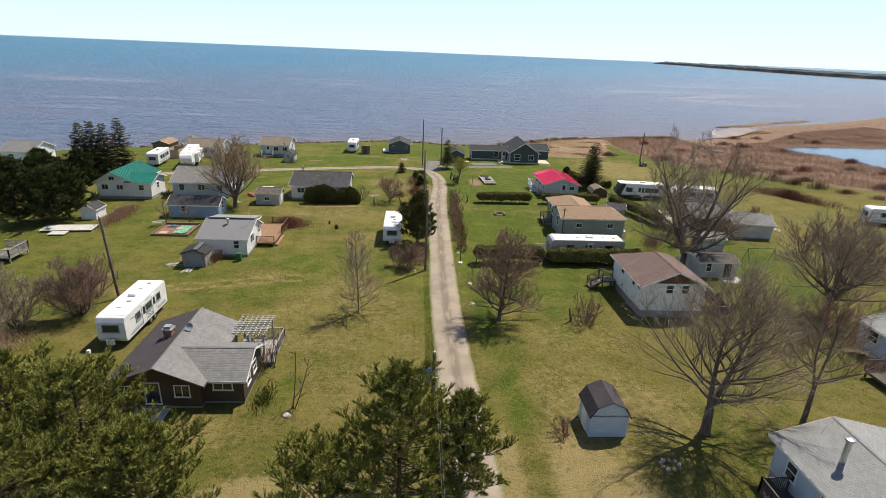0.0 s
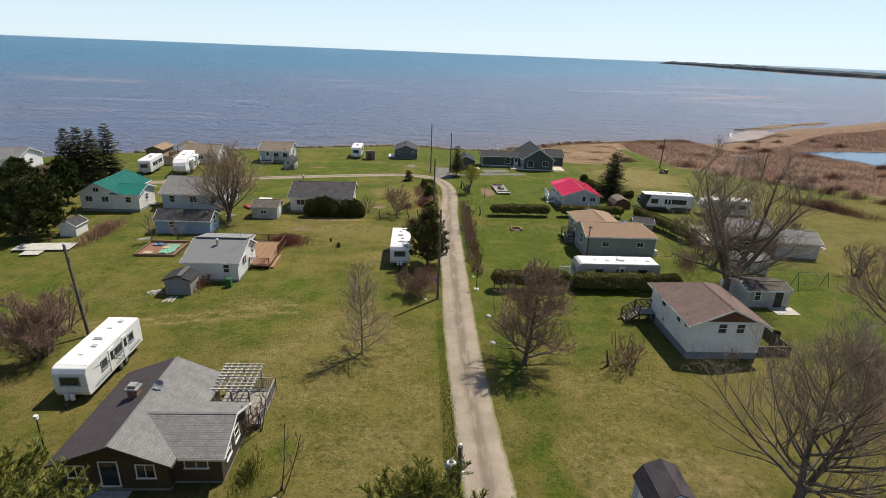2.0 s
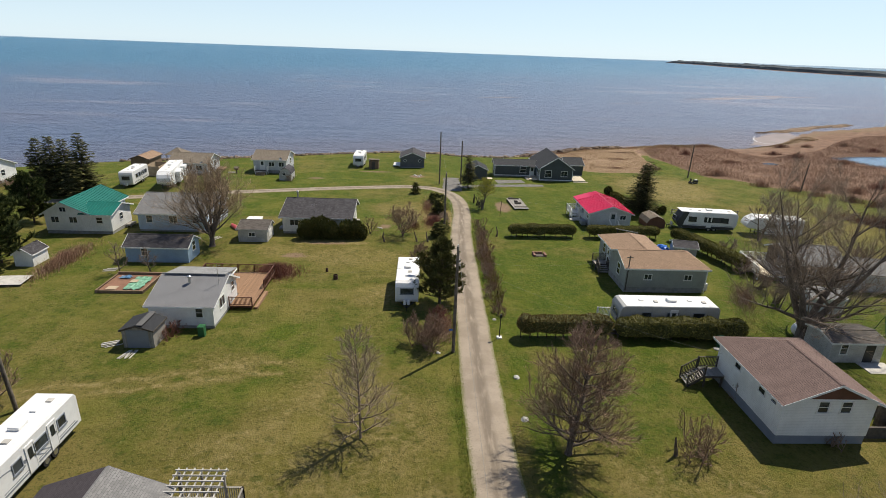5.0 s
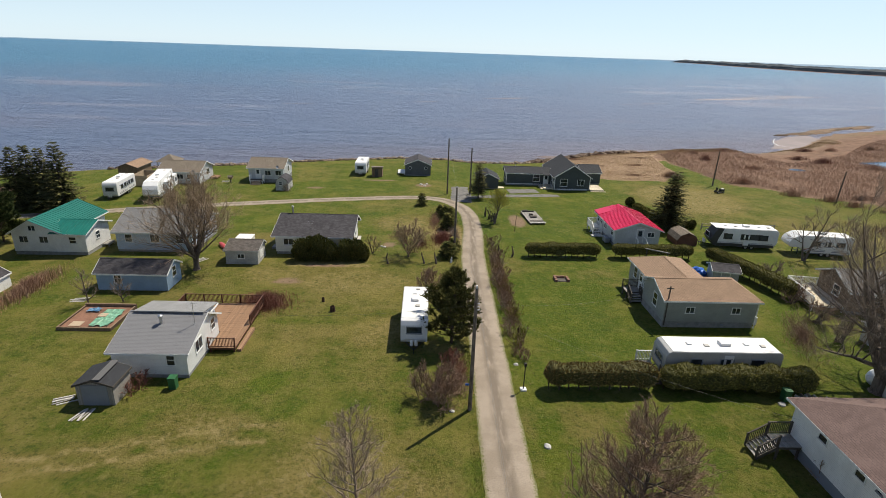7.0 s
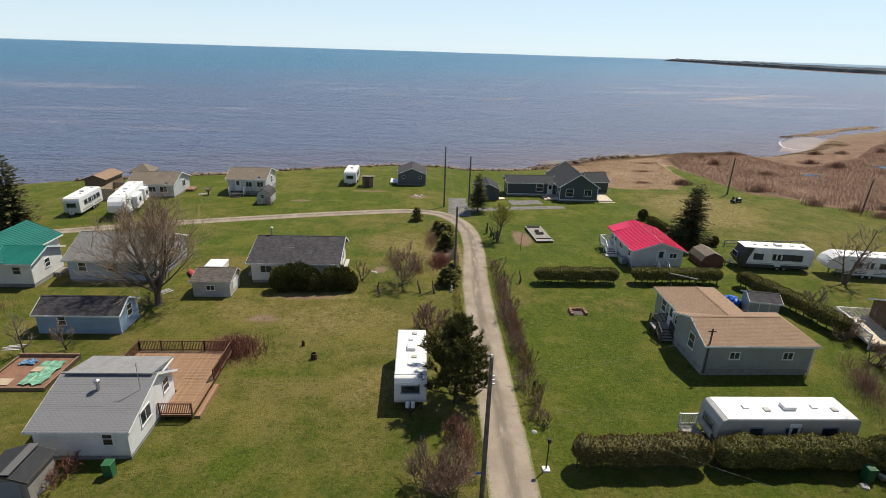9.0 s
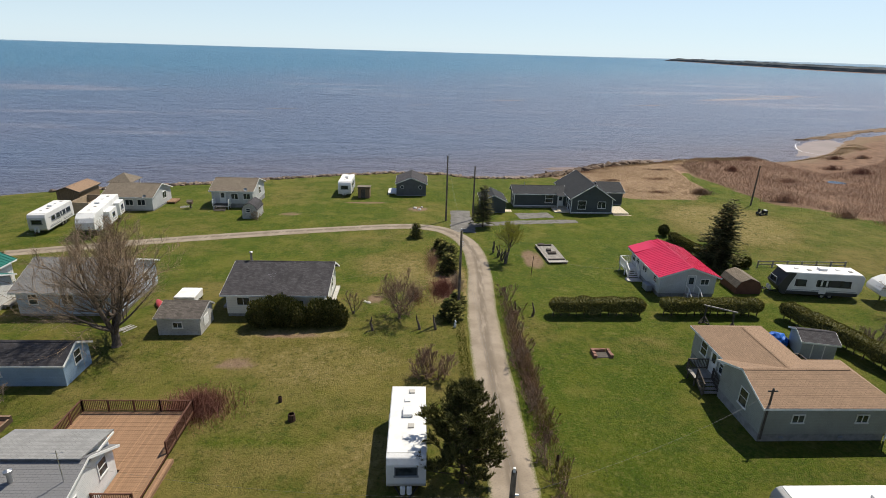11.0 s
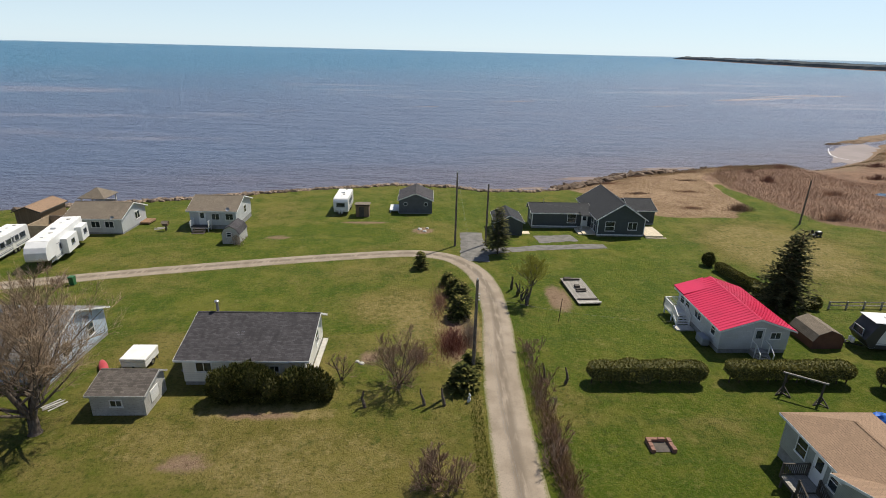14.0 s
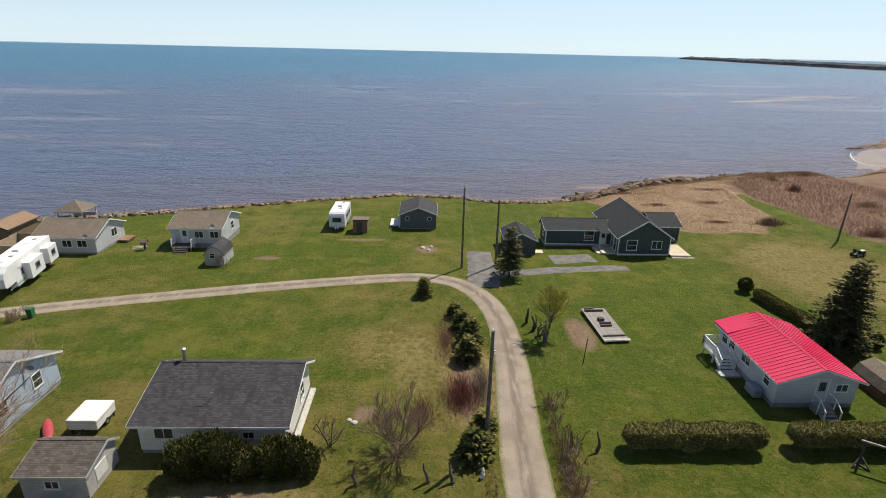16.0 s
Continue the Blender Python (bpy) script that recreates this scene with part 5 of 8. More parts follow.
def seaside_houses():
    h = thing("cottage", -38.3, 137.4, "white seaside cottage with a brown roof and front steps", "cottage")
    gable(h, 0, 7.0, 0, 7.4, 2.35, 1.35, "x", PALE_GREY, R_BROWN, 0.75, 0.35)
    for u in (3.9, 6.0):
        window(h, "S", 0, u, 1.6, 1.1, 0.9)
    door(h, "S", 0, 1.9, 0.8, TRIM)
    window(h, "E", 7.0, 4.4, 1.6, 1.0, 1.1)
    deck(h, 0.5, 3.2, -1.4, -0.03, 0.75, WOOD_DARK, ("W", "E"), TRIM)
    stairs(h, 1.9, -1.4, 0.75, 1.2, 1.8, "S", WOOD_DARK, False)
    boxes("paving_slab", PALE_CONC, h, (0.2, 3.6, -3.2, -2.65, -0.2, 0.05))
    dish(h, 5.9, -0.2, 3.3)
    h = thing("cottage", -55.2, 134.6, "white seaside cottage with a weathered brown roof", "cottage")
    gable(h, 0, 8.0, 0, 7.2, 2.3, 1.4, "x", PALE_GREY, R_BROWN, 0.3, 0.35)
    for u in (4.2, 6.2):
        window(h, "S", 0, u, 1.1, 1.2, 0.9)
    window(h, "E", 8.0, 4.6, 1.2, 1.3, 1.1)
    dish(h, 6.9, -0.2, 2.6)
    deck(h, 8.1, 9.6, 4.8, 7.0, 0.4, WOOD_DECK)
    h = thing("cabin", -6.7, 147.0, "dark grey cabin with two round windows", "cabin")
    gable(h, 0, 5.7, 0, 6.6, 2.3, 1.15, "y", GREY_SIDE, R_DARK, 0.2, 0.25)
    [o for o in h.children if o.name.startswith("wall")][0].data.materials[0] = plain("slate_boards", (0.115, 0.12, 0.125), 0.8, 0, 0.2)
    for u in (1.1, 4.6):
        g = Geo()
        g.tube((u, -0.06, 1.75), (u, 0.02, 1.75), 0.36, 0.36, 16)
        ring = part("window", g, TRIM, h)
        bm = bmesh.new()
        bmesh.ops.create_circle(bm, cap_ends=True, radius=0.29, segments=16, matrix=Matrix.Translation((u, -0.062, 1.75)) @ Matrix.Rotation(radians(90), 4, "X"))
        part("pane", bm, GLASS, ring)
        bm = bmesh.new()
        bmesh.ops.create_cone(bm, cap_ends=True, radius1=0.36, radius2=0.36, depth=0.04, segments=16, matrix=Matrix.Translation((u, -0.03, 1.75)) @ Matrix.Rotation(radians(90), 4, "X"))
        part("rim", bm, TRIM, ring)
    deck(h, -1.7, -0.03, 0.6, 4.2, 0.45, TRIM)
    h = thing("privy", -13.9, 144.8, "small brown plank hut with a sloping roof", "shed")
    boxes("wall", WOOD_BROWN, h, (0, 2.2, 0, 2.2, -0.2, 1.95))
    slab("roof", R_BROWN, h, [[(-0.2, -0.3, 2.25), (2.4, -0.3, 2.25), (2.4, 2.4, 1.95), (-0.2, 2.4, 1.95)]], 0.08)
    boxes("door", WOOD_DARK, h, (0.6, 1.4, -0.04, 0.0, 0.0, 1.75))
    h = thing("garden_shed", -31.1, 130.6, "weathered pale barn-roofed garden shed", "shed")
    boxes("wall", WHITE_OLD, h, (0, 2.4, 0, 3.6, -0.2, 1.5))
    extrude("gable_wall", WHITE_OLD, h, [(0.0, 1.45), (2.4, 1.45), (2.1, 2.1), (1.2, 2.65), (0.3, 2.1)], 0.0, 3.6, "y")
    slab("roof", R_DARK, h, [[(-0.1, -0.1, 1.42), (-0.1, 3.7, 1.42), (0.27, 3.7, 2.17), (0.27, -0.1, 2.17)], [(0.27, -0.1, 2.17), (0.27, 3.7, 2.17), (1.2, 3.7, 2.74), (1.2, -0.1, 2.74)], [(2.5, 3.7, 1.42), (2.5, -0.1, 1.42), (2.13, -0.1, 2.17), (2.13, 3.7, 2.17)], [(2.13, 3.7, 2.17), (2.13, -0.1, 2.17), (1.2, -0.1, 2.74), (1.2, 3.7, 2.74)]], 0.06)
    window(h, "S", 0, 1.0, 1.1, 0.6, 0.6)
    h = thing("shack", -64.6, 137.5, "dark boarded shack with a rusty brown roof", "shed")
    gable(h, 0, 3.8, 0, 6.0, 2.6, 0.7, "y", WOOD_BROWN, R_TAN, 0.0, 0.3, trim=WOOD_DARK)
    h = thing("lumber_frame", -59.2, 132.0, "unfinished box of new plywood without a roof", "shed")
    boxes("panel", WOOD_RAW, h, (0, 3.0, 0, 0.08, -0.2, 2.1), (0, 0.08, 0.1, 5.0, -0.2, 2.1), (2.92, 3.0, 0.1, 5.0, -0.2, 2.1), (0.1, 2.9, 4.92, 5.0, -0.2, 2.1))
    h = thing("gazebo", -63.8, 152.0, "small gazebo with a pyramid shingle roof", "gazebo", z=-4.3)
    boxes("floor_frame", PALE_CONC, h, (0, 4.2, 0, 4.2, -0.6, 0.2))
    for x in (0.15, 2.1, 4.05):
        for y in (0.15, 4.05):
            boxes("post", TRIM, h, (x - 0.08, x + 0.08, y - 0.08, y + 0.08, 0.2, 2.3))
    boxes("parapet", TRIM, h, (0.1, 4.1, 0.1, 0.18, 0.2, 1.0), (0.1, 4.1, 4.02, 4.1, 0.2, 1.0))
    c = (2.1, 2.1, 3.7)
    slab("roof", R_BROWN, h, [[(-0.3, -0.3, 2.2), (4.5, -0.3, 2.2), c], [(4.5, -0.3, 2.2), (4.5, 4.5, 2.2), c], [(4.5, 4.5, 2.2), (-0.3, 4.5, 2.2), c], [(-0.3, 4.5, 2.2), (-0.3, -0.3, 2.2), c]], 0.07)
    h = thing("house", -88.0, 119.5, "white house with a grey roof near the shore", "house")
    gable(h, 0, 6.5, 0, 7.5, 2.6, 1.6, "x", WHITE, R_GREY, 0.4, 0.35)
    window(h, "S", 0, 2, 1.3, 1, 1)
    window(h, "E", 6.5, 4, 1.3, 1, 1)
    h = thing("garden_shed", -50.1, 80.9, "small white shed with a dark roof", "shed")
    gable(h, 0, 2.2, 0, 2.8, 1.6, 0.7, "y", WHITE, R_DARK, 0.0, 0.15)


def corner_house():
    h = thing("cottage", 43.9, 79.0, "brown-grey cottage with a pale roof and white deck", "cottage", rz=-8)
    gable(h, 0, 6.0, 0, 6.2, 2.4, 1.3, "x", WOOD_BROWN, R_GREY, 0.4, 0.4)
    gable(h, 5.8, 11.5, -1.5, 3.6, 2.2, 1.0, "x", PALE_GREY, R_GREY, 0.3, 0.3)
    window(h, "W", 0, 2.5, 1.2, 1.2, 1.1)
    window(h, "S", 0, 2.5, 1.2, 1.0, 1.0)
    deck(h, -3.4, -0.03, 0.3, 6.2, 0.7, WOOD_PALE, ("W", "N"), TRIM)
    for x, y, r_ in ((-2.6, 5.0, 20), (-1.6, 4.6, -40), (-2.4, 3.6, 80)):
        c = thing("deck_chair", 0, 0, "pale plastic chair on the deck", "chair", group="deck chairs")
        c.matrix_world = h.matrix_world @ pose(x, y, 0.7, 0, 0, r_)
        boxes("seat", PALE_CONC, c, (-0.25, 0.25, -0.25, 0.25, 0.38, 0.43))
        boxes("backrest", PALE_CONC, c, (-0.25, 0.25, 0.22, 0.27, 0.43, 0.9))
        boxes("leg", PALE_CONC, c, (-0.25, -0.2, -0.25, -0.2, 0, 0.38), (0.2, 0.25, -0.25, -0.2, 0, 0.38), (-0.25, -0.2, 0.2, 0.25, 0, 0.38), (0.2, 0.25, 0.2, 0.25, 0, 0.38))
    s = thing("shed", 41.0, 70.5, "low grey shed with a shallow roof", "shed", rz=-5)
    gable(s, 0, 3.4, 0, 3.0, 1.9, 0.5, "x", PALE_GREY, R_GREY, 0.0, 0.2)
    b = thing("garden_shed", 35.0, 101.2, "dark brown barrel-roofed shed", "shed")
    prof = [(0, -0.2), (3.0, -0.2), (3.0, 0.9), (2.6, 1.5), (1.5, 1.95), (0.4, 1.5), (0, 0.9)]
    extrude("wall", WOOD_RED, b, prof, 0, 3.4, "y")
    q = [(-0.08, 0.82), (0.36, 1.56), (1.5, 2.03), (2.64, 1.56), (3.08, 0.82)]
    slab("roof", R_BROWN, b, [[(q[i][0], -0.1, q[i][1]), (q[i][0], 3.5, q[i][1]), (q[i + 1][0], 3.5, q[i + 1][1]), (q[i + 1][0], -0.1, q[i + 1][1])] for i in range(4)], 0.05)


# ---- campers ----
def wheel(parent, x, y, r_=0.35):
    bm = bmesh.new()
    bmesh.ops.create_cone(bm, cap_ends=True, radius1=r_, radius2=r_, depth=0.22, segments=20, matrix=Matrix.Translation((x, y, r_)) @ Matrix.Rotation(radians(90), 4, "Y"))
    w_ = part("wheel", bm, RUBBER, parent)
    bm = bmesh.new()
    bmesh.ops.create_cone(bm, cap_ends=True, radius1=r_ * 0.6, radius2=r_ * 0.55, depth=0.245, segments=16, matrix=Matrix.Translation((x, y, r_)) @ Matrix.Rotation(radians(90), 4, "Y"))
    part("rim", bm, METAL, w_)


def camper(x, y, rz, L, label, style="travel", body=None, W=2.45, H=3.0, sides=(1,), doors=1, tank=True, wins=3, slides=(), dark_front=False, group=""):
    """A trailer: length along local y from 0 (hitch end) to L, width along x. sides: -1 west, 1 east."""
    body = body or CAMPER_WHITE
    c = thing("travel_trailer", x, y, label, "trailer", rz, group)
    a, b = -W / 2, W / 2
    z0 = 0.55
    if style == "fifth":
        prof = [(0, 1.5), (0.25, 1.25), (2.3, 1.25), (2.5, z0), (L, z0), (L, H), (1.2, H), (0.35, H - 0.5), (0, H - 1.1)]
    elif style == "slant":
        prof = [(0.55, z0), (0.0, 1.35), (0.12, 1.5), (0.9, H - 0.15), (1.4, H), (L - 0.3, H), (L, H - 0.3), (L, 1.2), (L - 0.35, z0)]
    else:
        prof = [(0.15, z0), (0.0, 0.9), (0.0, H - 0.5), (0.2, H - 0.1), (0.45, H), (L - 0.2, H), (L, H - 0.25), (L, z0)]
    bd = extrude("body", body, c, prof, a, b, "x", 0.05)
    y0 = 0.5 if style != "fifth" else 1.25
    rf = boxes("roof", CAMPER_ROOF, c, (a + 0.05, b - 0.05, y0, L - 0.3, H - 0.02, H + 0.045), bevel=0.02)
    if body is CAMPER_WHITE and style != "plain":
        for s in sides:
            xx = b if s > 0 else a
            st = boxes("stripe", DECAL, bd, (min(xx, xx + s * 0.012), max(xx, xx + s * 0.012), 1.0, L - 0.6, 1.0, 1.05), (min(xx, xx + s * 0.012), max(xx, xx + s * 0.012), 0.8, L - 0.4, 0.78, 0.9))
    if style in ("fifth", "travel"):
        for s in sides:
            xx = (b + 0.008) if s > 0 else (a - 0.008)
            for k in range(3):
                g = Geo()
                pts = [(L * (0.12 + 0.1 * k) + L * 0.34 * i / 12, 2.3 - 0.25 * k - 1.1 * (i / 12) ** (1.6 + 0.3 * k)) for i in range(13)]
                if style == "fifth":
                    pts = [(q[0] + 1.6, q[1] + 0.25) for q in pts]
                for (ya, za), (yb, zb) in zip(pts, pts[1:]):
                    g.poly([(xx, ya, za), (xx, yb, zb), (xx, yb, zb - 0.09), (xx, ya, za - 0.09)])
                part("decal", g, DECAL, bd)
    boxes("skirt", DECAL, c, (a + 0.15, b - 0.15, 0.7 if style != "fifth" else 2.7, L - 0.3, 0.38, z0 + 0.02))
    rng = random.Random(int(abs(x * 10 + y)))
    for s in sides:
        xx = b if s > 0 else a
        sd_ = "E" if s > 0 else "W"
        lo = 2.9 if style == "fifth" else 1.3
        span = (L - lo - 0.8)
        for k in range(wins):
            u = lo + span * (k + 0.5) / wins
            window(c, sd_, xx, u, 1.6, rng.choice((0.7, 0.9, 1.1)), 0.65, BLACK if dark_front else DECAL, False)
        for k in range(doors):
            u = lo + span * ((k + 1) / (doors + 1)) + 0.1
            door(c, sd_, xx, u, 0.65, CAMPER_WHITE if not dark_front else CAMPER_WHITE, 0.62, 1.85)
    for yy in ((L * 0.55, L * 0.55 + 0.85)):
        for xx in (a + 0.13, b - 0.13):
            wheel(c, xx, yy)
    if style != "fifth":
        window(c, "S", 0.0, 0, 1.55, 1.3, 0.6, DECAL, False)
        g = Geo()
        g.beam((a + 0.5, 0.3, 0.45), (0, -1.1, 0.45), 0.08, 0.1), g.beam((b - 0.5, 0.3, 0.45), (0, -1.1, 0.45), 0.08, 0.1), g.tube((0, -1.0, 0.0), (0, -1.0, 0.8), 0.04, 0.04, 8)
        part("hitch", g, BLACK, c)
        if tank:
            for xx in (-0.2, 0.2):
                g = Geo()
                g.tube((xx, -0.35, 0.5), (xx, -0.35, 0.95), 0.16, 0.16, 12), g.tube((xx, -0.35, 0.95), (xx, -0.35, 1.05), 0.16, 0.06, 12)
                part("gas_bottle", g, TANK_WHITE, c, "", True)
    else:
        g = Geo()
        for xx in (-0.7, 0.7):
            g.beam((xx, 1.6, -0.1), (xx, 1.6, 1.25), 0.1, 0.1)
        part("jack_leg", g, BLACK, c)
    ac = boxes("air_conditioner", CAMPER_WHITE, rf, (-0.35, 0.35, L * 0.5, L * 0.5 + 0.9, H + 0.045, H + 0.3), bevel=0.06)
    for k, u in enumerate((0.22, 0.36, 0.72, 0.85)):
        boxes("roof_vent", PALE_CONC if k % 2 else CAMPER_WHITE, rf, (-0.25 + 0.3 * (k % 2), 0.15 + 0.3 * (k % 2), L * u, L * u + 0.4, H + 0.045, H + 0.14), bevel=0.02)
    for s, u0, u1 in slides:
        xx = b if s > 0 else a
        sl = boxes("slide_out", body, c, (min(xx, xx + s * 0.8), max(xx, xx + s * 0.8), u0, u1, 0.75, 2.75), bevel=0.03)
        window(sl, "E" if s > 0 else "W", xx + s * 0.8, (u0 + u1) / 2, 1.6, 0.9, 0.6, DECAL, False)
    return c


def campers():
    camper(-25.9, 42.7, 0, 8.2, "long white travel trailer parked on the grass", H=2.9, wins=3, doors=2)
    camper(-2.75, 70.9, 0, 7.6, "white travel trailer parked beside a pine", H=2.8, wins=2, sides=(-1, 1))
    camper(-16.5, 145.6, 0, 7.0, "white travel trailer at the shore lawn", H=2.9, wins=2)
    camper(-57.6, 121.6, 6, 8.0, "white travel trailer near the shore", wins=4, doors=1)
    camper(-49.6, 119.6, 12, 12.0, "large white fifth-wheel trailer with slide-outs", "fifth", H=3.5, wins=3, slides=((1, 4.2, 7.6), (1, 9.0, 11.4)))
    c = camper(39.6, 101.8, -96, 9.4, "white and grey travel trailer with a dark front", "slant", wins=3, H=3.1, sides=(1,), dark_front=True)
    extrude("front_cap", CAMPER_DARK, c, [(0.53, 0.53), (-0.03, 1.35), (0.09, 1.52), (0.88, 2.97), (1.3, 3.06), (1.75, 3.06), (1.2, 1.6), (0.95, 0.53)], -1.24, 1.24, "x")
    for x0, x1 in ((1.2, 1.7), (3.6, 6.6)):
        boxes("side_panel", CAMPER_DARK, c, (1.226, 1.236, x0 + 0.6, x1 + 0.6, 1.5, 2.35))
    boxes("lower_panel", CAMPER_DARK, c, (-1.24, 1.24, 1.0, 9.0, 0.45, 0.85), bevel=0.01)
    camper(49.6, 99.2, -98, 8.4, "older white fifth-wheel trailer", "fifth", wins=3, H=3.0)
    camper(79.0, 87.0, -100, 8.0, "pale camper at the marsh edge", wins=3, H=2.9)
    m = camper(18.2, 67.0, -90, 9.9, "silver park trailer with a white roof behind the hedge", "plain", CAMPER_SILVER, W=2.6, H=2.9, wins=3, doors=1, tank=False)
    d = thing("porch", 16.6, 65.6, "grey plank porch with steps beside the silver trailer", "porch")
    deck(d, 0.2, 1.5, 0.4, 2.6, 0.55, WOOD_GREY, ("N",), TRIM)
    stairs(d, 0.85, 0.4, 0.55, 0.8, 1.1, "S", WOOD_DARK, True)
    p_ = thing("folding_camper", -27.9, 97.3, "closed white folding camper on the grass", "trailer")
    boxes("body", CAMPER_WHITE, p_, (0, 2.1, 0, 2.4, 0.4, 0.9), bevel=0.05)
    boxes("lid", CAMPER_ROOF, p_, (-0.04, 2.14, -0.04, 2.44, 0.93, 1.25), bevel=0.08)
    for y_ in (1.2,):
        for x_ in (0.1, 2.0):
            wheel(p_, x_, y_, 0.28)
    boxes("stabiliser", BLACK, p_, (0.1, 0.2, 0.1, 0.2, -0.2, 0.4), (1.9, 2.0, 2.2, 2.3, -0.2, 0.4), (1.0, 1.1, -0.9, 0.0, 0.4, 0.5))


grey_bungalow()
red_house()
dark_house()
hip_house()
tan_roof_house()
green_house()
blue_house()
white_cottage()
brown_bungalow()
near_right_houses()
small_blue_shed()
seaside_houses()
corner_house()
campers()

# ---- plants ----
def bare_tree(x, y, H, label, seed, r0=0.18, spread=0.45, limbs=12, subs=6, twigs=5, fine=3, low=0.22, mat=None, twig_mat=None, stems=1, name="tree", rmin=0.012, fork=0.0, lean=None, leaders=1, el=None):
    """A leafless tree: tapered trunk, limbs, branches and a haze of fine twigs. leaders: upright forks of the trunk; el: the limbs' rise in degrees at the foot and the top."""
    rng = random.Random(seed)
    woods, tw = [], Geo()

    def bend(p, d, L, n, wob, lift):
        pts = [Vector(p)]
        d = Vector(d).normalized()
        for k in range(n):
            d = (d + Vector((rng.uniform(-wob, wob), rng.uniform(-wob, wob), rng.uniform(-wob, wob) + lift))).normalized()
            pts.append(pts[-1] + d * (L / n))
        return pts

    def rod(g, p, d, L, ra, rb, n, sides, wob, lift):
        pts = bend(p, d, L, n, wob, lift)
        for k in range(n):
            g.tube(pts[k], pts[k + 1], ra + (rb - ra) * k / n, ra + (rb - ra) * (k + 1) / n, sides)
        return pts

    def sliver(p, q, w):
        s = (q - p).cross(Vector((rng.uniform(-1, 1), rng.uniform(-1, 1), rng.uniform(-1, 1)))).normalized() * w
        tw.poly([p - s, p + s, q])

    def side_dir(d, ang):
        d = d.normalized()
        s = d.cross(Vector((rng.uniform(-1, 1), rng.uniform(-1, 1), rng.uniform(-1, 1)))).normalized()
        return d * math.cos(ang) + s * math.sin(ang)

    def along(pts, t):
        k = min(int(t * (len(pts) - 1)), len(pts) - 2)
        f = t * (len(pts) - 1) - k
        return pts[k].lerp(pts[k + 1], f), (pts[k + 1] - pts[k])

    def branch(wood, p2, d2, L2, r2):
        br = rod(wood if r2 > rmin * 2.5 else tw, p2, d2, L2, r2, rmin, 4, 3, 0.2, 0.05)
        for k in range(twigs + 1):
            tk = 0.12 + 0.88 * (k + rng.random()) / (twigs + 1)
            p3, d3 = along(br, min(tk, 0.99))
            L3 = L2 * rng.uniform(0.28, 0.6)
            t3 = bend(p3, side_dir(d3, rng.uniform(0.4, 0.95)) + Vector((0, 0, 0.2)), L3, 2, 0.2, 0.06)
            tw.tube(t3[0], t3[1], rmin * 0.85, rmin * 0.6, 3)
            sliver(t3[1], t3[2], rmin * 0.6)
            for q in range(2 * fine + 1):
                p4, d4 = along(t3, rng.uniform(0.1, 1.0) * 0.99)
                sliver(p4, p4 + (side_dir(d4, rng.uniform(0.35, 0.9)) + Vector((0, 0, 0.2))).normalized() * (L3 * rng.uniform(0.35, 0.85)), rmin * 0.5)

    def dress(wood, trunk, rt, t0, nl, turn):
        for i in range(nl):
            t = t0 + (0.96 - t0) * (i + rng.random() * 0.8) / nl
            p, d = along(trunk, t)
            a = rng.uniform(0, 6.28) if stems > 1 else i * 2.4 + turn + rng.uniform(-0.5, 0.5)
            out = Vector((math.cos(a), math.sin(a), 0))
            if el:
                up = math.tan(radians(min(80, el[0] + (el[1] - el[0]) * t + rng.uniform(-10, 10))))
            else:
                up = rng.uniform(0.35, 0.9) + 0.5 * t + fork * (1 - t)
            L = H * spread * (1.15 - 0.75 * t) * rng.uniform(0.7, 1.15)
            r1 = max(rmin * 1.6, rt * (1 - t) * 0.52 + 0.02)
            limb = rod(wood, p, out + Vector((0, 0, up)), L, r1, rmin * 1.2, 6, 5, 0.16, 0.06)
            for j in range(subs):
                tj = 0.15 + 0.83 * (j + rng.random()) / subs
                p2, d2 = along(limb, min(tj, 0.99))
                branch(wood, p2, side_dir(d2, rng.uniform(0.5, 1.0)) + Vector((0, 0, 0.25)), L * (0.62 - 0.35 * tj) * rng.uniform(0.7, 1.3), max(rmin * 1.3, r1 * (1 - tj) * 0.55))

    for s in range(stems):
        wood = Geo()
        woods.append(wood)
        an = rng.uniform(0, 6.28)
        tilt = 0.04 if stems == 1 else rng.uniform(0.12, 0.5) * (0.5 if H > 7 else 1.0)
        way = Vector((tilt * math.cos(an), tilt * math.sin(an), 1)) + (Vector((*lean, 0)) if lean else Vector())
        foot = (0.12 * s * math.cos(an), 0.12 * s * math.sin(an), -0.25)
        rs = r0 if s == 0 else r0 * 0.8
        tall = H * (0.95 if s == 0 else rng.uniform(0.6, 0.95))
        nl = max(3, limbs // stems)
        if leaders == 1:
            trunk = rod(wood, foot, way, tall, rs, 0.02, 8, 7, 0.06, 0.05)
            dress(wood, trunk, rs, low, nl, 0)
        else:
            bole = rod(wood, foot, way, tall * low, rs, rs * 0.82, 3, 8, 0.05, 0.02)
            trunk = bole
            for k in range(leaders):
                b = an + 6.283 * k / leaders + rng.uniform(-0.3, 0.3)
                sp = fork * rng.uniform(0.7, 1.2)
                lead = rod(wood, bole[-1] - Vector((0, 0, 0.1)), Vector((sp * math.cos(b), sp * math.sin(b), 1)), tall * (1 - low) * rng.uniform(0.85, 1.05), rs * 0.62, 0.02, 7, 6, 0.09, 0.06)
                dress(wood, lead, rs * 0.62, 0.06, max(3, nl // leaders), b)
        wood.tube(trunk[0] - Vector((0, 0, 0.1)), trunk[0] + Vector((0, 0, 0.45)), rs * 1.6, rs * 1.02, 8)
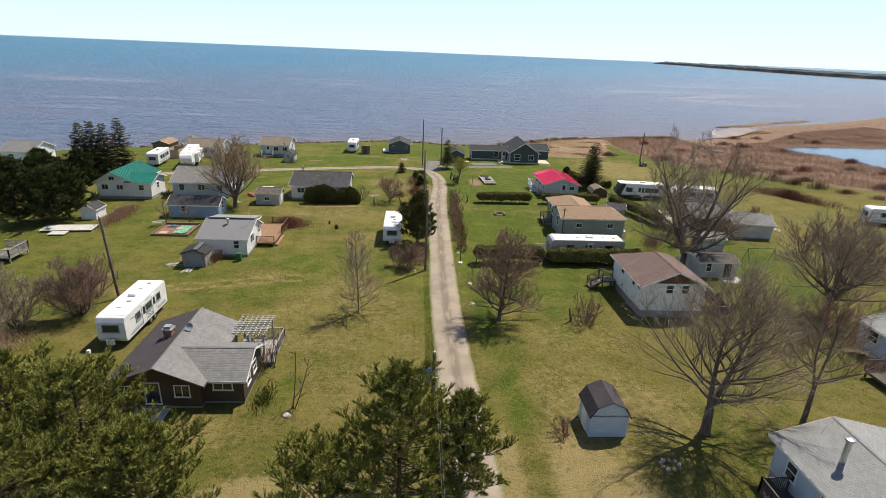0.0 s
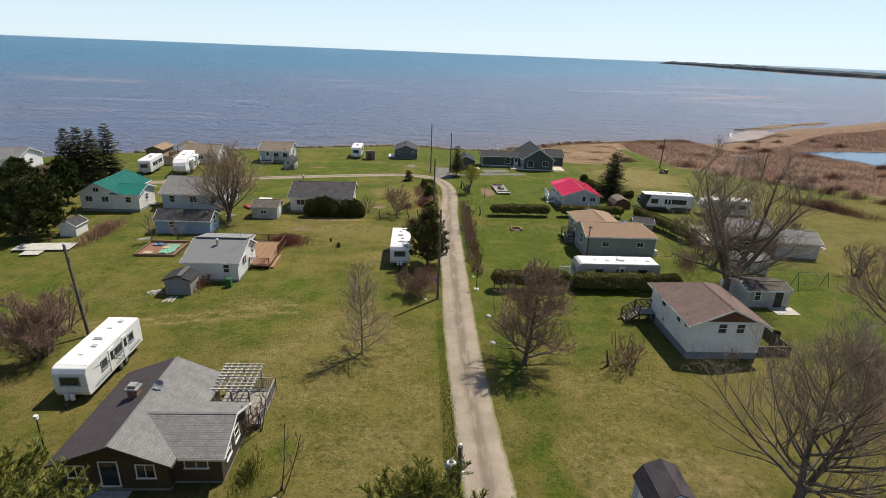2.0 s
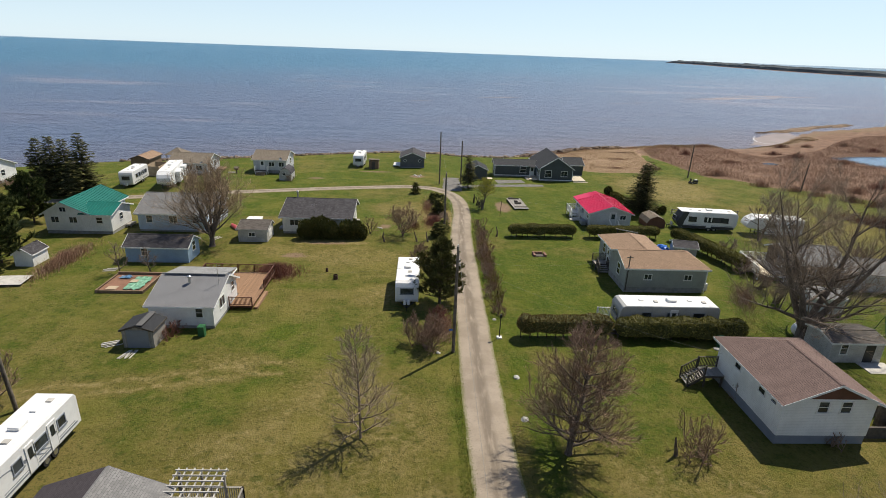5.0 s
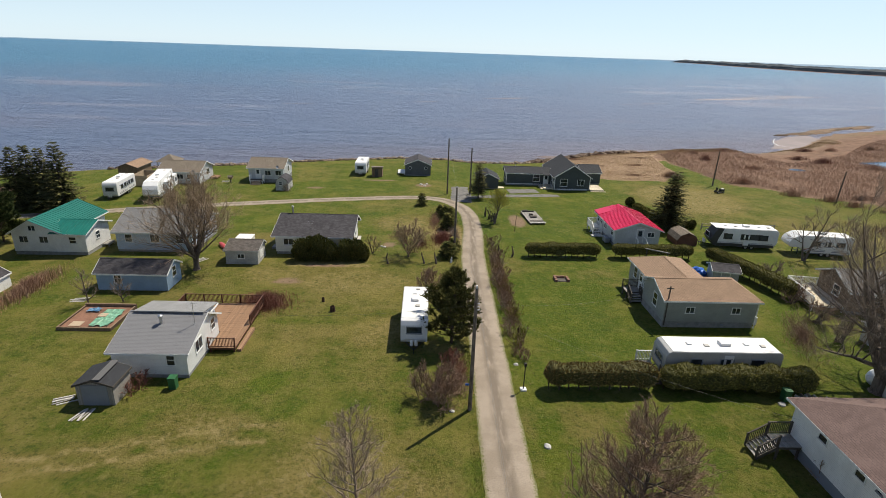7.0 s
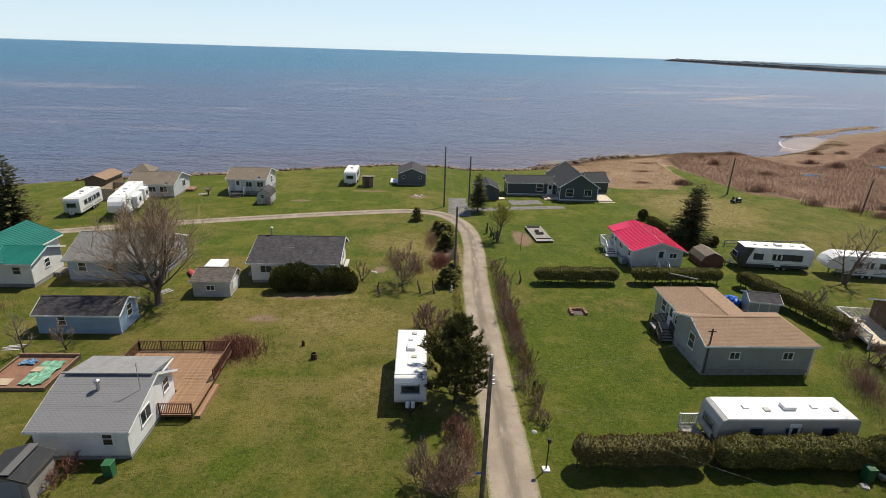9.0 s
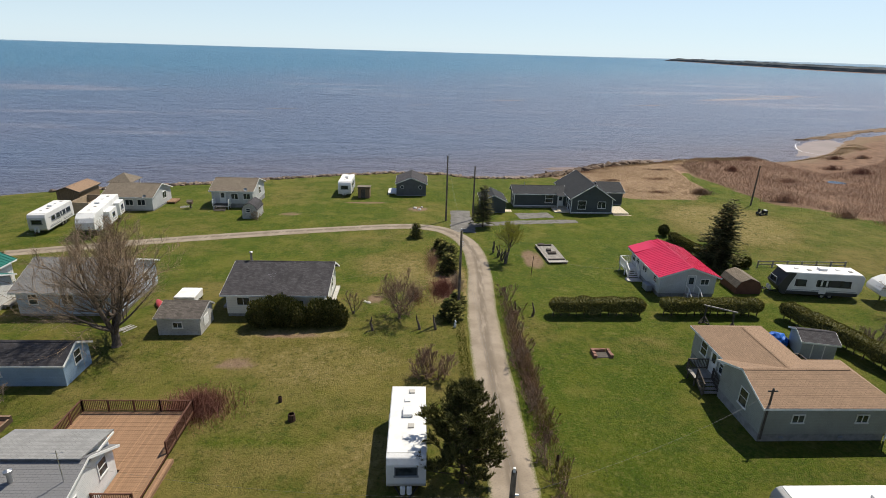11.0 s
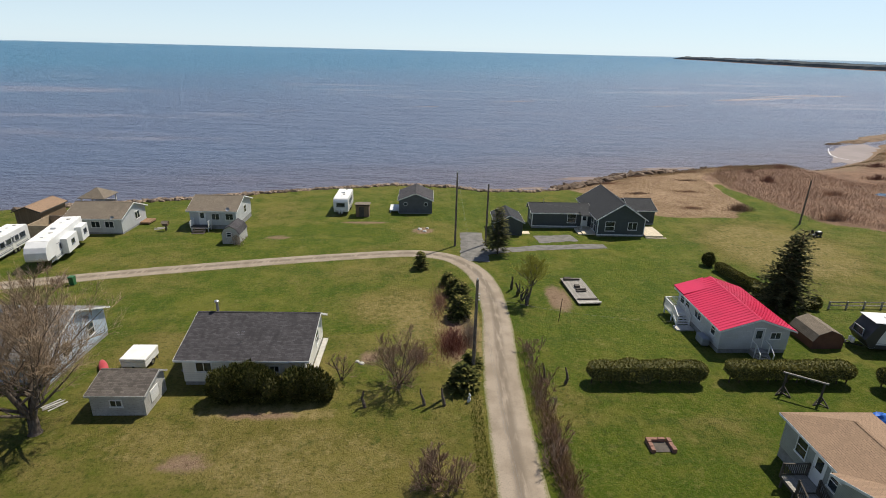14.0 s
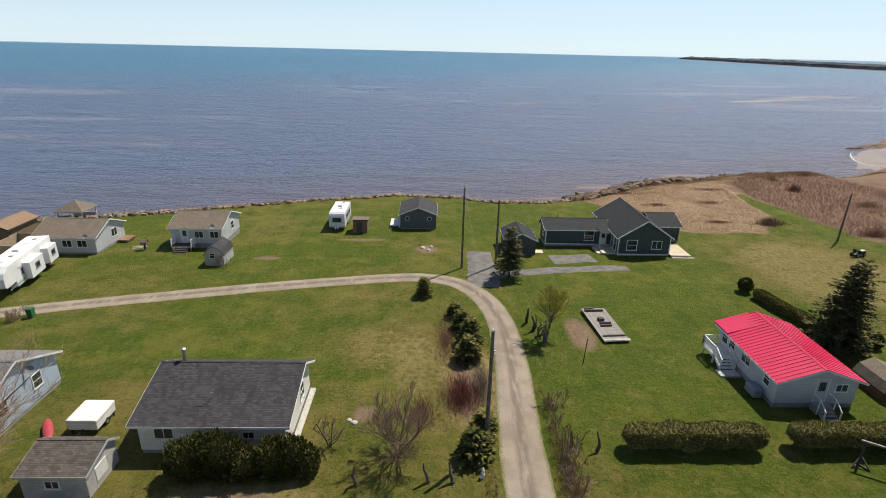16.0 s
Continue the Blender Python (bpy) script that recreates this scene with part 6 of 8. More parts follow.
    e = thing(name, x, y, label, "tree" if name == "tree" else "shrub")
    for wood in woods:
        part("trunk" if stems == 1 else "stem", wood, mat or BARK, e, "", True)
    part("crown", tw, twig_mat or TWIG, e)
    return e


def spruce(x, y, H, R, label, seed, mat=None, whorls=22, name="spruce_tree", tops=1, dens=1.0, leaf=0.34, clear=0.06):
    """A conifer: trunk, drooping whorled branches and flat sprays of needles."""
    rng = random.Random(seed)
    wood, lf = Geo(), Geo()
    for tp in range(tops):
        ox, oy = (0, 0) if tp == 0 else (rng.uniform(-0.9, 0.9), rng.uniform(-0.5, 0.5))
        Ht = H if tp == 0 else H * rng.uniform(0.88, 0.96)
        wood.tube((ox, oy, -0.3), (ox, oy, Ht * 0.97), 0.035 * Ht * 0.5, 0.015, 8)
        for w_ in range(whorls):
            t = (w_ + rng.random() * 0.6) / whorls
            z = Ht * (clear + (0.99 - clear) * t)
            rad = R * (1 - t) ** 0.7 * rng.uniform(0.8, 1.12) * (0.8 + 0.2 * smooth(0, 0.2, t)) + 0.12
            nb = max(4, int((9 - 4 * t) * dens))
            for b in range(nb):
                a = 6.283 * (b + rng.random() * 0.7) / nb + w_
                d = Vector((math.cos(a), math.sin(a), 0))
                L = rad * rng.uniform(0.6, 1.12)
                droop = -0.25 + 0.6 * t
                tip = Vector((ox, oy, z)) + d * L + Vector((0, 0, L * droop))
                wood.tube((ox, oy, z), tip, 0.02, 0.006, 3)
                n = max(2, int(L / 0.26))
                for k in range(n):
                    c = Vector((ox, oy, z)).lerp(tip, (k + 0.6 + 0.5 * rng.random()) / (n + 0.3))
                    for s in (-1, 0, 1, rng.choice((-1, 1))):
                        dd = (d + Vector((-d.y, d.x, 0)) * s * rng.uniform(0.5, 1.1) + Vector((0, 0, rng.uniform(-0.35, 0.45)))).normalized()
                        l_ = leaf * rng.uniform(0.7, 1.4)
                        sw = dd.cross((rng.uniform(-0.5, 0.5), rng.uniform(-0.5, 0.5), 1)).normalized() * (l_ * 0.26)
                        lf.poly([c - dd * 0.05, c + dd * l_ * 0.5 + sw, c + dd * l_, c + dd * l_ * 0.5 - sw])
    e = thing(name, x, y, label, "tree")
    part("trunk", wood, SPRUCE_BARK, e)
    part("crown", lf, mat or SPRUCE, e)
    return e


def pine(x, y, H, R, label, seed, branches=70, mat=None, squash=1.0, needles=10, blade=1.0):
    """A bushy pine: curved branches that carry upright shoots with radiating needles."""
    rng = random.Random(seed)
    wood, lf = Geo(), Geo()
    wood.tube((0, 0, -0.3), (0.1, 0.05, H * 0.55), 0.16, 0.10, 8)
    wood.tube((0.1, 0.05, H * 0.55), (0, 0, H * 0.98), 0.10, 0.02, 7)
    for b in range(branches):
        t = (b + rng.random()) / branches
        z = H * (0.07 + 0.89 * t)
        a = b * 2.399 + rng.uniform(-0.4, 0.4)
        prof = 0.85 + 0.4 * t if t < 0.35 else (1 - t) ** 0.7 * 1.34
        L = R * max(0.14, prof) * rng.uniform(0.45, 1.3)
        d = Vector((math.cos(a), math.sin(a) * squash, 0))
        p = Vector((0, 0, z))
        pts = [p]
        up = 0.18 + 0.5 * t
        for k in range(5):
            up += 0.07
            p = p + (d + Vector((rng.uniform(-0.12, 0.12), rng.uniform(-0.12, 0.12), up))).normalized() * (L / 5)
            pts.append(p)
        for k in range(5):
            wood.tube(pts[k], pts[k + 1], 0.05 * (1 - k / 6) * (1.2 - t), 0.05 * (1 - (k + 1) / 6) * (1.2 - t), 4)
        shoots = int(8 + 15 * L / max(R, 0.1))
        for s in range(shoots):
            q = 1.3 + 3.7 * math.sqrt(rng.random())
            k = min(int(q), 4)
            base = pts[k].lerp(pts[k + 1], q - k)
            sd_ = (d * 0.4 + Vector((rng.uniform(-0.8, 0.8), rng.uniform(-0.8, 0.8), rng.uniform(0.3, 1.3)))).normalized()
            sl = rng.uniform(0.25, 0.55) * (0.6 + 0.5 * L / R)
            tip = base + sd_ * sl
            wood.tube(base, tip, 0.012, 0.006, 3)
            for n in range(3):
                c = base.lerp(tip, 0.45 + 0.3 * n)
                for m in range(needles):
                    nd = (sd_ * rng.uniform(0.5, 1.1) + Vector((rng.uniform(-1, 1), rng.uniform(-1, 1), rng.uniform(-0.5, 0.9))) * 0.65).normalized()
                    ln = rng.uniform(0.16, 0.32) * blade ** 0.5
                    sw = nd.cross((rng.uniform(-1, 1), rng.uniform(-1, 1), 0.6)).normalized() * 0.021 * blade
                    lf.poly([c - sw, c + sw, c + nd * ln])
    e = thing("pine_tree", x, y, label, "tree")
    part("trunk", wood, SPRUCE_BARK, e)
    part("crown", lf, mat or PINE, e)
    return e


def blob_leaves(lf, c, rx, ry, rz, n, rng, size=0.16, up=0.25, flat=0.0):
    """Leaf sprays over and in an uneven rounded volume."""
    for k in range(n):
        v = Vector((rng.gauss(0, 1), rng.gauss(0, 1), rng.gauss(0, 1))).normalized()
        q = v * rng.uniform(0.78, 1.06)
        bump = 1 + 0.22 * noise.noise((c[0] + v.x * 1.7, c[1] + v.y * 1.7, c[2] + v.z * 1.7))
        p = Vector((c[0] + q.x * rx * bump, c[1] + q.y * ry * bump, c[2] + q.z * rz * bump))
        d = (v + Vector((rng.uniform(-0.7, 0.7), rng.uniform(-0.7, 0.7), rng.uniform(-0.4, 0.9) + up))).normalized()
        l_ = size * rng.uniform(0.6, 1.5)
        s = d.cross((rng.uniform(-1, 1), rng.uniform(-1, 1), 0.5)).normalized() * l_ * 0.32
        lf.poly([p - s, p + s, p + d * l_])


def hedge(x0, y0, x1, y1, w_, z0, z1, label, seed, stems=True, dens=1.5, mat=None, wave=0.22):
    """A clipped hedge on bare stems: uneven foliage mass with rounded ends and top."""
    rng = random.Random(seed)
    A, B = Vector((x0, y0, 0)), Vector((x1, y1, 0))
    L = (B - A).length
    d = (B - A) / L
    s = Vector((-d.y, d.x, 0))
    e = thing("hedge", x0, y0, label, "hedge")
    org = e.matrix_world.translation
    lf, core = Geo(), Geo()
    hz, mz = (z1 - z0) / 2, (z0 + z1) / 2
    M, N = max(6, int(L / 0.35)), 12
    ring = []
    for i in range(M + 1):
        u = i / M * L
        endk = math.sqrt(max(0.02, 1 - max(0, 1 - min(u, L - u) / 0.8) ** 2))
        row = []
        for k in range(N):
            w = 6.2832 * k / N
            cx, cz = math.cos(w), math.sin(w)
            cx, cz = math.copysign(abs(cx) ** 0.55, cx), math.copysign(abs(cz) ** 0.45, cz)
            q = A + d * u
            f = (1 + wave * 1.6 * noise.noise((q.x * 0.7 + cx, q.y * 0.7 + seed, cz * 1.3)) + wave * 0.9 * noise.noise((q.x * 1.9, q.y * 1.9 + seed, cz * 2.0 + cx)) - 0.05) * endk
            gz = ground_z(q.x, q.y) - org.z
            row.append((q - Vector((org.x, org.y, 0))) + s * (cx * w_ / 2 * f) + Vector((0, 0, gz + mz + cz * hz * f)))
        ring.append(row)
    for i in range(M):
        for k in range(N):
            core.poly([ring[i][k], ring[i][(k + 1) % N], ring[i + 1][(k + 1) % N], ring[i + 1][k]])
            a, b = ring[i][k], ring[i + 1][(k + 1) % N]
            mid = (ring[i][k] + ring[i][(k + 1) % N] + ring[i + 1][(k + 1) % N] + ring[i + 1][k]) / 4
            cen = sum(ring[i], Vector()) / N
            nrm = (mid - cen).normalized()
            for _ in range(int(30 * dens + rng.random())):
                p = ring[i][k].lerp(ring[i + 1][k], rng.random()).lerp(ring[i][(k + 1) % N].lerp(ring[i + 1][(k + 1) % N], rng.random()), rng.random()) + nrm * rng.uniform(-0.08, 0.05)
                dd = (nrm * 0.7 + Vector((rng.uniform(-0.8, 0.8), rng.uniform(-0.8, 0.8), rng.uniform(-0.2, 0.9)))).normalized()
                l_ = rng.uniform(0.07, 0.22)
                sw = dd.cross((rng.uniform(-1, 1), rng.uniform(-1, 1), 0.4)).normalized() * l_ * 0.24
                lf.poly([p - sw, p + sw, p + dd * l_])
    core.poly(ring[0]), core.poly(ring[-1][::-1])
    part("hedge_core", core, CEDAR_SHADED, e)
    part("foliage", lf, mat or CEDAR, e)
    if stems:
        n = max(2, int(L / 0.9))
        for k in range(n + 1):
            q = A + d * (0.5 + (L - 1.0) * k / n) + s * rng.uniform(-0.15, 0.15)
            gz = ground_z(q.x, q.y) - org.z
            g = Geo()
            g.tube((q.x - org.x, q.y - org.y, gz - 0.15), (q.x - org.x + rng.uniform(-0.1, 0.1), q.y - org.y, gz + z0 + 0.45), 0.06, 0.045, 6)
            part("stem", g, SPRUCE_BARK, e)
    return e


def evergreen_bush(x, y, label, seed, lumps, name="evergreen_shrub", mat=None, dens=260):
    """Rounded evergreen made of several leafy lumps (dx, dy, z, rx, ry, rz)."""
    rng = random.Random(seed)
    lf, core, wood = Geo(), Geo(), Geo()
    bm = bmesh.new()
    for dx, dy, z, rx, ry, rz in lumps:
        blob_leaves(lf, (dx, dy, z), rx, ry, rz, int(2.6 * dens * (rx * ry + ry * rz + rx * rz)), rng, 0.19, 0.7)
        bmesh.ops.create_icosphere(bm, subdivisions=2, radius=1.0, matrix=Matrix.Translation((dx, dy, z)) @ Matrix.Diagonal((rx * 0.8, ry * 0.8, rz * 0.8, 1)))
        wood.tube((dx * 0.6, dy * 0.6, -0.2), (dx, dy, z), 0.06, 0.03, 5)
    e = thing(name, x, y, label, "shrub")
    part("branches", wood, SPRUCE_BARK, e)
    part("inner_foliage", bm, CEDAR_SHADED, e)
    part("foliage", lf, mat or JUNIPER, e)
    return e


def stem_patch(name, x, y, rx, ry, h, n, label, seed, mat=None, lean=0.25, width=0.02, category="shrub", kind="", rot=0.0):
    """A patch of many dry upright stems and side shoots."""
    rng = random.Random(seed)
    g = Geo()
    zc = ground_z(x, y)
    for k in range(n):
        a, r_ = rng.uniform(0, 6.283), min(1.25, abs(rng.gauss(0, 0.52)))
        px_, py_ = rx * r_ * math.cos(a), ry * r_ * math.sin(a)
        if rot:
            px_, py_ = px_ * math.cos(rot) - py_ * math.sin(rot), px_ * math.sin(rot) + py_ * math.cos(rot)
        z = ground_z(x + px_, y + py_) - zc
        hh = h * max(0.3, 1 - 0.55 * r_ * r_) * rng.uniform(0.55, 1.15)
        d = Vector((rng.gauss(0, lean) + 0.3 * lean * px_ / rx, rng.gauss(0, lean) + 0.3 * lean * py_ / ry, 1)).normalized()
        p = Vector((px_, py_, z - 0.05))
        tip = p + d * hh
        a2 = rng.uniform(0, 3.14)
        s = Vector((math.cos(a2), math.sin(a2), 0)) * width
        g.poly([p - s, p + s, tip])
        for q in range(2):
            b = p.lerp(tip, rng.uniform(0.35, 0.9))
            t = b + (d + Vector((rng.uniform(-0.9, 0.9), rng.uniform(-0.9, 0.9), 0.2))).normalized() * hh * rng.uniform(0.15, 0.3)
            g.poly([b - s * 0.6, b + s * 0.6, t])
    e = thing(name, x, y, label, category, kind=kind)
    part("brush", g, mat or DRY_STEM, e)
    return e


def plants():
    # large leafless trees
    bare_tree(21.4, 30.9, 12.2, "tall leafless maple with spreading limbs on the lawn", 11, 0.36, 0.56, 40, 9, 7, 4, 0.20, None, TWIG_GREY, 1, "tree", 0.0115, 0.16, (0.03, 0.0), 2, (18, 62))
    bare_tree(29.6, 32.1, 10.5, "leafless tree with a slender forked trunk", 12, 0.2, 0.42, 22, 9, 7, 4, 0.30, None, TWIG, 1, "tree", 0.012, 0.2, (0.06, 0.0), 2, (15, 60))
    bare_tree(35.8, 64.4, 16.5, "huge old leafless tree with heavy limbs", 13, 0.58, 0.47, 42, 9, 7, 4, 0.10, None, TWIG_GREY, 1, "tree", 0.014, 0.62, (0.02, 0.0), 5, (10, 58))
    bare_tree(44.8, 50.2, 11.0, "broad leafless tree with dense twigs", 14, 0.4, 0.58, 40, 10, 7, 4, 0.14, None, TWIG_GREY, 1, "tree", 0.016, 0.5, None, 4, (15, 60))
    bare_tree(51, 44, 9, "leafless tree beside the white house", 21, 0.25, 0.55, 14, 7, 5, 3, 0.15, None, TWIG_GREY, 1, "tree", 0.014)
    bare_tree(8.95, 48.4, 9.2, "leafless roadside tree casting a branching shadow", 15, 0.24, 0.42, 36, 10, 7, 5, 0.10, None, TWIG, 1, "tree", 0.015, 0.0, (0.08, 0.03), 1, (8, 40))
    bare_tree(-5.3, 50.0, 9.0, "slender pale leafless sapling on the lawn", 16, 0.10, 0.31, 34, 8, 5, 3, 0.07, TWIG_GREY, TWIG_GREY, 1, "tree", 0.010, 0.0, (0.02, 0.0), 1, (12, 55))
    bare_tree(-29.8, 89.3, 10.6, "old leafless maple with a wide crown", 17, 0.40, 0.60, 42, 9, 7, 5, 0.15, None, TWIG_TAN, 1, "tree", 0.014, 0.5, (0.03, 0.0), 5, (30, 70))
    bare_tree(-4.1, 94.9, 4.6, "low leafless apple tree", 18, 0.13, 0.62, 24, 9, 7, 4, 0.14, None, None, 1, "tree", 0.010, 0.75, None, 4, (15, 60))
    bare_tree(-9.0, 96.1, 3.6, "young leafless fruit tree", 19, 0.07, 0.4, 12, 5, 4, 2, 0.12, None, None, 2, "tree", 0.01)
    bare_tree(50.4, 95.6, 8.0, "leafless tree between the trailers", 20, 0.2, 0.5, 14, 6, 5, 2, 0.2, None, TWIG_GREY, 2, "tree", 0.014)
    bare_tree(18.1, 48.1, 3.4, "rounded leafless bush with many thin stems", 22, 0.035, 0.36, 60, 5, 4, 2, 0.05, TWIG, TWIG, 12, "shrub", 0.009)
    bare_tree(-0.9, 62.4, 3.3, "dense leafless purple-brown roadside bush", 23, 0.05, 0.55, 60, 8, 7, 4, 0.05, TWIG, TWIG, 10, "shrub", 0.010)
    bare_tree(-1.0, 84.0, 3.0, "dense leafless bush beside the lane", 37, 0.06, 0.5, 46, 7, 6, 3, 0.05, TWIG, TWIG, 10, "shrub", 0.013)
    bare_tree(-32.2, 49.2, 6.4, "wide leafless thicket of grey-brown twigs", 24, 0.13, 0.50, 48, 9, 7, 5, 0.06, None, TWIG, 7, "shrub", 0.014)
    bare_tree(-36.5, 46.5, 6.4, "leafless thicket beside the trailer", 25, 0.14, 0.55, 34, 8, 6, 4, 0.06, None, TWIG_GREY, 6, "shrub", 0.016)
    bare_tree(-35.5, 39.5, 6.0, "tangled thicket of leafless brush", 26, 0.14, 0.6, 34, 8, 6, 4, 0.05, None, TWIG_GREY, 6, "shrub", 0.016)
    bare_tree(-33.0, 53.5, 5.2, "reddish leafless thicket near the pole", 38, 0.1, 0.55, 26, 7, 5, 2, 0.06, None, TWIG, 5, "shrub", 0.013)
    bare_tree(-11.8, 39.3, 3.8, "leafless climbing shrub against the house", 27, 0.06, 0.35, 24, 5, 4, 2, 0.1, None, TWIG, 5, "shrub", 0.01)
    bare_tree(-8.6, 33.9, 5.2, "thin leafless sapling on the lawn", 28, 0.05, 0.22, 12, 4, 3, 2, 0.2, None, TWIG, 2, "tree", 0.008)
    bare_tree(-36.8, 79.1, 4.0, "small leafless fruit tree beside the blue shed", 29, 0.09, 0.5, 12, 5, 4, 2, 0.2, None, TWIG_GREY, 1, "tree", 0.011)
    bare_tree(-33.7, 79.9, 3.2, "small leafless fruit tree on the lawn", 30, 0.08, 0.5, 12, 5, 4, 2, 0.15, None, TWIG_GREY, 1, "tree", 0.011)
    bare_tree(9.2, 110.7, 5.6, "small leaning tree just coming into yellow bud", 31, 0.15, 0.42, 22, 9, 8, 4, 0.42, BARK, BUD, 1, "tree", 0.013, 0.4, (0.28, 0.35), 3, (20, 70))
    bare_tree(-24.2, 64.0, 1.7, "reddish leafless shrub against the cottage", 32, 0.03, 0.55, 40, 5, 4, 1, 0.05, TWIG_RED, TWIG_RED, 9, "shrub", 0.009)
    bare_tree(27.9, 50.0 - 0.9, 1.6, "leafless shrub against the white wall", 33, 0.03, 0.45, 20, 4, 3, 1, 0.05, TWIG, TWIG, 6, "shrub", 0.008)
    bare_tree(11.3, 30.6, 1.8, "leafless round bush beside the blue shed", 34, 0.03, 0.5, 30, 5, 4, 1, 0.05, TWIG_RED, TWIG, 8, "shrub", 0.009)
    bare_tree(24.6, 54.6, 2.2, "leafless shrub along the house wall", 35, 0.03, 0.45, 24, 5, 4, 1, 0.05, TWIG, TWIG_GREY, 7, "shrub", 0.008)
    bare_tree(-28.9, 130.0, 1.9, "grey leafless bush before the small shed", 36, 0.03, 0.5, 24, 5, 4, 1, 0.05, TWIG_GREY, TWIG_GREY, 7, "shrub", 0.011)
    bare_tree(-44.4, 115.2, 1.6, "leafless bush beside the lane", 39, 0.03, 0.6, 24, 5, 4, 1, 0.05, TWIG, TWIG, 7, "shrub", 0.011)
    bare_tree(0.5, 67.4, 2.2, "leafless red-brown bush under the pine", 137, 0.04, 0.5, 36, 6, 6, 3, 0.05, TWIG, TWIG_RED, 8, "shrub", 0.010)
    rng = random.Random(3)
    for x, y, h in ((47.5, 76.0, 4), (39, 77, 3.2), (38.5, 73.0, 3.4), (41.5, 88.5, 2.8), (39.8, 82, 2.8), (56, 70, 5), (60, 62, 6), (62, 52, 7), (70, 58, 6), (58, 86, 3), (52, 57, 6)):
        bare_tree(x, y, h, "leafless brush along the property edge", int(x * 7 + y), 0.06 + h * 0.012, 0.55, 20, 6, 5, 2, 0.06, None, rng.choice((TWIG, TWIG_GREY)), 5, "shrub", 0.014)
    # conifers
    spruce(8.0, 127.1, 6.9, 2.3, "dark spruce beside the gravel turn", 1, whorls=21, dens=1.15, leaf=0.34, clear=0.16)
    spruce(37.5, 109.4, 9.5, 3.1, "dark twin-topped spruce behind the red-roofed cottage", 2, whorls=26, tops=2, dens=1.1, leaf=0.36, clear=0.10)
    for i, (x, y, H, R) in enumerate(((-68.5, 115, 10.2, 3.2), (-65.8, 114.5, 10.6, 3.0), (-63.0, 113.6, 10.4, 3.0), (-58.0, 110.0, 12.0, 3.6))):
        spruce(x, y, H, R, "dark spruce in a clump near the shore", 40 + i, whorls=26, dens=1.2, leaf=0.46)
    for i, (x, y, H, R) in enumerate(((-53.0, 79.0, 8.0, 4.2), (-58.0, 79.0, 9.5, 3.8), (-52.5, 82.0, 8.2, 4.0), (-57.5, 86.5, 8.8, 4.4), (-62, 92, 8.5, 3.6), (-59.5, 98.5, 7.5, 3.0), (-64, 84, 9.5, 4), (-60.5, 72.0, 9.0, 4.6), (-66, 76, 9.5, 4))):
        pine(x, y, H, R, "broad dark evergreen in a dense stand", 50 + i, 92, EVERGREEN, 1.0, 4, 3.2)
    pine(-58.5, 68.0, 6.5, 3.4, "light green pine at the edge of the stand", 60, 60)
    pine(0.75, 71.9, 7.4, 2.7, "dark roadside pine beside the trailer", 61, 120, PINE_DARK, 1.0, 7, 1.5)
    pine(-0.5, 24.6, 9.6, 4.0, "bushy green pine beside the lane", 62, 150)
    pine(3.2, 25.2, 7.4, 2.6, "bushy green pine at the lane edge", 63, 90)
    pine(-4.6, 22.4, 6.0, 3.4, "low spreading green pine", 64, 80)
    for i, (x, y, H, R) in enumerate(((-18.5, 26.0, 8.6, 4.4), (-23.5, 27.5, 8.2, 4.4), (-14.2, 23.0, 6.8, 3.8), (-28.0, 25.0, 8.2, 4.4), (-19.5, 21.0, 8.0, 4.4), (-25, 20.5, 8.4, 4.6))):
        pine(x, y, H, R, "bushy green pine in a dense group", 70 + i, 130)
    evergreen_bush(-16.0, 93.2, "wide dark juniper against the bungalow", 80, [(-1.7, 0, 1.2, 1.4, 1.0, 1.5), (-0.6, 0.2, 1.6, 1.0, 0.9, 1.5), (0.5, 0.1, 1.5, 1.3, 1.1, 1.7), (1.7, -0.1, 1.2, 1.1, 1.0, 1.3)])
    evergreen_bush(-11.4, 93.4, "dark juniper against the bungalow", 81, [(-0.7, 0, 1.2, 1.1, 1.0, 1.5), (0.5, 0.1, 1.4, 0.9, 0.9, 1.4), (1.3, 0.1, 0.9, 0.9, 0.9, 1.1)])
    spruce(-2.6, 121.4, 2.3, 1.2, "small round evergreen beside the lane bend", 82, JUNIPER, 12, "evergreen_shrub")
    for i, (x, y, r_, h) in enumerate(((0.7, 116.2, 1.0, 1.5), (1.2, 113.2, 1.2, 2.2), (1.9, 110.4, 1.4, 2.8), (1.5, 107.4, 1.4, 2.6), (1.2, 94.9, 1.5, 2.2), (2.0, 97.2, 1.0, 2.0))):
        spruce(x, y, h, r_, "dark shaggy evergreen shrub on the lane verge", 90 + i, JUNIPER, 13, "evergreen_shrub", 1, 1.3, 0.36)
    # hedges
    hedge(7.9, 64.5, 17.2, 64.5, 1.7, 0.75, 2.3, "loose cedar hedge thinning to bare stems", 1, dens=1.3, mat=CEDAR_THIN)
    hedge(17.4, 64.6, 30.2, 64.3, 1.8, 0.45, 2.1, "long clipped cedar hedge before the silver trailer", 2)
    hedge(11.6, 95.6, 21.9, 95.6, 1.7, 0.6, 1.85, "clipped cedar hedge on bare stems", 3)
    hedge(23.5, 95.7, 34.6, 95.5, 1.7, 0.7, 1.85, "clipped cedar hedge raised on bare stems", 4)
    hedge(36.6, 95.4, 40.2, 82.0, 1.7, 0.7, 2.0, "clipped cedar hedge on bare stems beside the sheds", 5)
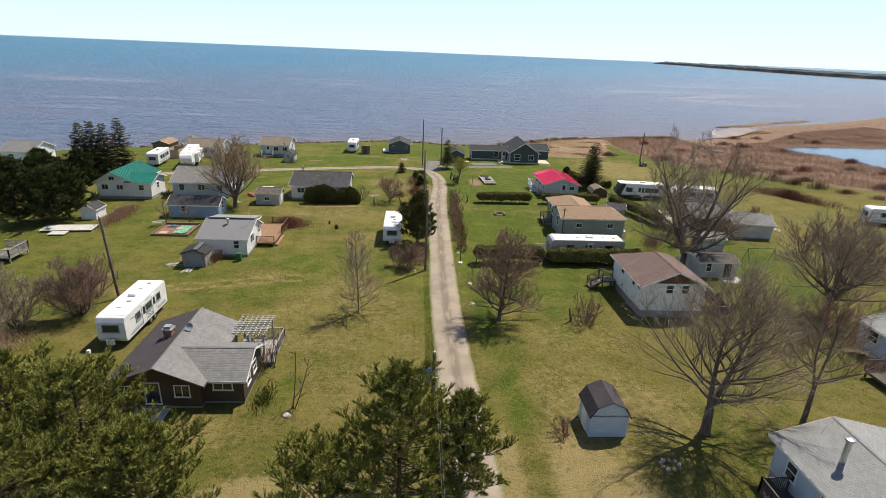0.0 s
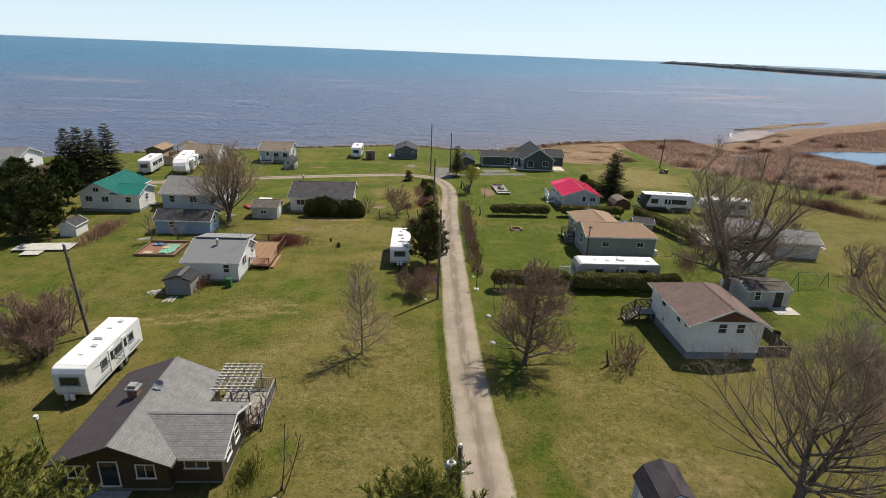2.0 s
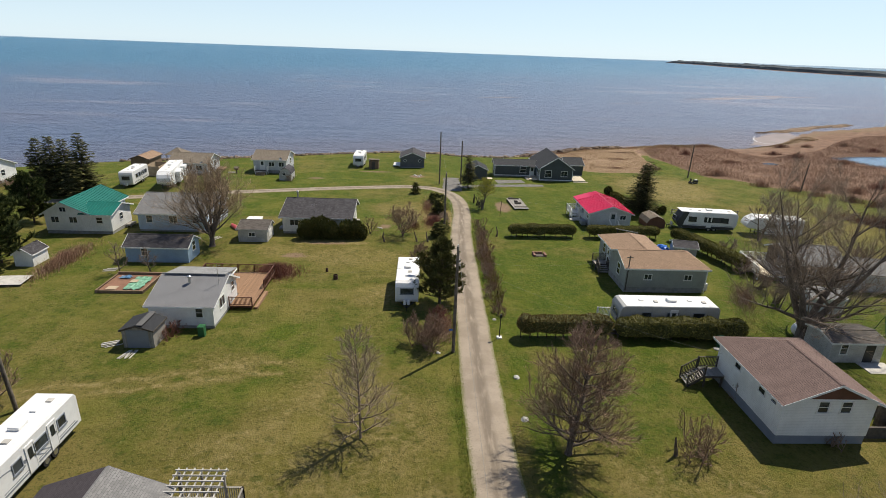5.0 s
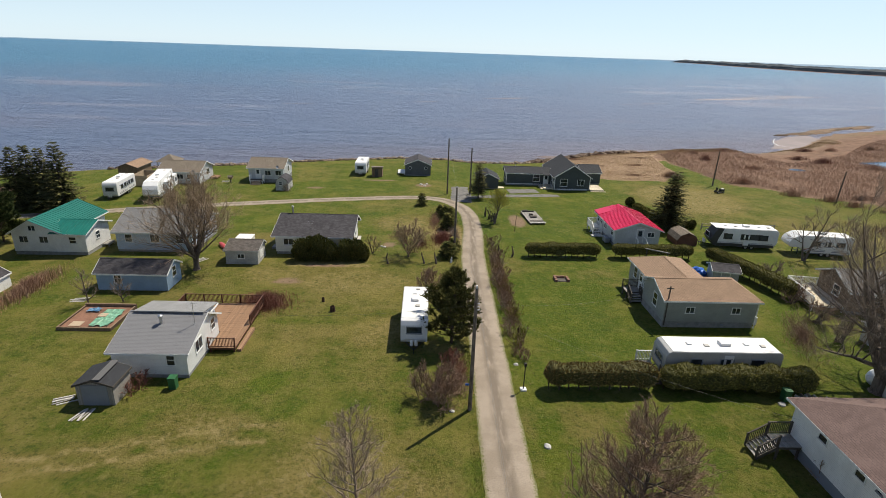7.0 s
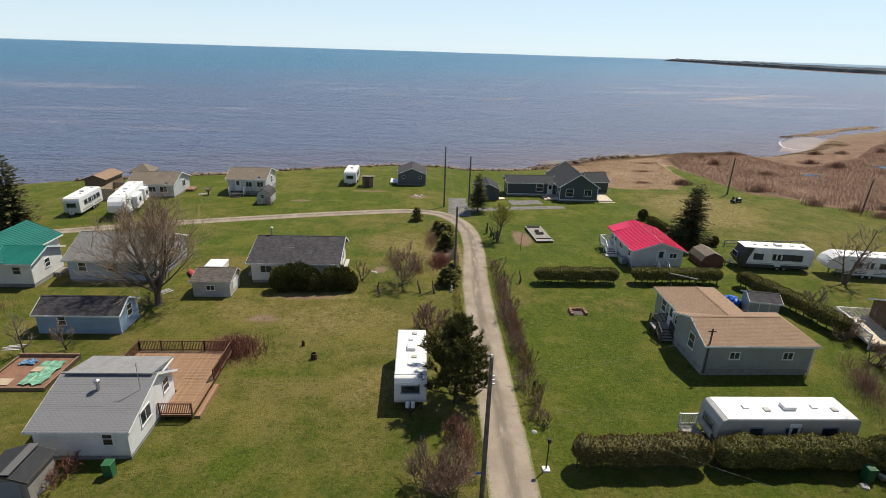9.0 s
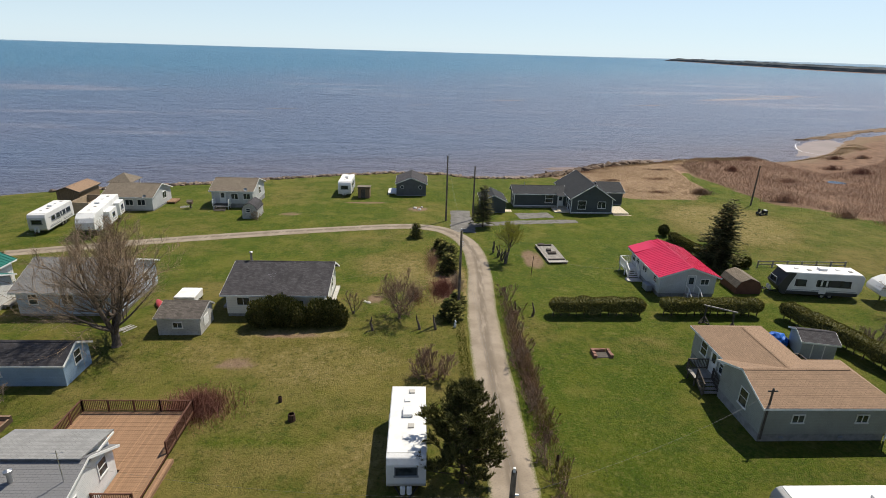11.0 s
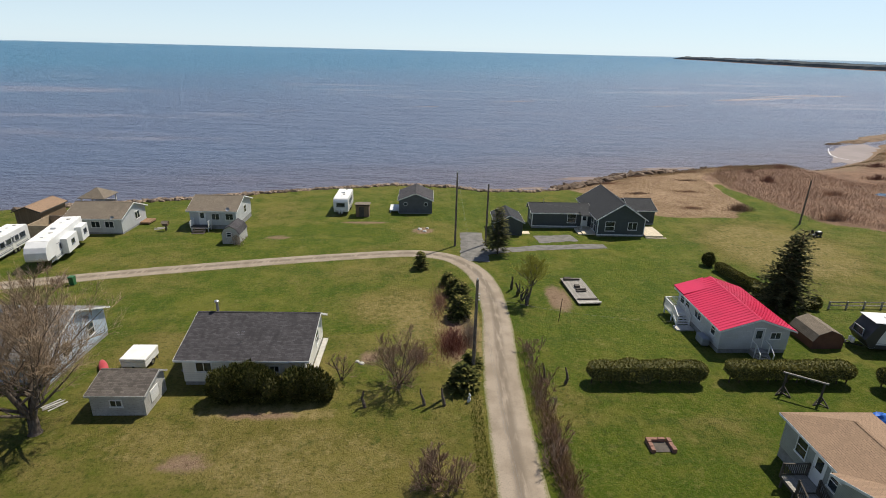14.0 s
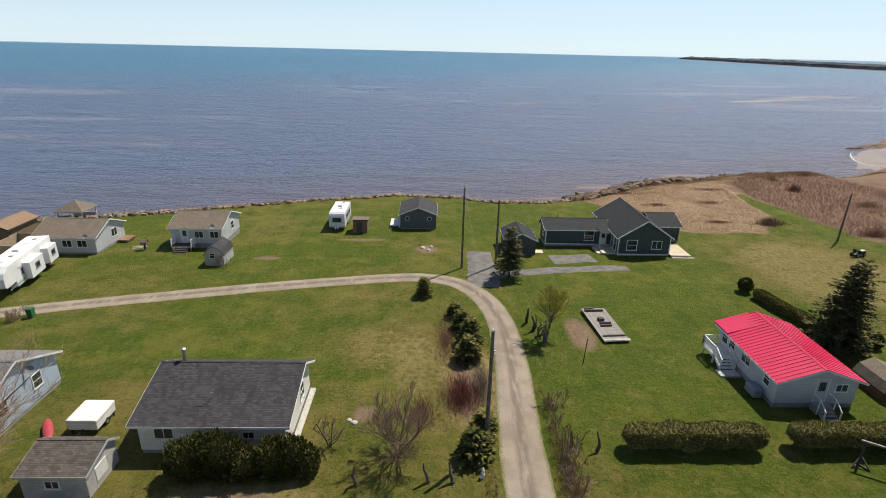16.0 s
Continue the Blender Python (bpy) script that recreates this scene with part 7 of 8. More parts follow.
    hedge(36.0, 121.6, 37.9, 110.6, 1.1, 0.2, 1.2, "low clipped hedge along the field", 6, wave=0.2)
    evergreen_bush(35.7, 123.0, "round clipped shrub at the hedge end", 99, [(0, 0, 0.9, 0.8, 0.8, 0.8)])
    for i, (x, y) in enumerate(((40.0, 109.6), (41.2, 109.8), (35.2, 111.2), (33.5, 112.5))):
        evergreen_bush(x, y, "small round clipped shrub", 100 + i, [(0, 0, 0.7, 0.55, 0.55, 0.7)])
    # roadside scrub and dry patches
    for i in range(16):
        y = 69.5 + i * 2.05
        x = 6.9 + 0.03 * (y - 70) + 0.35 * math.sin(i * 2.1)
        bare_tree(x, y, 1.7 + 0.5 * math.sin(i * 1.7), "scrubby leafless roadside bush with brown twigs", 120 + i, 0.025, 0.5, 26, 5, 4, 1, 0.05, TWIG, (TWIG, CEDAR, TWIG_GREY)[i % 3], 8, "shrub", 0.011)
    for k, m in enumerate((TWIG, CEDAR_THIN, DRY_STEM)):
        stem_patch("roadside_scrub", 7.1 + 0.2 * k, 84.5 + k, 0.75, 15.5, 1.1, 2600, "long strip of brown scrub beside the lane", 600 + k, m, 0.45, 0.013)
    stem_patch("dry_shrub", -18.8, 79.7, 3.2, 2.6, 1.4, 4200, "patch of dry red-brown stems beside the deck", 1, RED_BRUSH, 0.5, 0.017)
    stem_patch("dry_shrub", -45.3, 82.5, 1.7, 7.5, 1.5, 2600, "strip of dry red-brown stems across the lawn", 2, DRY_STEM, 0.25)
    stem_patch("dry_shrub", 0.6, 101.8, 2.0, 3.6, 1.3, 2200, "reddish dry brush on the lane verge", 3, RED_BRUSH, 0.4, 0.016)
    stem_patch("dry_shrub", -0.4, 111.0, 1.4, 8.0, 0.9, 1500, "dry brown brush on the lane verge", 13, DRY_STEM, 0.4, 0.016)
    stem_patch("dry_shrub", 2.4, 103.0, 0.7, 4.0, 1.7, 900, "grey leafless brush around the pole", 14, TWIG_GREY, 0.35, 0.012)
    stem_patch("dry_shrub", -2.5, 99.5, 1.6, 3.0, 1.0, 700, "reddish dry brush under the apple tree", 4, TWIG_RED, 0.35, 0.012)
    stem_patch("dry_shrub", 1.2, 66.5, 1.0, 4.5, 1.0, 900, "dry brush on the lane verge", 5, DRY_STEM, 0.35)
    stem_patch("dry_shrub", 55.5, 151.0, 3.2, 1.6, 1.4, 1100, "clump of brown brush in straw grass", 6, TWIG, 0.3, 0.02)
    for k, (x, y, a, b) in enumerate(((47, 152, 2.5, 1.0), (41, 163, 3.0, 1.2), (52, 165, 3.5, 1.3), (38, 172, 3.0, 1.0), (57, 176, 4.0, 1.2), (47, 180, 3.0, 0.8), (63, 186, 4.0, 1.0))):
        stem_patch("dry_shrub", x, y, a * 1.5, b * 1.5, 0.5, 520, "low brown weeds among the straw grass", 500 + k, (DRY_STEM, TWIG, DRY_STEM)[k % 3], 0.5, 0.03)
    stem_patch("dry_shrub", 63, 68, 2.0, 7, 1.5, 1500, "line of dark brush at the field edge", 7, TWIG, 0.4, 0.02, rot=0.5)
    stem_patch("dry_shrub", 77, 104, 2.4, 12, 2.0, 2400, "line of brown brush along the marsh", 8, TWIG_RED, 0.35, 0.025, rot=0.6)
    stem_patch("dry_shrub", -36, 41, 5, 7, 1.2, 2600, "dry undergrowth below the thicket", 9, DRY_STEM, 0.5)
    stem_patch("dry_shrub", -11.0, 35.0, 1.2, 3.0, 0.6, 700, "weedy border along the brown house", 10, GRASS, 0.5, 0.03)
    stem_patch("dry_shrub", -76.5, 122, 6.5, 5, 1.8, 2200, "rough brown brush near the shore", 11, TWIG, 0.4, 0.03)
    stem_patch("dry_shrub", 35.5, 73.5, 2.0, 7.0, 1.6, 1500, "tangled brown brush behind the hedge", 12, TWIG, 0.7, 0.014, rot=-0.4)


def field_stuff(name, poly, n, h, width, mat, label, seed, lean=0.2, sparse=0.0):
    """Countless blades over a polygon, as one object."""
    rng = random.Random(seed)
    g = Geo()
    xs, ys = [q[0] for q in poly], [q[1] for q in poly]
    while len(g.f) < n:
        x, y = rng.uniform(min(xs), max(xs)), rng.uniform(min(ys), max(ys))
        if not inside(x, y, poly) or y > np.interp(x, WX, WY) - (2.5 if x < 95 or mat is STRAW else 22) or (110 < x < 250 and inside(x, y, POND)):
            continue
        if math.hypot((x - 96) / 3.2, (y - 166) / 2.4) < 1:
            continue
        if 130 < y < 182 and abs(x - np.interp(y, [125, 136, 148, 166, 182], [66, 60.5, 59.3, 61, 64])) < 1.5:
            continue
        nn = noise.noise((x * 0.12, y * 0.12, seed))
        if nn < sparse - 0.5 * rng.random():
            continue
        z = ground_z(x, y)
        hh = h * (0.85 + 0.45 * nn) * rng.uniform(0.6, 1.2)
        a = rng.uniform(0, 3.14)
        s = Vector((math.cos(a), math.sin(a), 0)) * width * rng.uniform(0.6, 1.3)
        p = Vector((x, y, z - 0.05))
        t = p + Vector((rng.gauss(0, lean), rng.gauss(0, lean), 1)) * hh
        g.poly([p - s, p + s, t])
    return tagged(part(name, g, mat), label, "grass", kind="stuff")


def shore_rocks():
    """Riprap along the lawn edge: uneven angular boulders."""
    rng = random.Random(9)
    shapes = []
    for k in range(7):
        bm = bmesh.new()
        bmesh.ops.create_icosphere(bm, subdivisions=1, radius=0.5)
        for v in bm.verts:
            v.co *= 1 + 0.45 * noise.noise(v.co * 2.2 + Vector((k * 7, 0, 0)))
            v.co.x *= 1.25
            v.co.z *= 0.75
        me = bpy.data.meshes.new("boulder")
        bm.to_mesh(me)
        bm.free()
        me.materials.append(ROCK)
        shapes.append(me)
    brown = [me.copy() for me in shapes]
    for me in brown:
        me.materials[0] = ROCK_BROWN
    wall = thing("rock_revetment", 0, 168, "bank of loose grey and brown boulders along the shore", "rocks", kind="structure")
    inv = wall.matrix_world.inverted()
    g = Geo()
    n = 0
    x = -72.0
    while x < 100:
        x += rng.uniform(0.18, 0.5)
        big = 2.1 if 26 < x < 60 else 1.1
        for _ in range(6 if 26 < x < 60 else 3 if x < 26 else 2):
            y = float(np.interp(x, WX, WY)) - rng.uniform(1.5, 7.0) + (2.2 if x > 26 else 0)
            s = rng.uniform(0.4, 1.15) * big * (0.75 if x > 60 else 1)
            m = inv @ Matrix.Translation((x, y, ground_z(x, y) + 0.12 * s)) @ Euler((rng.uniform(-0.5, 0.5), rng.uniform(-0.5, 0.5), rng.uniform(0, 6.28))).to_matrix().to_4x4() @ Matrix.Diagonal((s, s, s, 1))
            me = rng.choice(brown if x > 26 and rng.random() < 0.8 else shapes)
            if n < 300 and -15 < x < 62 and rng.random() < 0.75:
                ob = new("boulder", me)
                ob.parent = wall
                ob.matrix_local = m
                n += 1
            else:
                i = len(g.v)
                g.v += [tuple(m @ v.co) for v in me.vertices]
                g.f += [tuple(i + q for q in f.vertices) for f in me.polygons]
    rest = tagged(part("boulders", g, ROCK, wall), kind="stuff")
    rest.data.materials.append(ROCK_BROWN)
    for f in rest.data.polygons:
        f.material_index = 1 if f.center.x > 26 and (f.index // 20) % 5 else 0


# ---- poles and wires ----
def utility_pole(x, y, H, label, arm=True, transformer=False, lean=0.0, group="utility poles", brace=False):
    e = thing("utility_pole", x, y, label, "utility pole", group=group)
    g = Geo()
    g.tube((0, 0, -0.5), (lean * 0.5, 0, H * 0.5), 0.16, 0.14, 10)
    g.tube((lean * 0.5, 0, H * 0.5), (lean, 0, H), 0.14, 0.11, 10)
    part("shaft", g, POLE_WOOD, e, "", True)
    if arm:
        boxes("insulator", TRIM, e, (lean - 0.05, lean + 0.05, -0.05, 0.05, H - 0.02, H + 0.18))
        g = Geo()
        for k in range(3):
            g.tube((lean * 0.9 + 0.12, 0, H - 1.2 - 0.25 * k), (lean * 0.9 + 0.26, 0, H - 1.2 - 0.25 * k), 0.05, 0.05, 8)
        part("spool_rack", g, METAL, e)
    if transformer:
        g = Geo()
        g.tube((-0.38, 0, H - 1.9), (-0.38, 0, H - 1.0), 0.26, 0.26, 14), g.tube((-0.38, 0, H - 1.0), (-0.38, 0, H - 0.9), 0.28, 0.2, 14)
        t = part("transformer", g, TRANSFORMER, e, "blue-grey can transformer", True)
        g = Geo()
        g.tube((-0.38, 0, H - 0.9), (-0.38, 0, H - 0.84), 0.22, 0.12, 14), g.tube((-0.38, 0, H - 0.84), (-0.38, 0, H - 0.6), 0.05, 0.04, 8)
        part("bushing", g, TANK_WHITE, t)
    return e


def wire(a, b, sag=0.5, r_=0.006, name="power_line"):
    g = Geo()
    A, B = Vector(a), Vector(b)
    pts = [A.lerp(B, k / 14) - Vector((0, 0, sag * 4 * (k / 14) * (1 - k / 14))) for k in range(15)]
    s = (B - A).cross(Vector((0, 0, 1))).normalized() * r_
    for p in pts:
        g.v += [tuple(p + s), tuple(p - s * 0.5 + Vector((0, 0, r_ * 0.87))), tuple(p - s * 0.5 - Vector((0, 0, r_ * 0.87)))]
    g.f += [(k * 3 + q, k * 3 + (q + 1) % 3, k * 3 + 3 + (q + 1) % 3, k * 3 + 3 + q) for k in range(14) for q in range(3)]
    return tagged(part(name, g, WIRE), "thin grey overhead wire sagging between poles", "wire", group="overhead wires")


def poles():
    P = [(1.5, 28.0, 8.2, True), (1.75, 61.7, 10.2, False), (2.05, 95.7, 9.4, False), (2.2, 130.3, 10.8, False)]
    for x, y, H, tr in P:
        utility_pole(x, y, H, "weathered wooden utility pole beside the lane", True, tr)
    p_ = [o for o in bpy.data.objects if o.name == "utility_pole.001"][0]
    boxes("sign_plate", BLUE_TARP, p_, (-0.45, -0.12, -0.03, 0.0, 2.2, 2.36))
    utility_pole(6.7, 131.0, 9.0, "dark wooden pole beside the gravel turn", False)
    utility_pole(-30.5, 52.8, 8.9, "leaning weathered wooden pole on the lawn", True, False, -0.5)
    utility_pole(61.0, 142.3, 7.6, "slanting wooden pole at the marsh edge", False, False, 0.08)
    utility_pole(80, 130, 6.2, "wooden pole at the marsh edge", False, False, 0.3)
    top = [(x, y, ground_z(x, y) + H) for x, y, H, _ in P]
    for a, b in zip([(1.3, -20, ground_z(1, -20) + 8.5)] + top, top):
        wire((a[0], a[1], a[2] + 0.15), (b[0], b[1], b[2] + 0.15))
        wire((a[0] + 0.24, a[1], a[2] - 1.4), (b[0] + 0.24, b[1], b[2] - 1.4), 0.6)
    for i, b in ((1, (22.3, 75.4, 3.3)), (1, (-20.9, 68.5, 3.6)), (2, (-12.0, 97, 1.6)), (2, (25.4, 101, 1.5)), (0, (12, 30, 1.5)), (1, (24.4, 57, 1.9)), (3, (24, 140, 1.0))):
        a = top[i]
        wire((a[0], a[1], a[2] - 1.3), b, 0.7, 0.005, "service_wire")
    wire(top[3], (6.7, 131.0, ground_z(6.7, 131) + 8.9), 0.2, 0.01, "service_wire")


# ---- clutter ----
def clutter():
    # raised bed with tarpaulins
    b = thing("sandbox", -36.6, 73.5, "timber-edged bed of red soil under green and blue tarpaulins", "raised bed")
    boxes("edging", WOOD_BROWN, b, (0, 5.1, 0, 0.15, -0.3, 0.35), (0, 5.1, 4.7, 4.9, -0.3, 0.5), (0, 0.15, 0.16, 4.69, -0.3, 0.35), (4.95, 5.1, 0.16, 4.69, -0.3, 0.35))
    boxes("soil", MUD, b, (0.15, 4.95, 0.15, 4.7, -0.3, 0.2))

    def tarp(name, mat, x0, x1, y0, y1, z, seed):
        g = Geo()
        n = 10
        v = [[(x0 + (x1 - x0) * i / n + 0.3 * noise.noise((i * 0.5, j * 0.5, seed)), y0 + (y1 - y0) * j / n + 0.3 * noise.noise((i * 0.5, j * 0.5, seed + 5)), z + 0.09 + 0.13 * noise.noise((i * 0.9, j * 0.9, seed + 9))) for i in range(n + 1)] for j in range(n + 1)]
        for j in range(n):
            for i in range(n):
                g.poly([v[j][i], v[j][i + 1], v[j + 1][i + 1], v[j + 1][i]])
        return part(name, g, mat, b)
    tarp("green_tarpaulin", GREEN_TARP, 2.7, 4.5, 0.5, 3.9, 0.25, 1)
    tarp("blue_tarpaulin", plain("faded_blue_tarp", (0.14, 0.29, 0.46), 0.5, 0, 0.4, 3), 0.9, 2.1, 3.4, 4.1, 0.25, 2)
    boxes("plywood", WOOD_RAW, b, (0.8, 1.9, 0.5, 1.4, 0.22, 0.26), (2.6, 3.4, 2.2, 2.9, 0.36, 0.40))
    # fire pit and pallets
    f = thing("fire_pit", 13.9, 86.9, "three-sided stone fire pit with ash", "fire pit")
    boxes("ash", WOOD_DARK, f, (0.25, 1.55, 0.1, 1.2, -0.1, 0.05))
    for k, q in enumerate(((0, 0.3, 0, 0.4), (0, 0.3, 0.42, 0.85), (0, 0.3, 0.87, 1.3), (0.32, 0.85, 1.1, 1.35), (0.87, 1.4, 1.1, 1.35), (1.5, 1.8, 0, 0.4), (1.5, 1.8, 0.42, 0.85), (1.5, 1.8, 0.87, 1.3))):
        boxes("block", BRICK, f, (*q, -0.1, 0.28 + 0.03 * (k % 3)), bevel=0.03)
    d = thing("timber_platform", 15.0, 110.5, "low weathered plank platform with stacked timber", "platform", rz=4)
    planks(d, WOOD_GREY, 0, 2.6, 0, 7.0, 0.28, "x", 0.2, "plank")
    boxes("bearer", WOOD_DARK, d, (0.1, 0.25, 0, 7, -0.15, 0.22), (2.35, 2.5, 0, 7, -0.15, 0.22))
    for q in ((0.7, 1.9, 2.9, 3.1, 0.5), (0.8, 2.0, 3.4, 3.6, 0.5), (0.9, 1.5, 4.0, 4.5, 0.6), (0.2, 2.2, 6.2, 6.4, 0.5), (0.3, 1.2, 6.5, 6.8, 0.55), (0.2, 2.5, 0.9, 1.1, 0.42)):
        boxes("timber", WOOD_DARK, d, (*q[:4], 0.285, q[4]), bevel=0.03)
    part("board", board_geo(0.0, 2.7, 0.1, 0.4, 0.33), PALE_CONC, d)
    # lamp post
    l_ = thing("lamp_post", 6.3, 64.4, "black garden lamp post on a white base", "lamp post")
    boxes("base", TRIM, l_, (-0.25, 0.25, -0.25, 0.25, -0.1, 0.12), bevel=0.03)
    g = Geo()
    g.tube((0, 0, 0.1), (0, 0, 2.2), 0.045, 0.04, 8)
    part("shaft", g, BLACK, l_)
    boxes("lantern", BLACK, l_, (-0.11, 0.11, -0.11, 0.11, 2.2, 2.5), bevel=0.03)
    # stumps and driftwood posts on the lawn
    for x, y, r_, h, lab in ((-12.8, 80.6, 0.14, 0.45, "dark tree stump on the lawn"), (-11.4, 78.3, 0.25, 0.55, "rusty barrel-like stump on the lawn"), (7.2, 73.1, 0.10, 1.0, "short dark post in the grass")):
        s = thing("stump", x, y, lab, "stump")
        g = Geo()
        g.tube((0, 0, -0.2), (0, 0, h), r_ * 1.2, r_, 10), g.tube((0, 0, h), (0, 0, h + 0.03), r_, r_ * 0.8, 10)
        part("body", g, RUST, s)
    rng = random.Random(8)
    for x, y in ((-6.6, 92.2), (-2.0, 92.5), (-0.4, 92.5), (1.5, 92.9), (9.9, 95.4), (8.0, 95.6), (16.3, 48.2)):
        s = thing("driftwood_post", x, y, "gnarled grey driftwood post standing in the lawn", "post", group="driftwood posts")
        g = Geo()
        p = Vector((0, 0, -0.2))
        h = 1.5 if x != 1.5 else 0.8
        for k in range(5):
            q = p + Vector((rng.uniform(-0.12, 0.12), rng.uniform(-0.1, 0.1), (h + 0.2) / 5))
            g.tube(p, q, 0.16 - 0.02 * k, 0.16 - 0.02 * (k + 1), 7)
            p = q
        part("body", g, BARK if x != 1.5 else TANK_WHITE, s)
    for x, y in ((8.6, 113.4), (8.9, 112.0), (8.2, 115.0), (9.3, 111.0)):
        s = thing("driftwood_sculpture", x, y, "dark twisted driftwood standing beside the lane", "driftwood", group="driftwood pieces")
        g = Geo()
        for k in range(3):
            g = Geo()
            p = Vector((0, 0, -0.1))
            for j in range(4):
                q = p + Vector((rng.uniform(-0.25, 0.25), rng.uniform(-0.25, 0.25), 0.45))
                g.tube(p, q, 0.13 - 0.02 * j, 0.11 - 0.02 * j, 6)
                p = q
            part("branch", g, WOOD_DARK, s)
    s = thing("clothes_pole", 11.9, 106.8, "thin dark metal pole in the grass", "pole")
    g = Geo()
    g.tube((0, 0, -0.3), (0.15, 0, 2.6), 0.04, 0.035, 7)
    part("shaft", g, RUST, s)
    # faded kayak and boards under the maple
    s = thing("kayak", -29.5, 97.5, "faded red kayak lying under the tree", "kayak", rz=35)
    bm = bmesh.new()
    bmesh.ops.create_icosphere(bm, subdivisions=3, radius=1.0, matrix=Matrix.Translation((0, 0, 0.25)) @ Matrix.Diagonal((0.36, 1.5, 0.26, 1)))
    part("hull", bm, plain("faded_red_plastic", (0.45, 0.06, 0.07), 0.5, 0, 0.3), s, "", True)
    # wooden swing frame
    s = thing("garden_swing", 27.6, 92.6, "dark timber swing frame with a crossbeam", "swing frame")
    for dx, dy in ((0, 1.4), (2.2, 0)):
        g = Geo()
        g.beam((dx, dy, -0.2), (dx, dy, 1.9), 0.12, 0.12)
        part("post", g, WOOD_DARK, s)
        for ex, ey in ((-0.7, -0.3), (0.6, 0.4), (0.3, -0.7)):
            for a_, b_ in (((dx + ex, dy + ey, 0.04), (dx, dy, 0.75)), ((dx + ex, dy + ey, 0.05), (dx - ex * 0.3, dy - ey * 0.3, 0.05))):
                g = Geo()
                g.beam(a_, b_, 0.08, 0.08)
                part("brace", g, WOOD_DARK, s)
    g = Geo()
    g.beam((-0.2, 1.55, 1.92), (2.4, -0.15, 1.92), 0.12, 0.12)
    part("crossbeam", g, WOOD_GREY, s)
    # bins
    for x, y in ((-21.6, 64.3), (-43.2, 115.8), (27.2, 63.2)):
        s = thing("wheelie_bin", x, y, "dark green wheeled bin", "bin", group="bins")
        extrude("body", BIN_GREEN, s, [(-0.24, 0.0), (0.24, 0.0), (0.30, 0.95), (-0.30, 0.95)], -0.28, 0.28, "x", 0.02)
        boxes("lid", BIN_GREEN, s, (-0.31, 0.31, -0.33, 0.33, 0.95, 1.05), bevel=0.03)
    # blue tarpaulin heap
    s = thing("tarpaulin_heap", 32.7, 89.6, "crumpled blue tarpaulin over garden machines", "tarpaulin")
    bm = bmesh.new()
    bmesh.ops.create_icosphere(bm, subdivisions=3, radius=1.0)
    for v in bm.verts:
        v.co *= 1 + 0.35 * noise.noise(v.co * 2.5)
        v.co = Vector((v.co.x * 0.95, v.co.y * 0.8, max(-0.1, v.co.z * 0.75 + 0.35)))
    part("sheet", bm, BLUE_TARP, s)
    boxes("machine", RUST, s, (-1.1, -0.3, -0.7, -0.2, -0.1, 0.5), bevel=0.08)
    # lawn tractor
    s = thing("lawn_tractor", 59.0, 135.6, "dark parked lawn tractor at the field edge", "lawn tractor", rz=-75)
    boxes("hood", BLACK, s, (-0.35, 0.35, 0.2, 1.1, 0.35, 0.85), bevel=0.08)
    boxes("hood_panel", TRIM, s, (-0.25, 0.25, 0.5, 1.05, 0.86, 0.88))
    boxes("seat", BLACK, s, (-0.25, 0.25, -0.65, -0.2, 0.6, 0.72), (-0.25, 0.25, -0.75, -0.63, 0.7, 1.2), bevel=0.05)
    boxes("mower_deck", BLACK, s, (-0.55, 0.55, -0.4, 0.4, 0.1, 0.3), bevel=0.05)
    g = Geo()
    g.tube((0, 0.2, 0.8), (0, -0.05, 1.05), 0.02, 0.02, 6), g.tube((-0.18, -0.05, 1.05), (0.18, -0.05, 1.05), 0.02, 0.02, 6)
    part("steering_wheel", g, BLACK, s)
    for x, y, r_ in ((-0.42, -0.5, 0.27), (0.42, -0.5, 0.27), (-0.38, 0.8, 0.19), (0.38, 0.8, 0.19)):
        wheel(s, x, y, r_)
    # corrugated platform and small dock-like deck at the tree stand
    s = thing("pallet_deck", -52.0, 72.6, "low pale weathered boards laid on the grass", "platform", rz=6)
    planks(s, PALE_CONC, 0, 6.8, 1.6, 4.2, 0.3, "y", 0.3)
    planks(s, PALE_CONC, 1.8, 4.0, 0, 1.5, 0.25, "y", 0.3)
    boxes("bearer", WOOD_DARK, s, (0.1, 6.7, 1.8, 1.95, -0.1, 0.25), (0.1, 6.7, 3.9, 4.05, -0.1, 0.25), (1.9, 3.9, 0.1, 0.2, -0.1, 0.2))
    s = thing("deck", -50.5, 62.4, "small grey railed deck on the grass", "deck")
    deck(s, 0, 2.6, 0, 3.4, 0.8, WOOD_GREY, ("S", "E", "N"), WOOD_GREY)
    # rail fence
    s = thing("rail_fence", 42.9, 109.9, "low weathered two-rail fence", "fence")
    for k in range(7):
        boxes("post", WOOD_GREY, s, (2 * k - 0.07, 2 * k + 0.07, -0.07, 0.07, -0.3, 0.95))
    for z in (0.4, 0.8):
        g = Geo()
        g.beam((0, 0.09, z), (12, 0.09, z), 0.05, 0.11)
        part("rail", g, WOOD_GREY, s)
    # stones, boards and heaps
    for x, y, s_ in ((6.6, 52.0, 0.3), (6.9, 57.6, 0.28), (6.3, 68.2, 0.2), (-7.6, 98.6, 0.25), (-8.0, 98.9, 0.2), (26.6, 62.6, 0.3), (-8.8, 33.0, 0.3), (0.4, 61.5, 0.22), (-3.0, 138.0, 0.4), (-2.2, 137.0, 0.35), (-1.8, 138.6, 0.3)):
        r_ = thing("stone", x, y, "pale stone lying in the grass", "stone", group="stones")
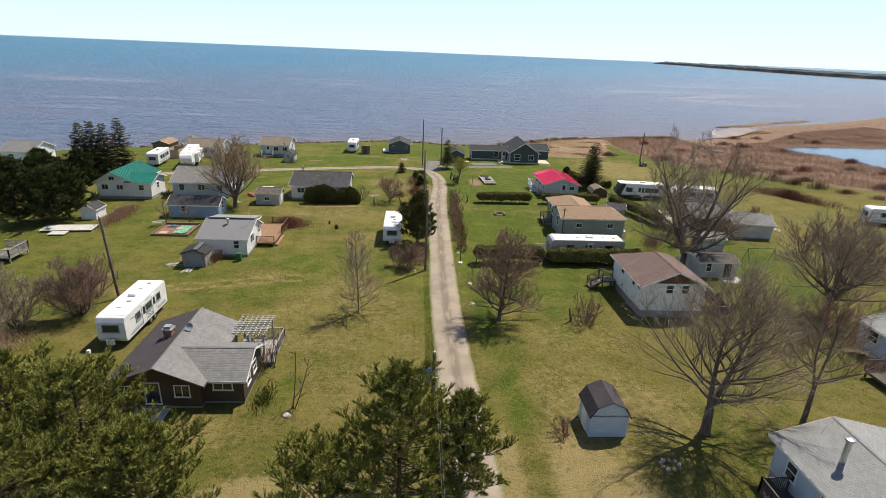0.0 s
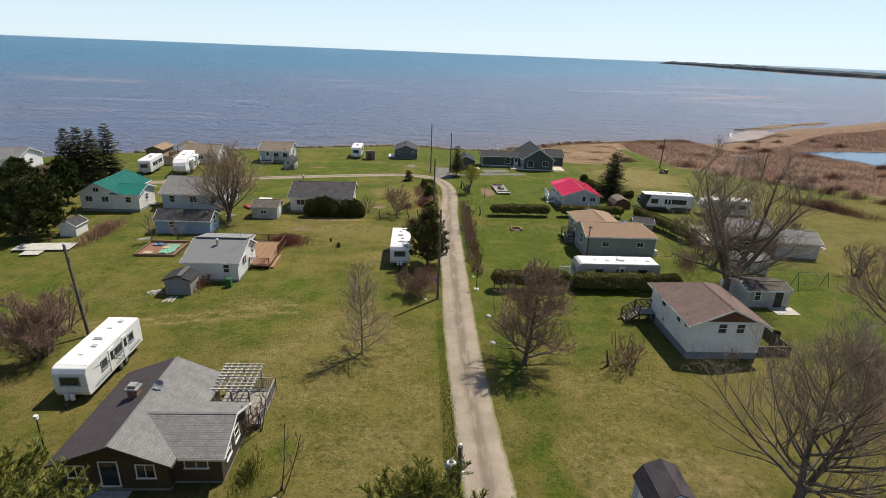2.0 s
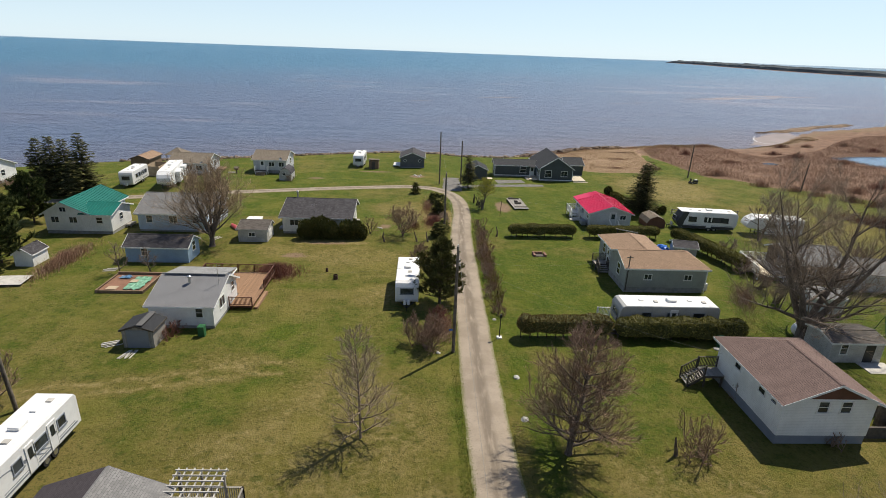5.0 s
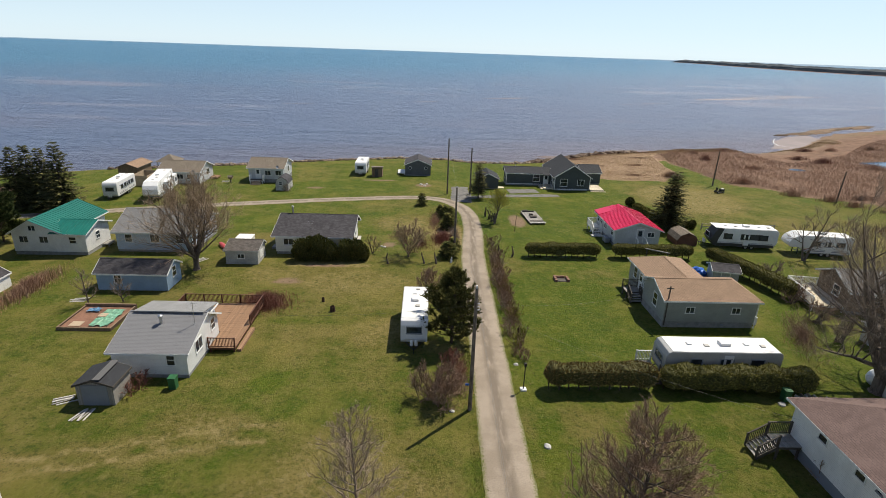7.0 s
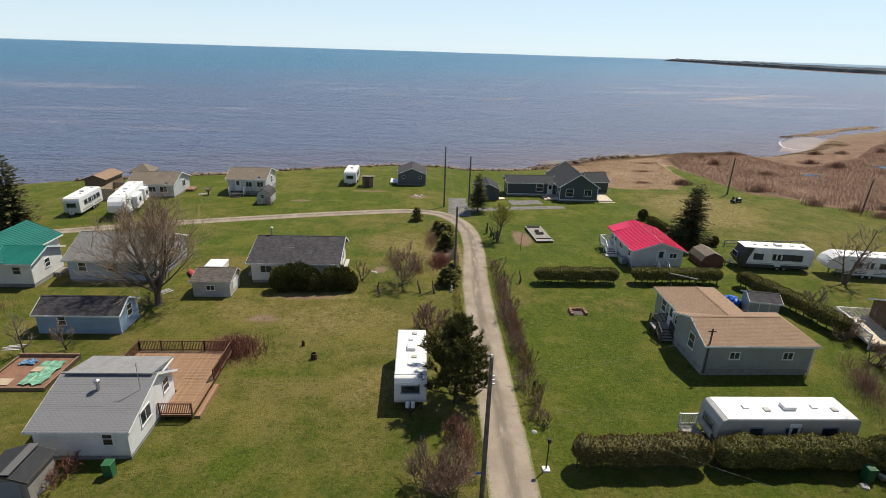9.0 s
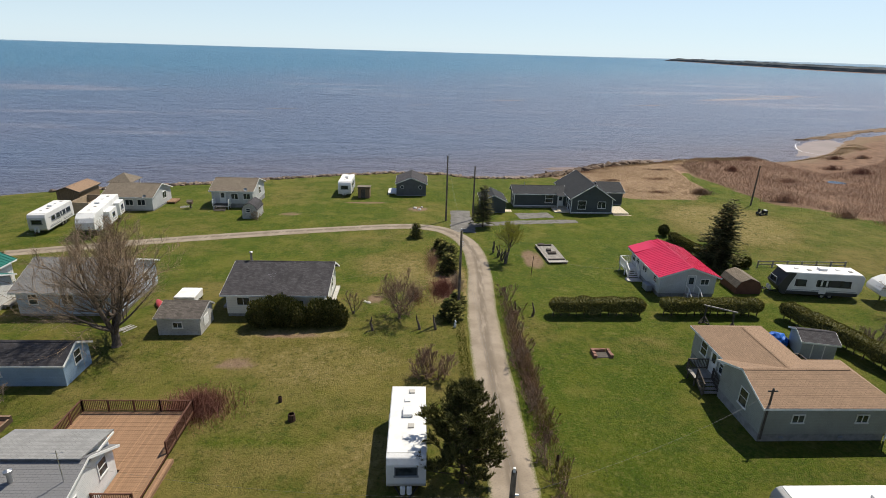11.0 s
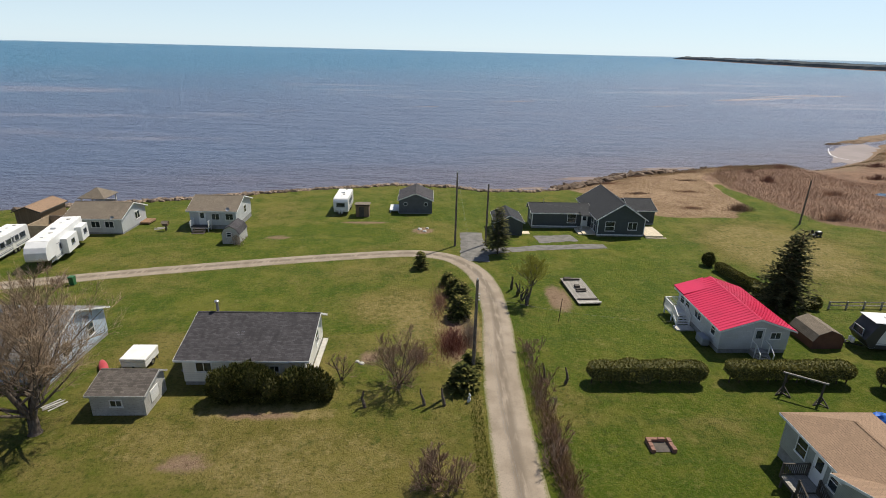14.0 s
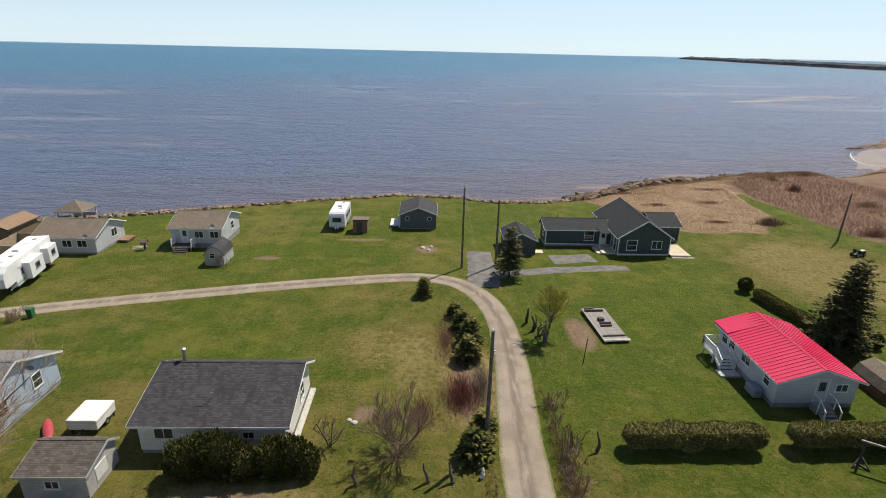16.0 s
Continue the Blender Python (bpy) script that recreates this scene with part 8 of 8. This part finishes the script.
        bm = bmesh.new()
        bmesh.ops.create_icosphere(bm, subdivisions=2, radius=s_)
        for v in bm.verts:
            v.co *= 1 + 0.35 * noise.noise(v.co * 4 + Vector((x, y, 0)))
            v.co.z *= 0.7
        part("body", bm, PALE_CONC, r_)
    for x, y, rz, lab in ((-28.9, 62.6, 20, "stack of pale boards beside the shed"), (-26.6, 60.8, 80, "loose pale boards on the grass"), (-38.5, 80.2, 0, "heap of pale scrap boards"), (59.5, 81.0, 40, "heap of grey boards"), (33.8, 90.2, 30, "pale slab beside the shed"), (-27.2, 96, 60, "stack of bleached boards under the tree"), (-30.6, 92.5, 50, "scattered boards under the tree"), (-43, 137.5, 10, "dark timber bench on the lawn")):
        s = thing("board_stack", x, y, lab, "boards", rz=rz)
        rg = random.Random(int(x * 3 + y))
        for k in range(5):
            m = boxes("board", WOOD_GREY if k % 2 else PALE_CONC, s, (-0.7, 0.7, -0.06, 0.06, 0.0, 0.04))
            m.matrix_local = pose(rg.uniform(-0.3, 0.3), 0.19 * k - 0.4, 0.02 + 0.03 * (k % 3), 0, 0, rg.uniform(-14, 14))
    s = thing("log_pile", 28.2, 62.9, "low pile of split pale firewood behind the house", "firewood")
    rg = random.Random(21)
    for k in range(34):
        g = Geo()
        g.tube((0, 0, 0), (0.0, 0.45, 0), 0.10, 0.095, 6)
        m = part("log", g, (WOOD_RAW, PALE_CONC, WOOD_DARK)[k % 3], s)
        m.matrix_local = pose(0.2 * (k % 14) + rg.uniform(-0.05, 0.05), rg.uniform(-0.2, 0.2), 0.08 + 0.17 * (k // 14), 0, rg.uniform(-10, 10), rg.uniform(-35, 35))
    s = thing("fire_ring", 17.3, 27.6, "small heap of stones and ash", "fire pit")
    for k in range(9):
        a_ = k * 0.7
        bm = bmesh.new()
        bmesh.ops.create_icosphere(bm, subdivisions=1, radius=0.17, matrix=Matrix.Translation((0.6 * math.cos(a_), 0.45 * math.sin(a_), 0.06)))
        part("stone", bm, ROCK if k % 3 else PALE_CONC, s)
    # metal swing set behind the white house
    s = thing("swing_set", 45.2, 66.1, "rusty green metal swing set", "swing set")
    g = Geo()
    g.tube((0, 0, 2.0), (3.9, 0, 2.0), 0.04, 0.04, 7)
    part("crossbar", g, BIN_GREEN, s)
    for x in (0.1, 3.8):
        for y in (-0.8, 0.8):
            g = Geo()
            g.tube((x, y, -0.2), (x, 0, 2.0), 0.035, 0.035, 6)
            part("leg", g, BIN_GREEN, s)
    for x in (1.2, 2.6):
        g = Geo()
        g.tube((x - 0.2, 0, 2.0), (x - 0.2, 0, 0.5), 0.01, 0.01, 4), g.tube((x + 0.2, 0, 2.0), (x + 0.2, 0, 0.5), 0.01, 0.01, 4), g.box(x - 0.25, x + 0.25, -0.1, 0.1, 0.46, 0.5)
        part("swing_seat", g, BLACK, s)
    s = thing("storage_tank", 37.0, 65.4, "white covered dinghy or tank behind the shed", "tank")
    bm = bmesh.new()
    bmesh.ops.create_icosphere(bm, subdivisions=3, radius=1.0, matrix=Matrix.Translation((0, 0, 0.7)) @ Matrix.Diagonal((1.5, 0.9, 0.9, 1)))
    part("hull", bm, TANK_WHITE, s, "", True)
    s = thing("lamp_post", -24.6, 37.3, "thin dark yard lamp post", "lamp post")
    g = Geo()
    g.tube((0, 0, -0.2), (0, 0, 2.6), 0.05, 0.04, 7)
    part("shaft", g, BLACK, s)
    boxes("lantern", TANK_WHITE, s, (-0.12, 0.12, -0.12, 0.12, 2.6, 2.9), bevel=0.03)
    s = thing("garden_chair", 30.6, 26.6, "green and white garden chair near the house", "chair")
    boxes("seat", BIN_GREEN, s, (-0.3, 0.3, -0.3, 0.3, 0.3, 0.36))
    boxes("backrest", BIN_GREEN, s, (-0.3, 0.3, 0.26, 0.32, 0.36, 0.95))
    boxes("leg", TANK_WHITE, s, (-0.3, -0.25, -0.3, -0.25, -0.05, 0.3), (0.25, 0.3, -0.3, -0.25, -0.05, 0.3), (-0.3, -0.25, 0.25, 0.3, -0.05, 0.3), (0.25, 0.3, 0.25, 0.3, -0.05, 0.3))
    s = thing("bird_table", -41.8, 136.6, "dark wooden garden ornament on the lawn", "ornament")
    boxes("post", WOOD_DARK, s, (-0.1, 0.1, -0.1, 0.1, -0.2, 0.8))
    boxes("box", WOOD_BROWN, s, (-0.4, 0.4, -0.3, 0.3, 0.8, 1.2), bevel=0.04)
    slab("roof", R_BROWN, s, [[(-0.5, -0.45, 1.2), (0.5, -0.45, 1.2), (0.5, 0, 1.55), (-0.5, 0, 1.55)], [(0.5, 0.45, 1.2), (-0.5, 0.45, 1.2), (-0.5, 0, 1.55), (0.5, 0, 1.55)]], 0.04)


def marsh_scrub():
    """Darker clumps of brush scattered through the marsh."""
    rng = random.Random(77)
    for k in range(34):
        x, y = rng.uniform(66, 150), rng.uniform(112, 205)
        if not inside(x, y, MARSH) or inside(x, y, POND) or y > np.interp(x, WX, WY) - 8:
            continue
        stem_patch("marsh_shrub", x, y, rng.uniform(1.5, 5.0), rng.uniform(0.8, 2.0), rng.uniform(1.0, 1.9), 420, "clump of dark brown brush in the marsh", 300 + k, rng.choice((TWIG, TWIG_RED, DRY_STEM)), 0.35, 0.03)
    for k in range(16):
        y = 135 - k * 4.2
        stem_patch("marsh_shrub", 76 + k * 3.0 + rng.uniform(-2, 2), y, 3.5, 2.0, rng.uniform(1.0, 2.0), 420, "brown brush along the marsh edge", 400 + k, rng.choice((TWIG, TWIG_RED, DRY_STEM)), 0.35, 0.03)


plants()
marsh_scrub()
poles()
clutter()
shore_rocks()
field_stuff("marsh_reeds", [(62, 178), (65, 148), (77, 136), (93, 125), (108, 105), (130, 80), (190, 60), (220, 110), (220, 280), (150, 236), (115, 212), (80, 200)], 170000, 0.85, 0.024, REED, "dense brown marsh reeds and cattails", 1, 0.35, -0.6)
field_stuff("straw_grass", STRAWF, 60000, 0.26, 0.022, STRAW, "matted straw-coloured dry grass", 2, 0.8, -0.6)
field_stuff("dune_grass", [(34, 170), (60, 192), (80, 199), (115, 210), (150, 232), (150, 222), (118, 200), (80, 190), (60, 184)], 18000, 0.5, 0.025, STRAW, "pale grass along the beach", 3, 0.5)
field_stuff("verge_grass", [(1.3, 20), (2.4, 20), (2.5, 95), (1.6, 95)], 9000, 0.22, 0.03, GRASS, "long grass on the lane verge", 4, 0.6)
field_stuff("lawn_tufts", [(-30, 24), (22, 24), (26, 60), (-30, 60)], 42000, 0.10, 0.035, GRASS, "short tufts of spring grass in the lawn", 5, 0.9)
field_stuff("lawn_tufts", [(-30, 60), (24, 60), (40, 100), (-34, 100)], 42000, 0.10, 0.04, GRASS, "short tufts of spring grass in the lawn", 6, 0.9)
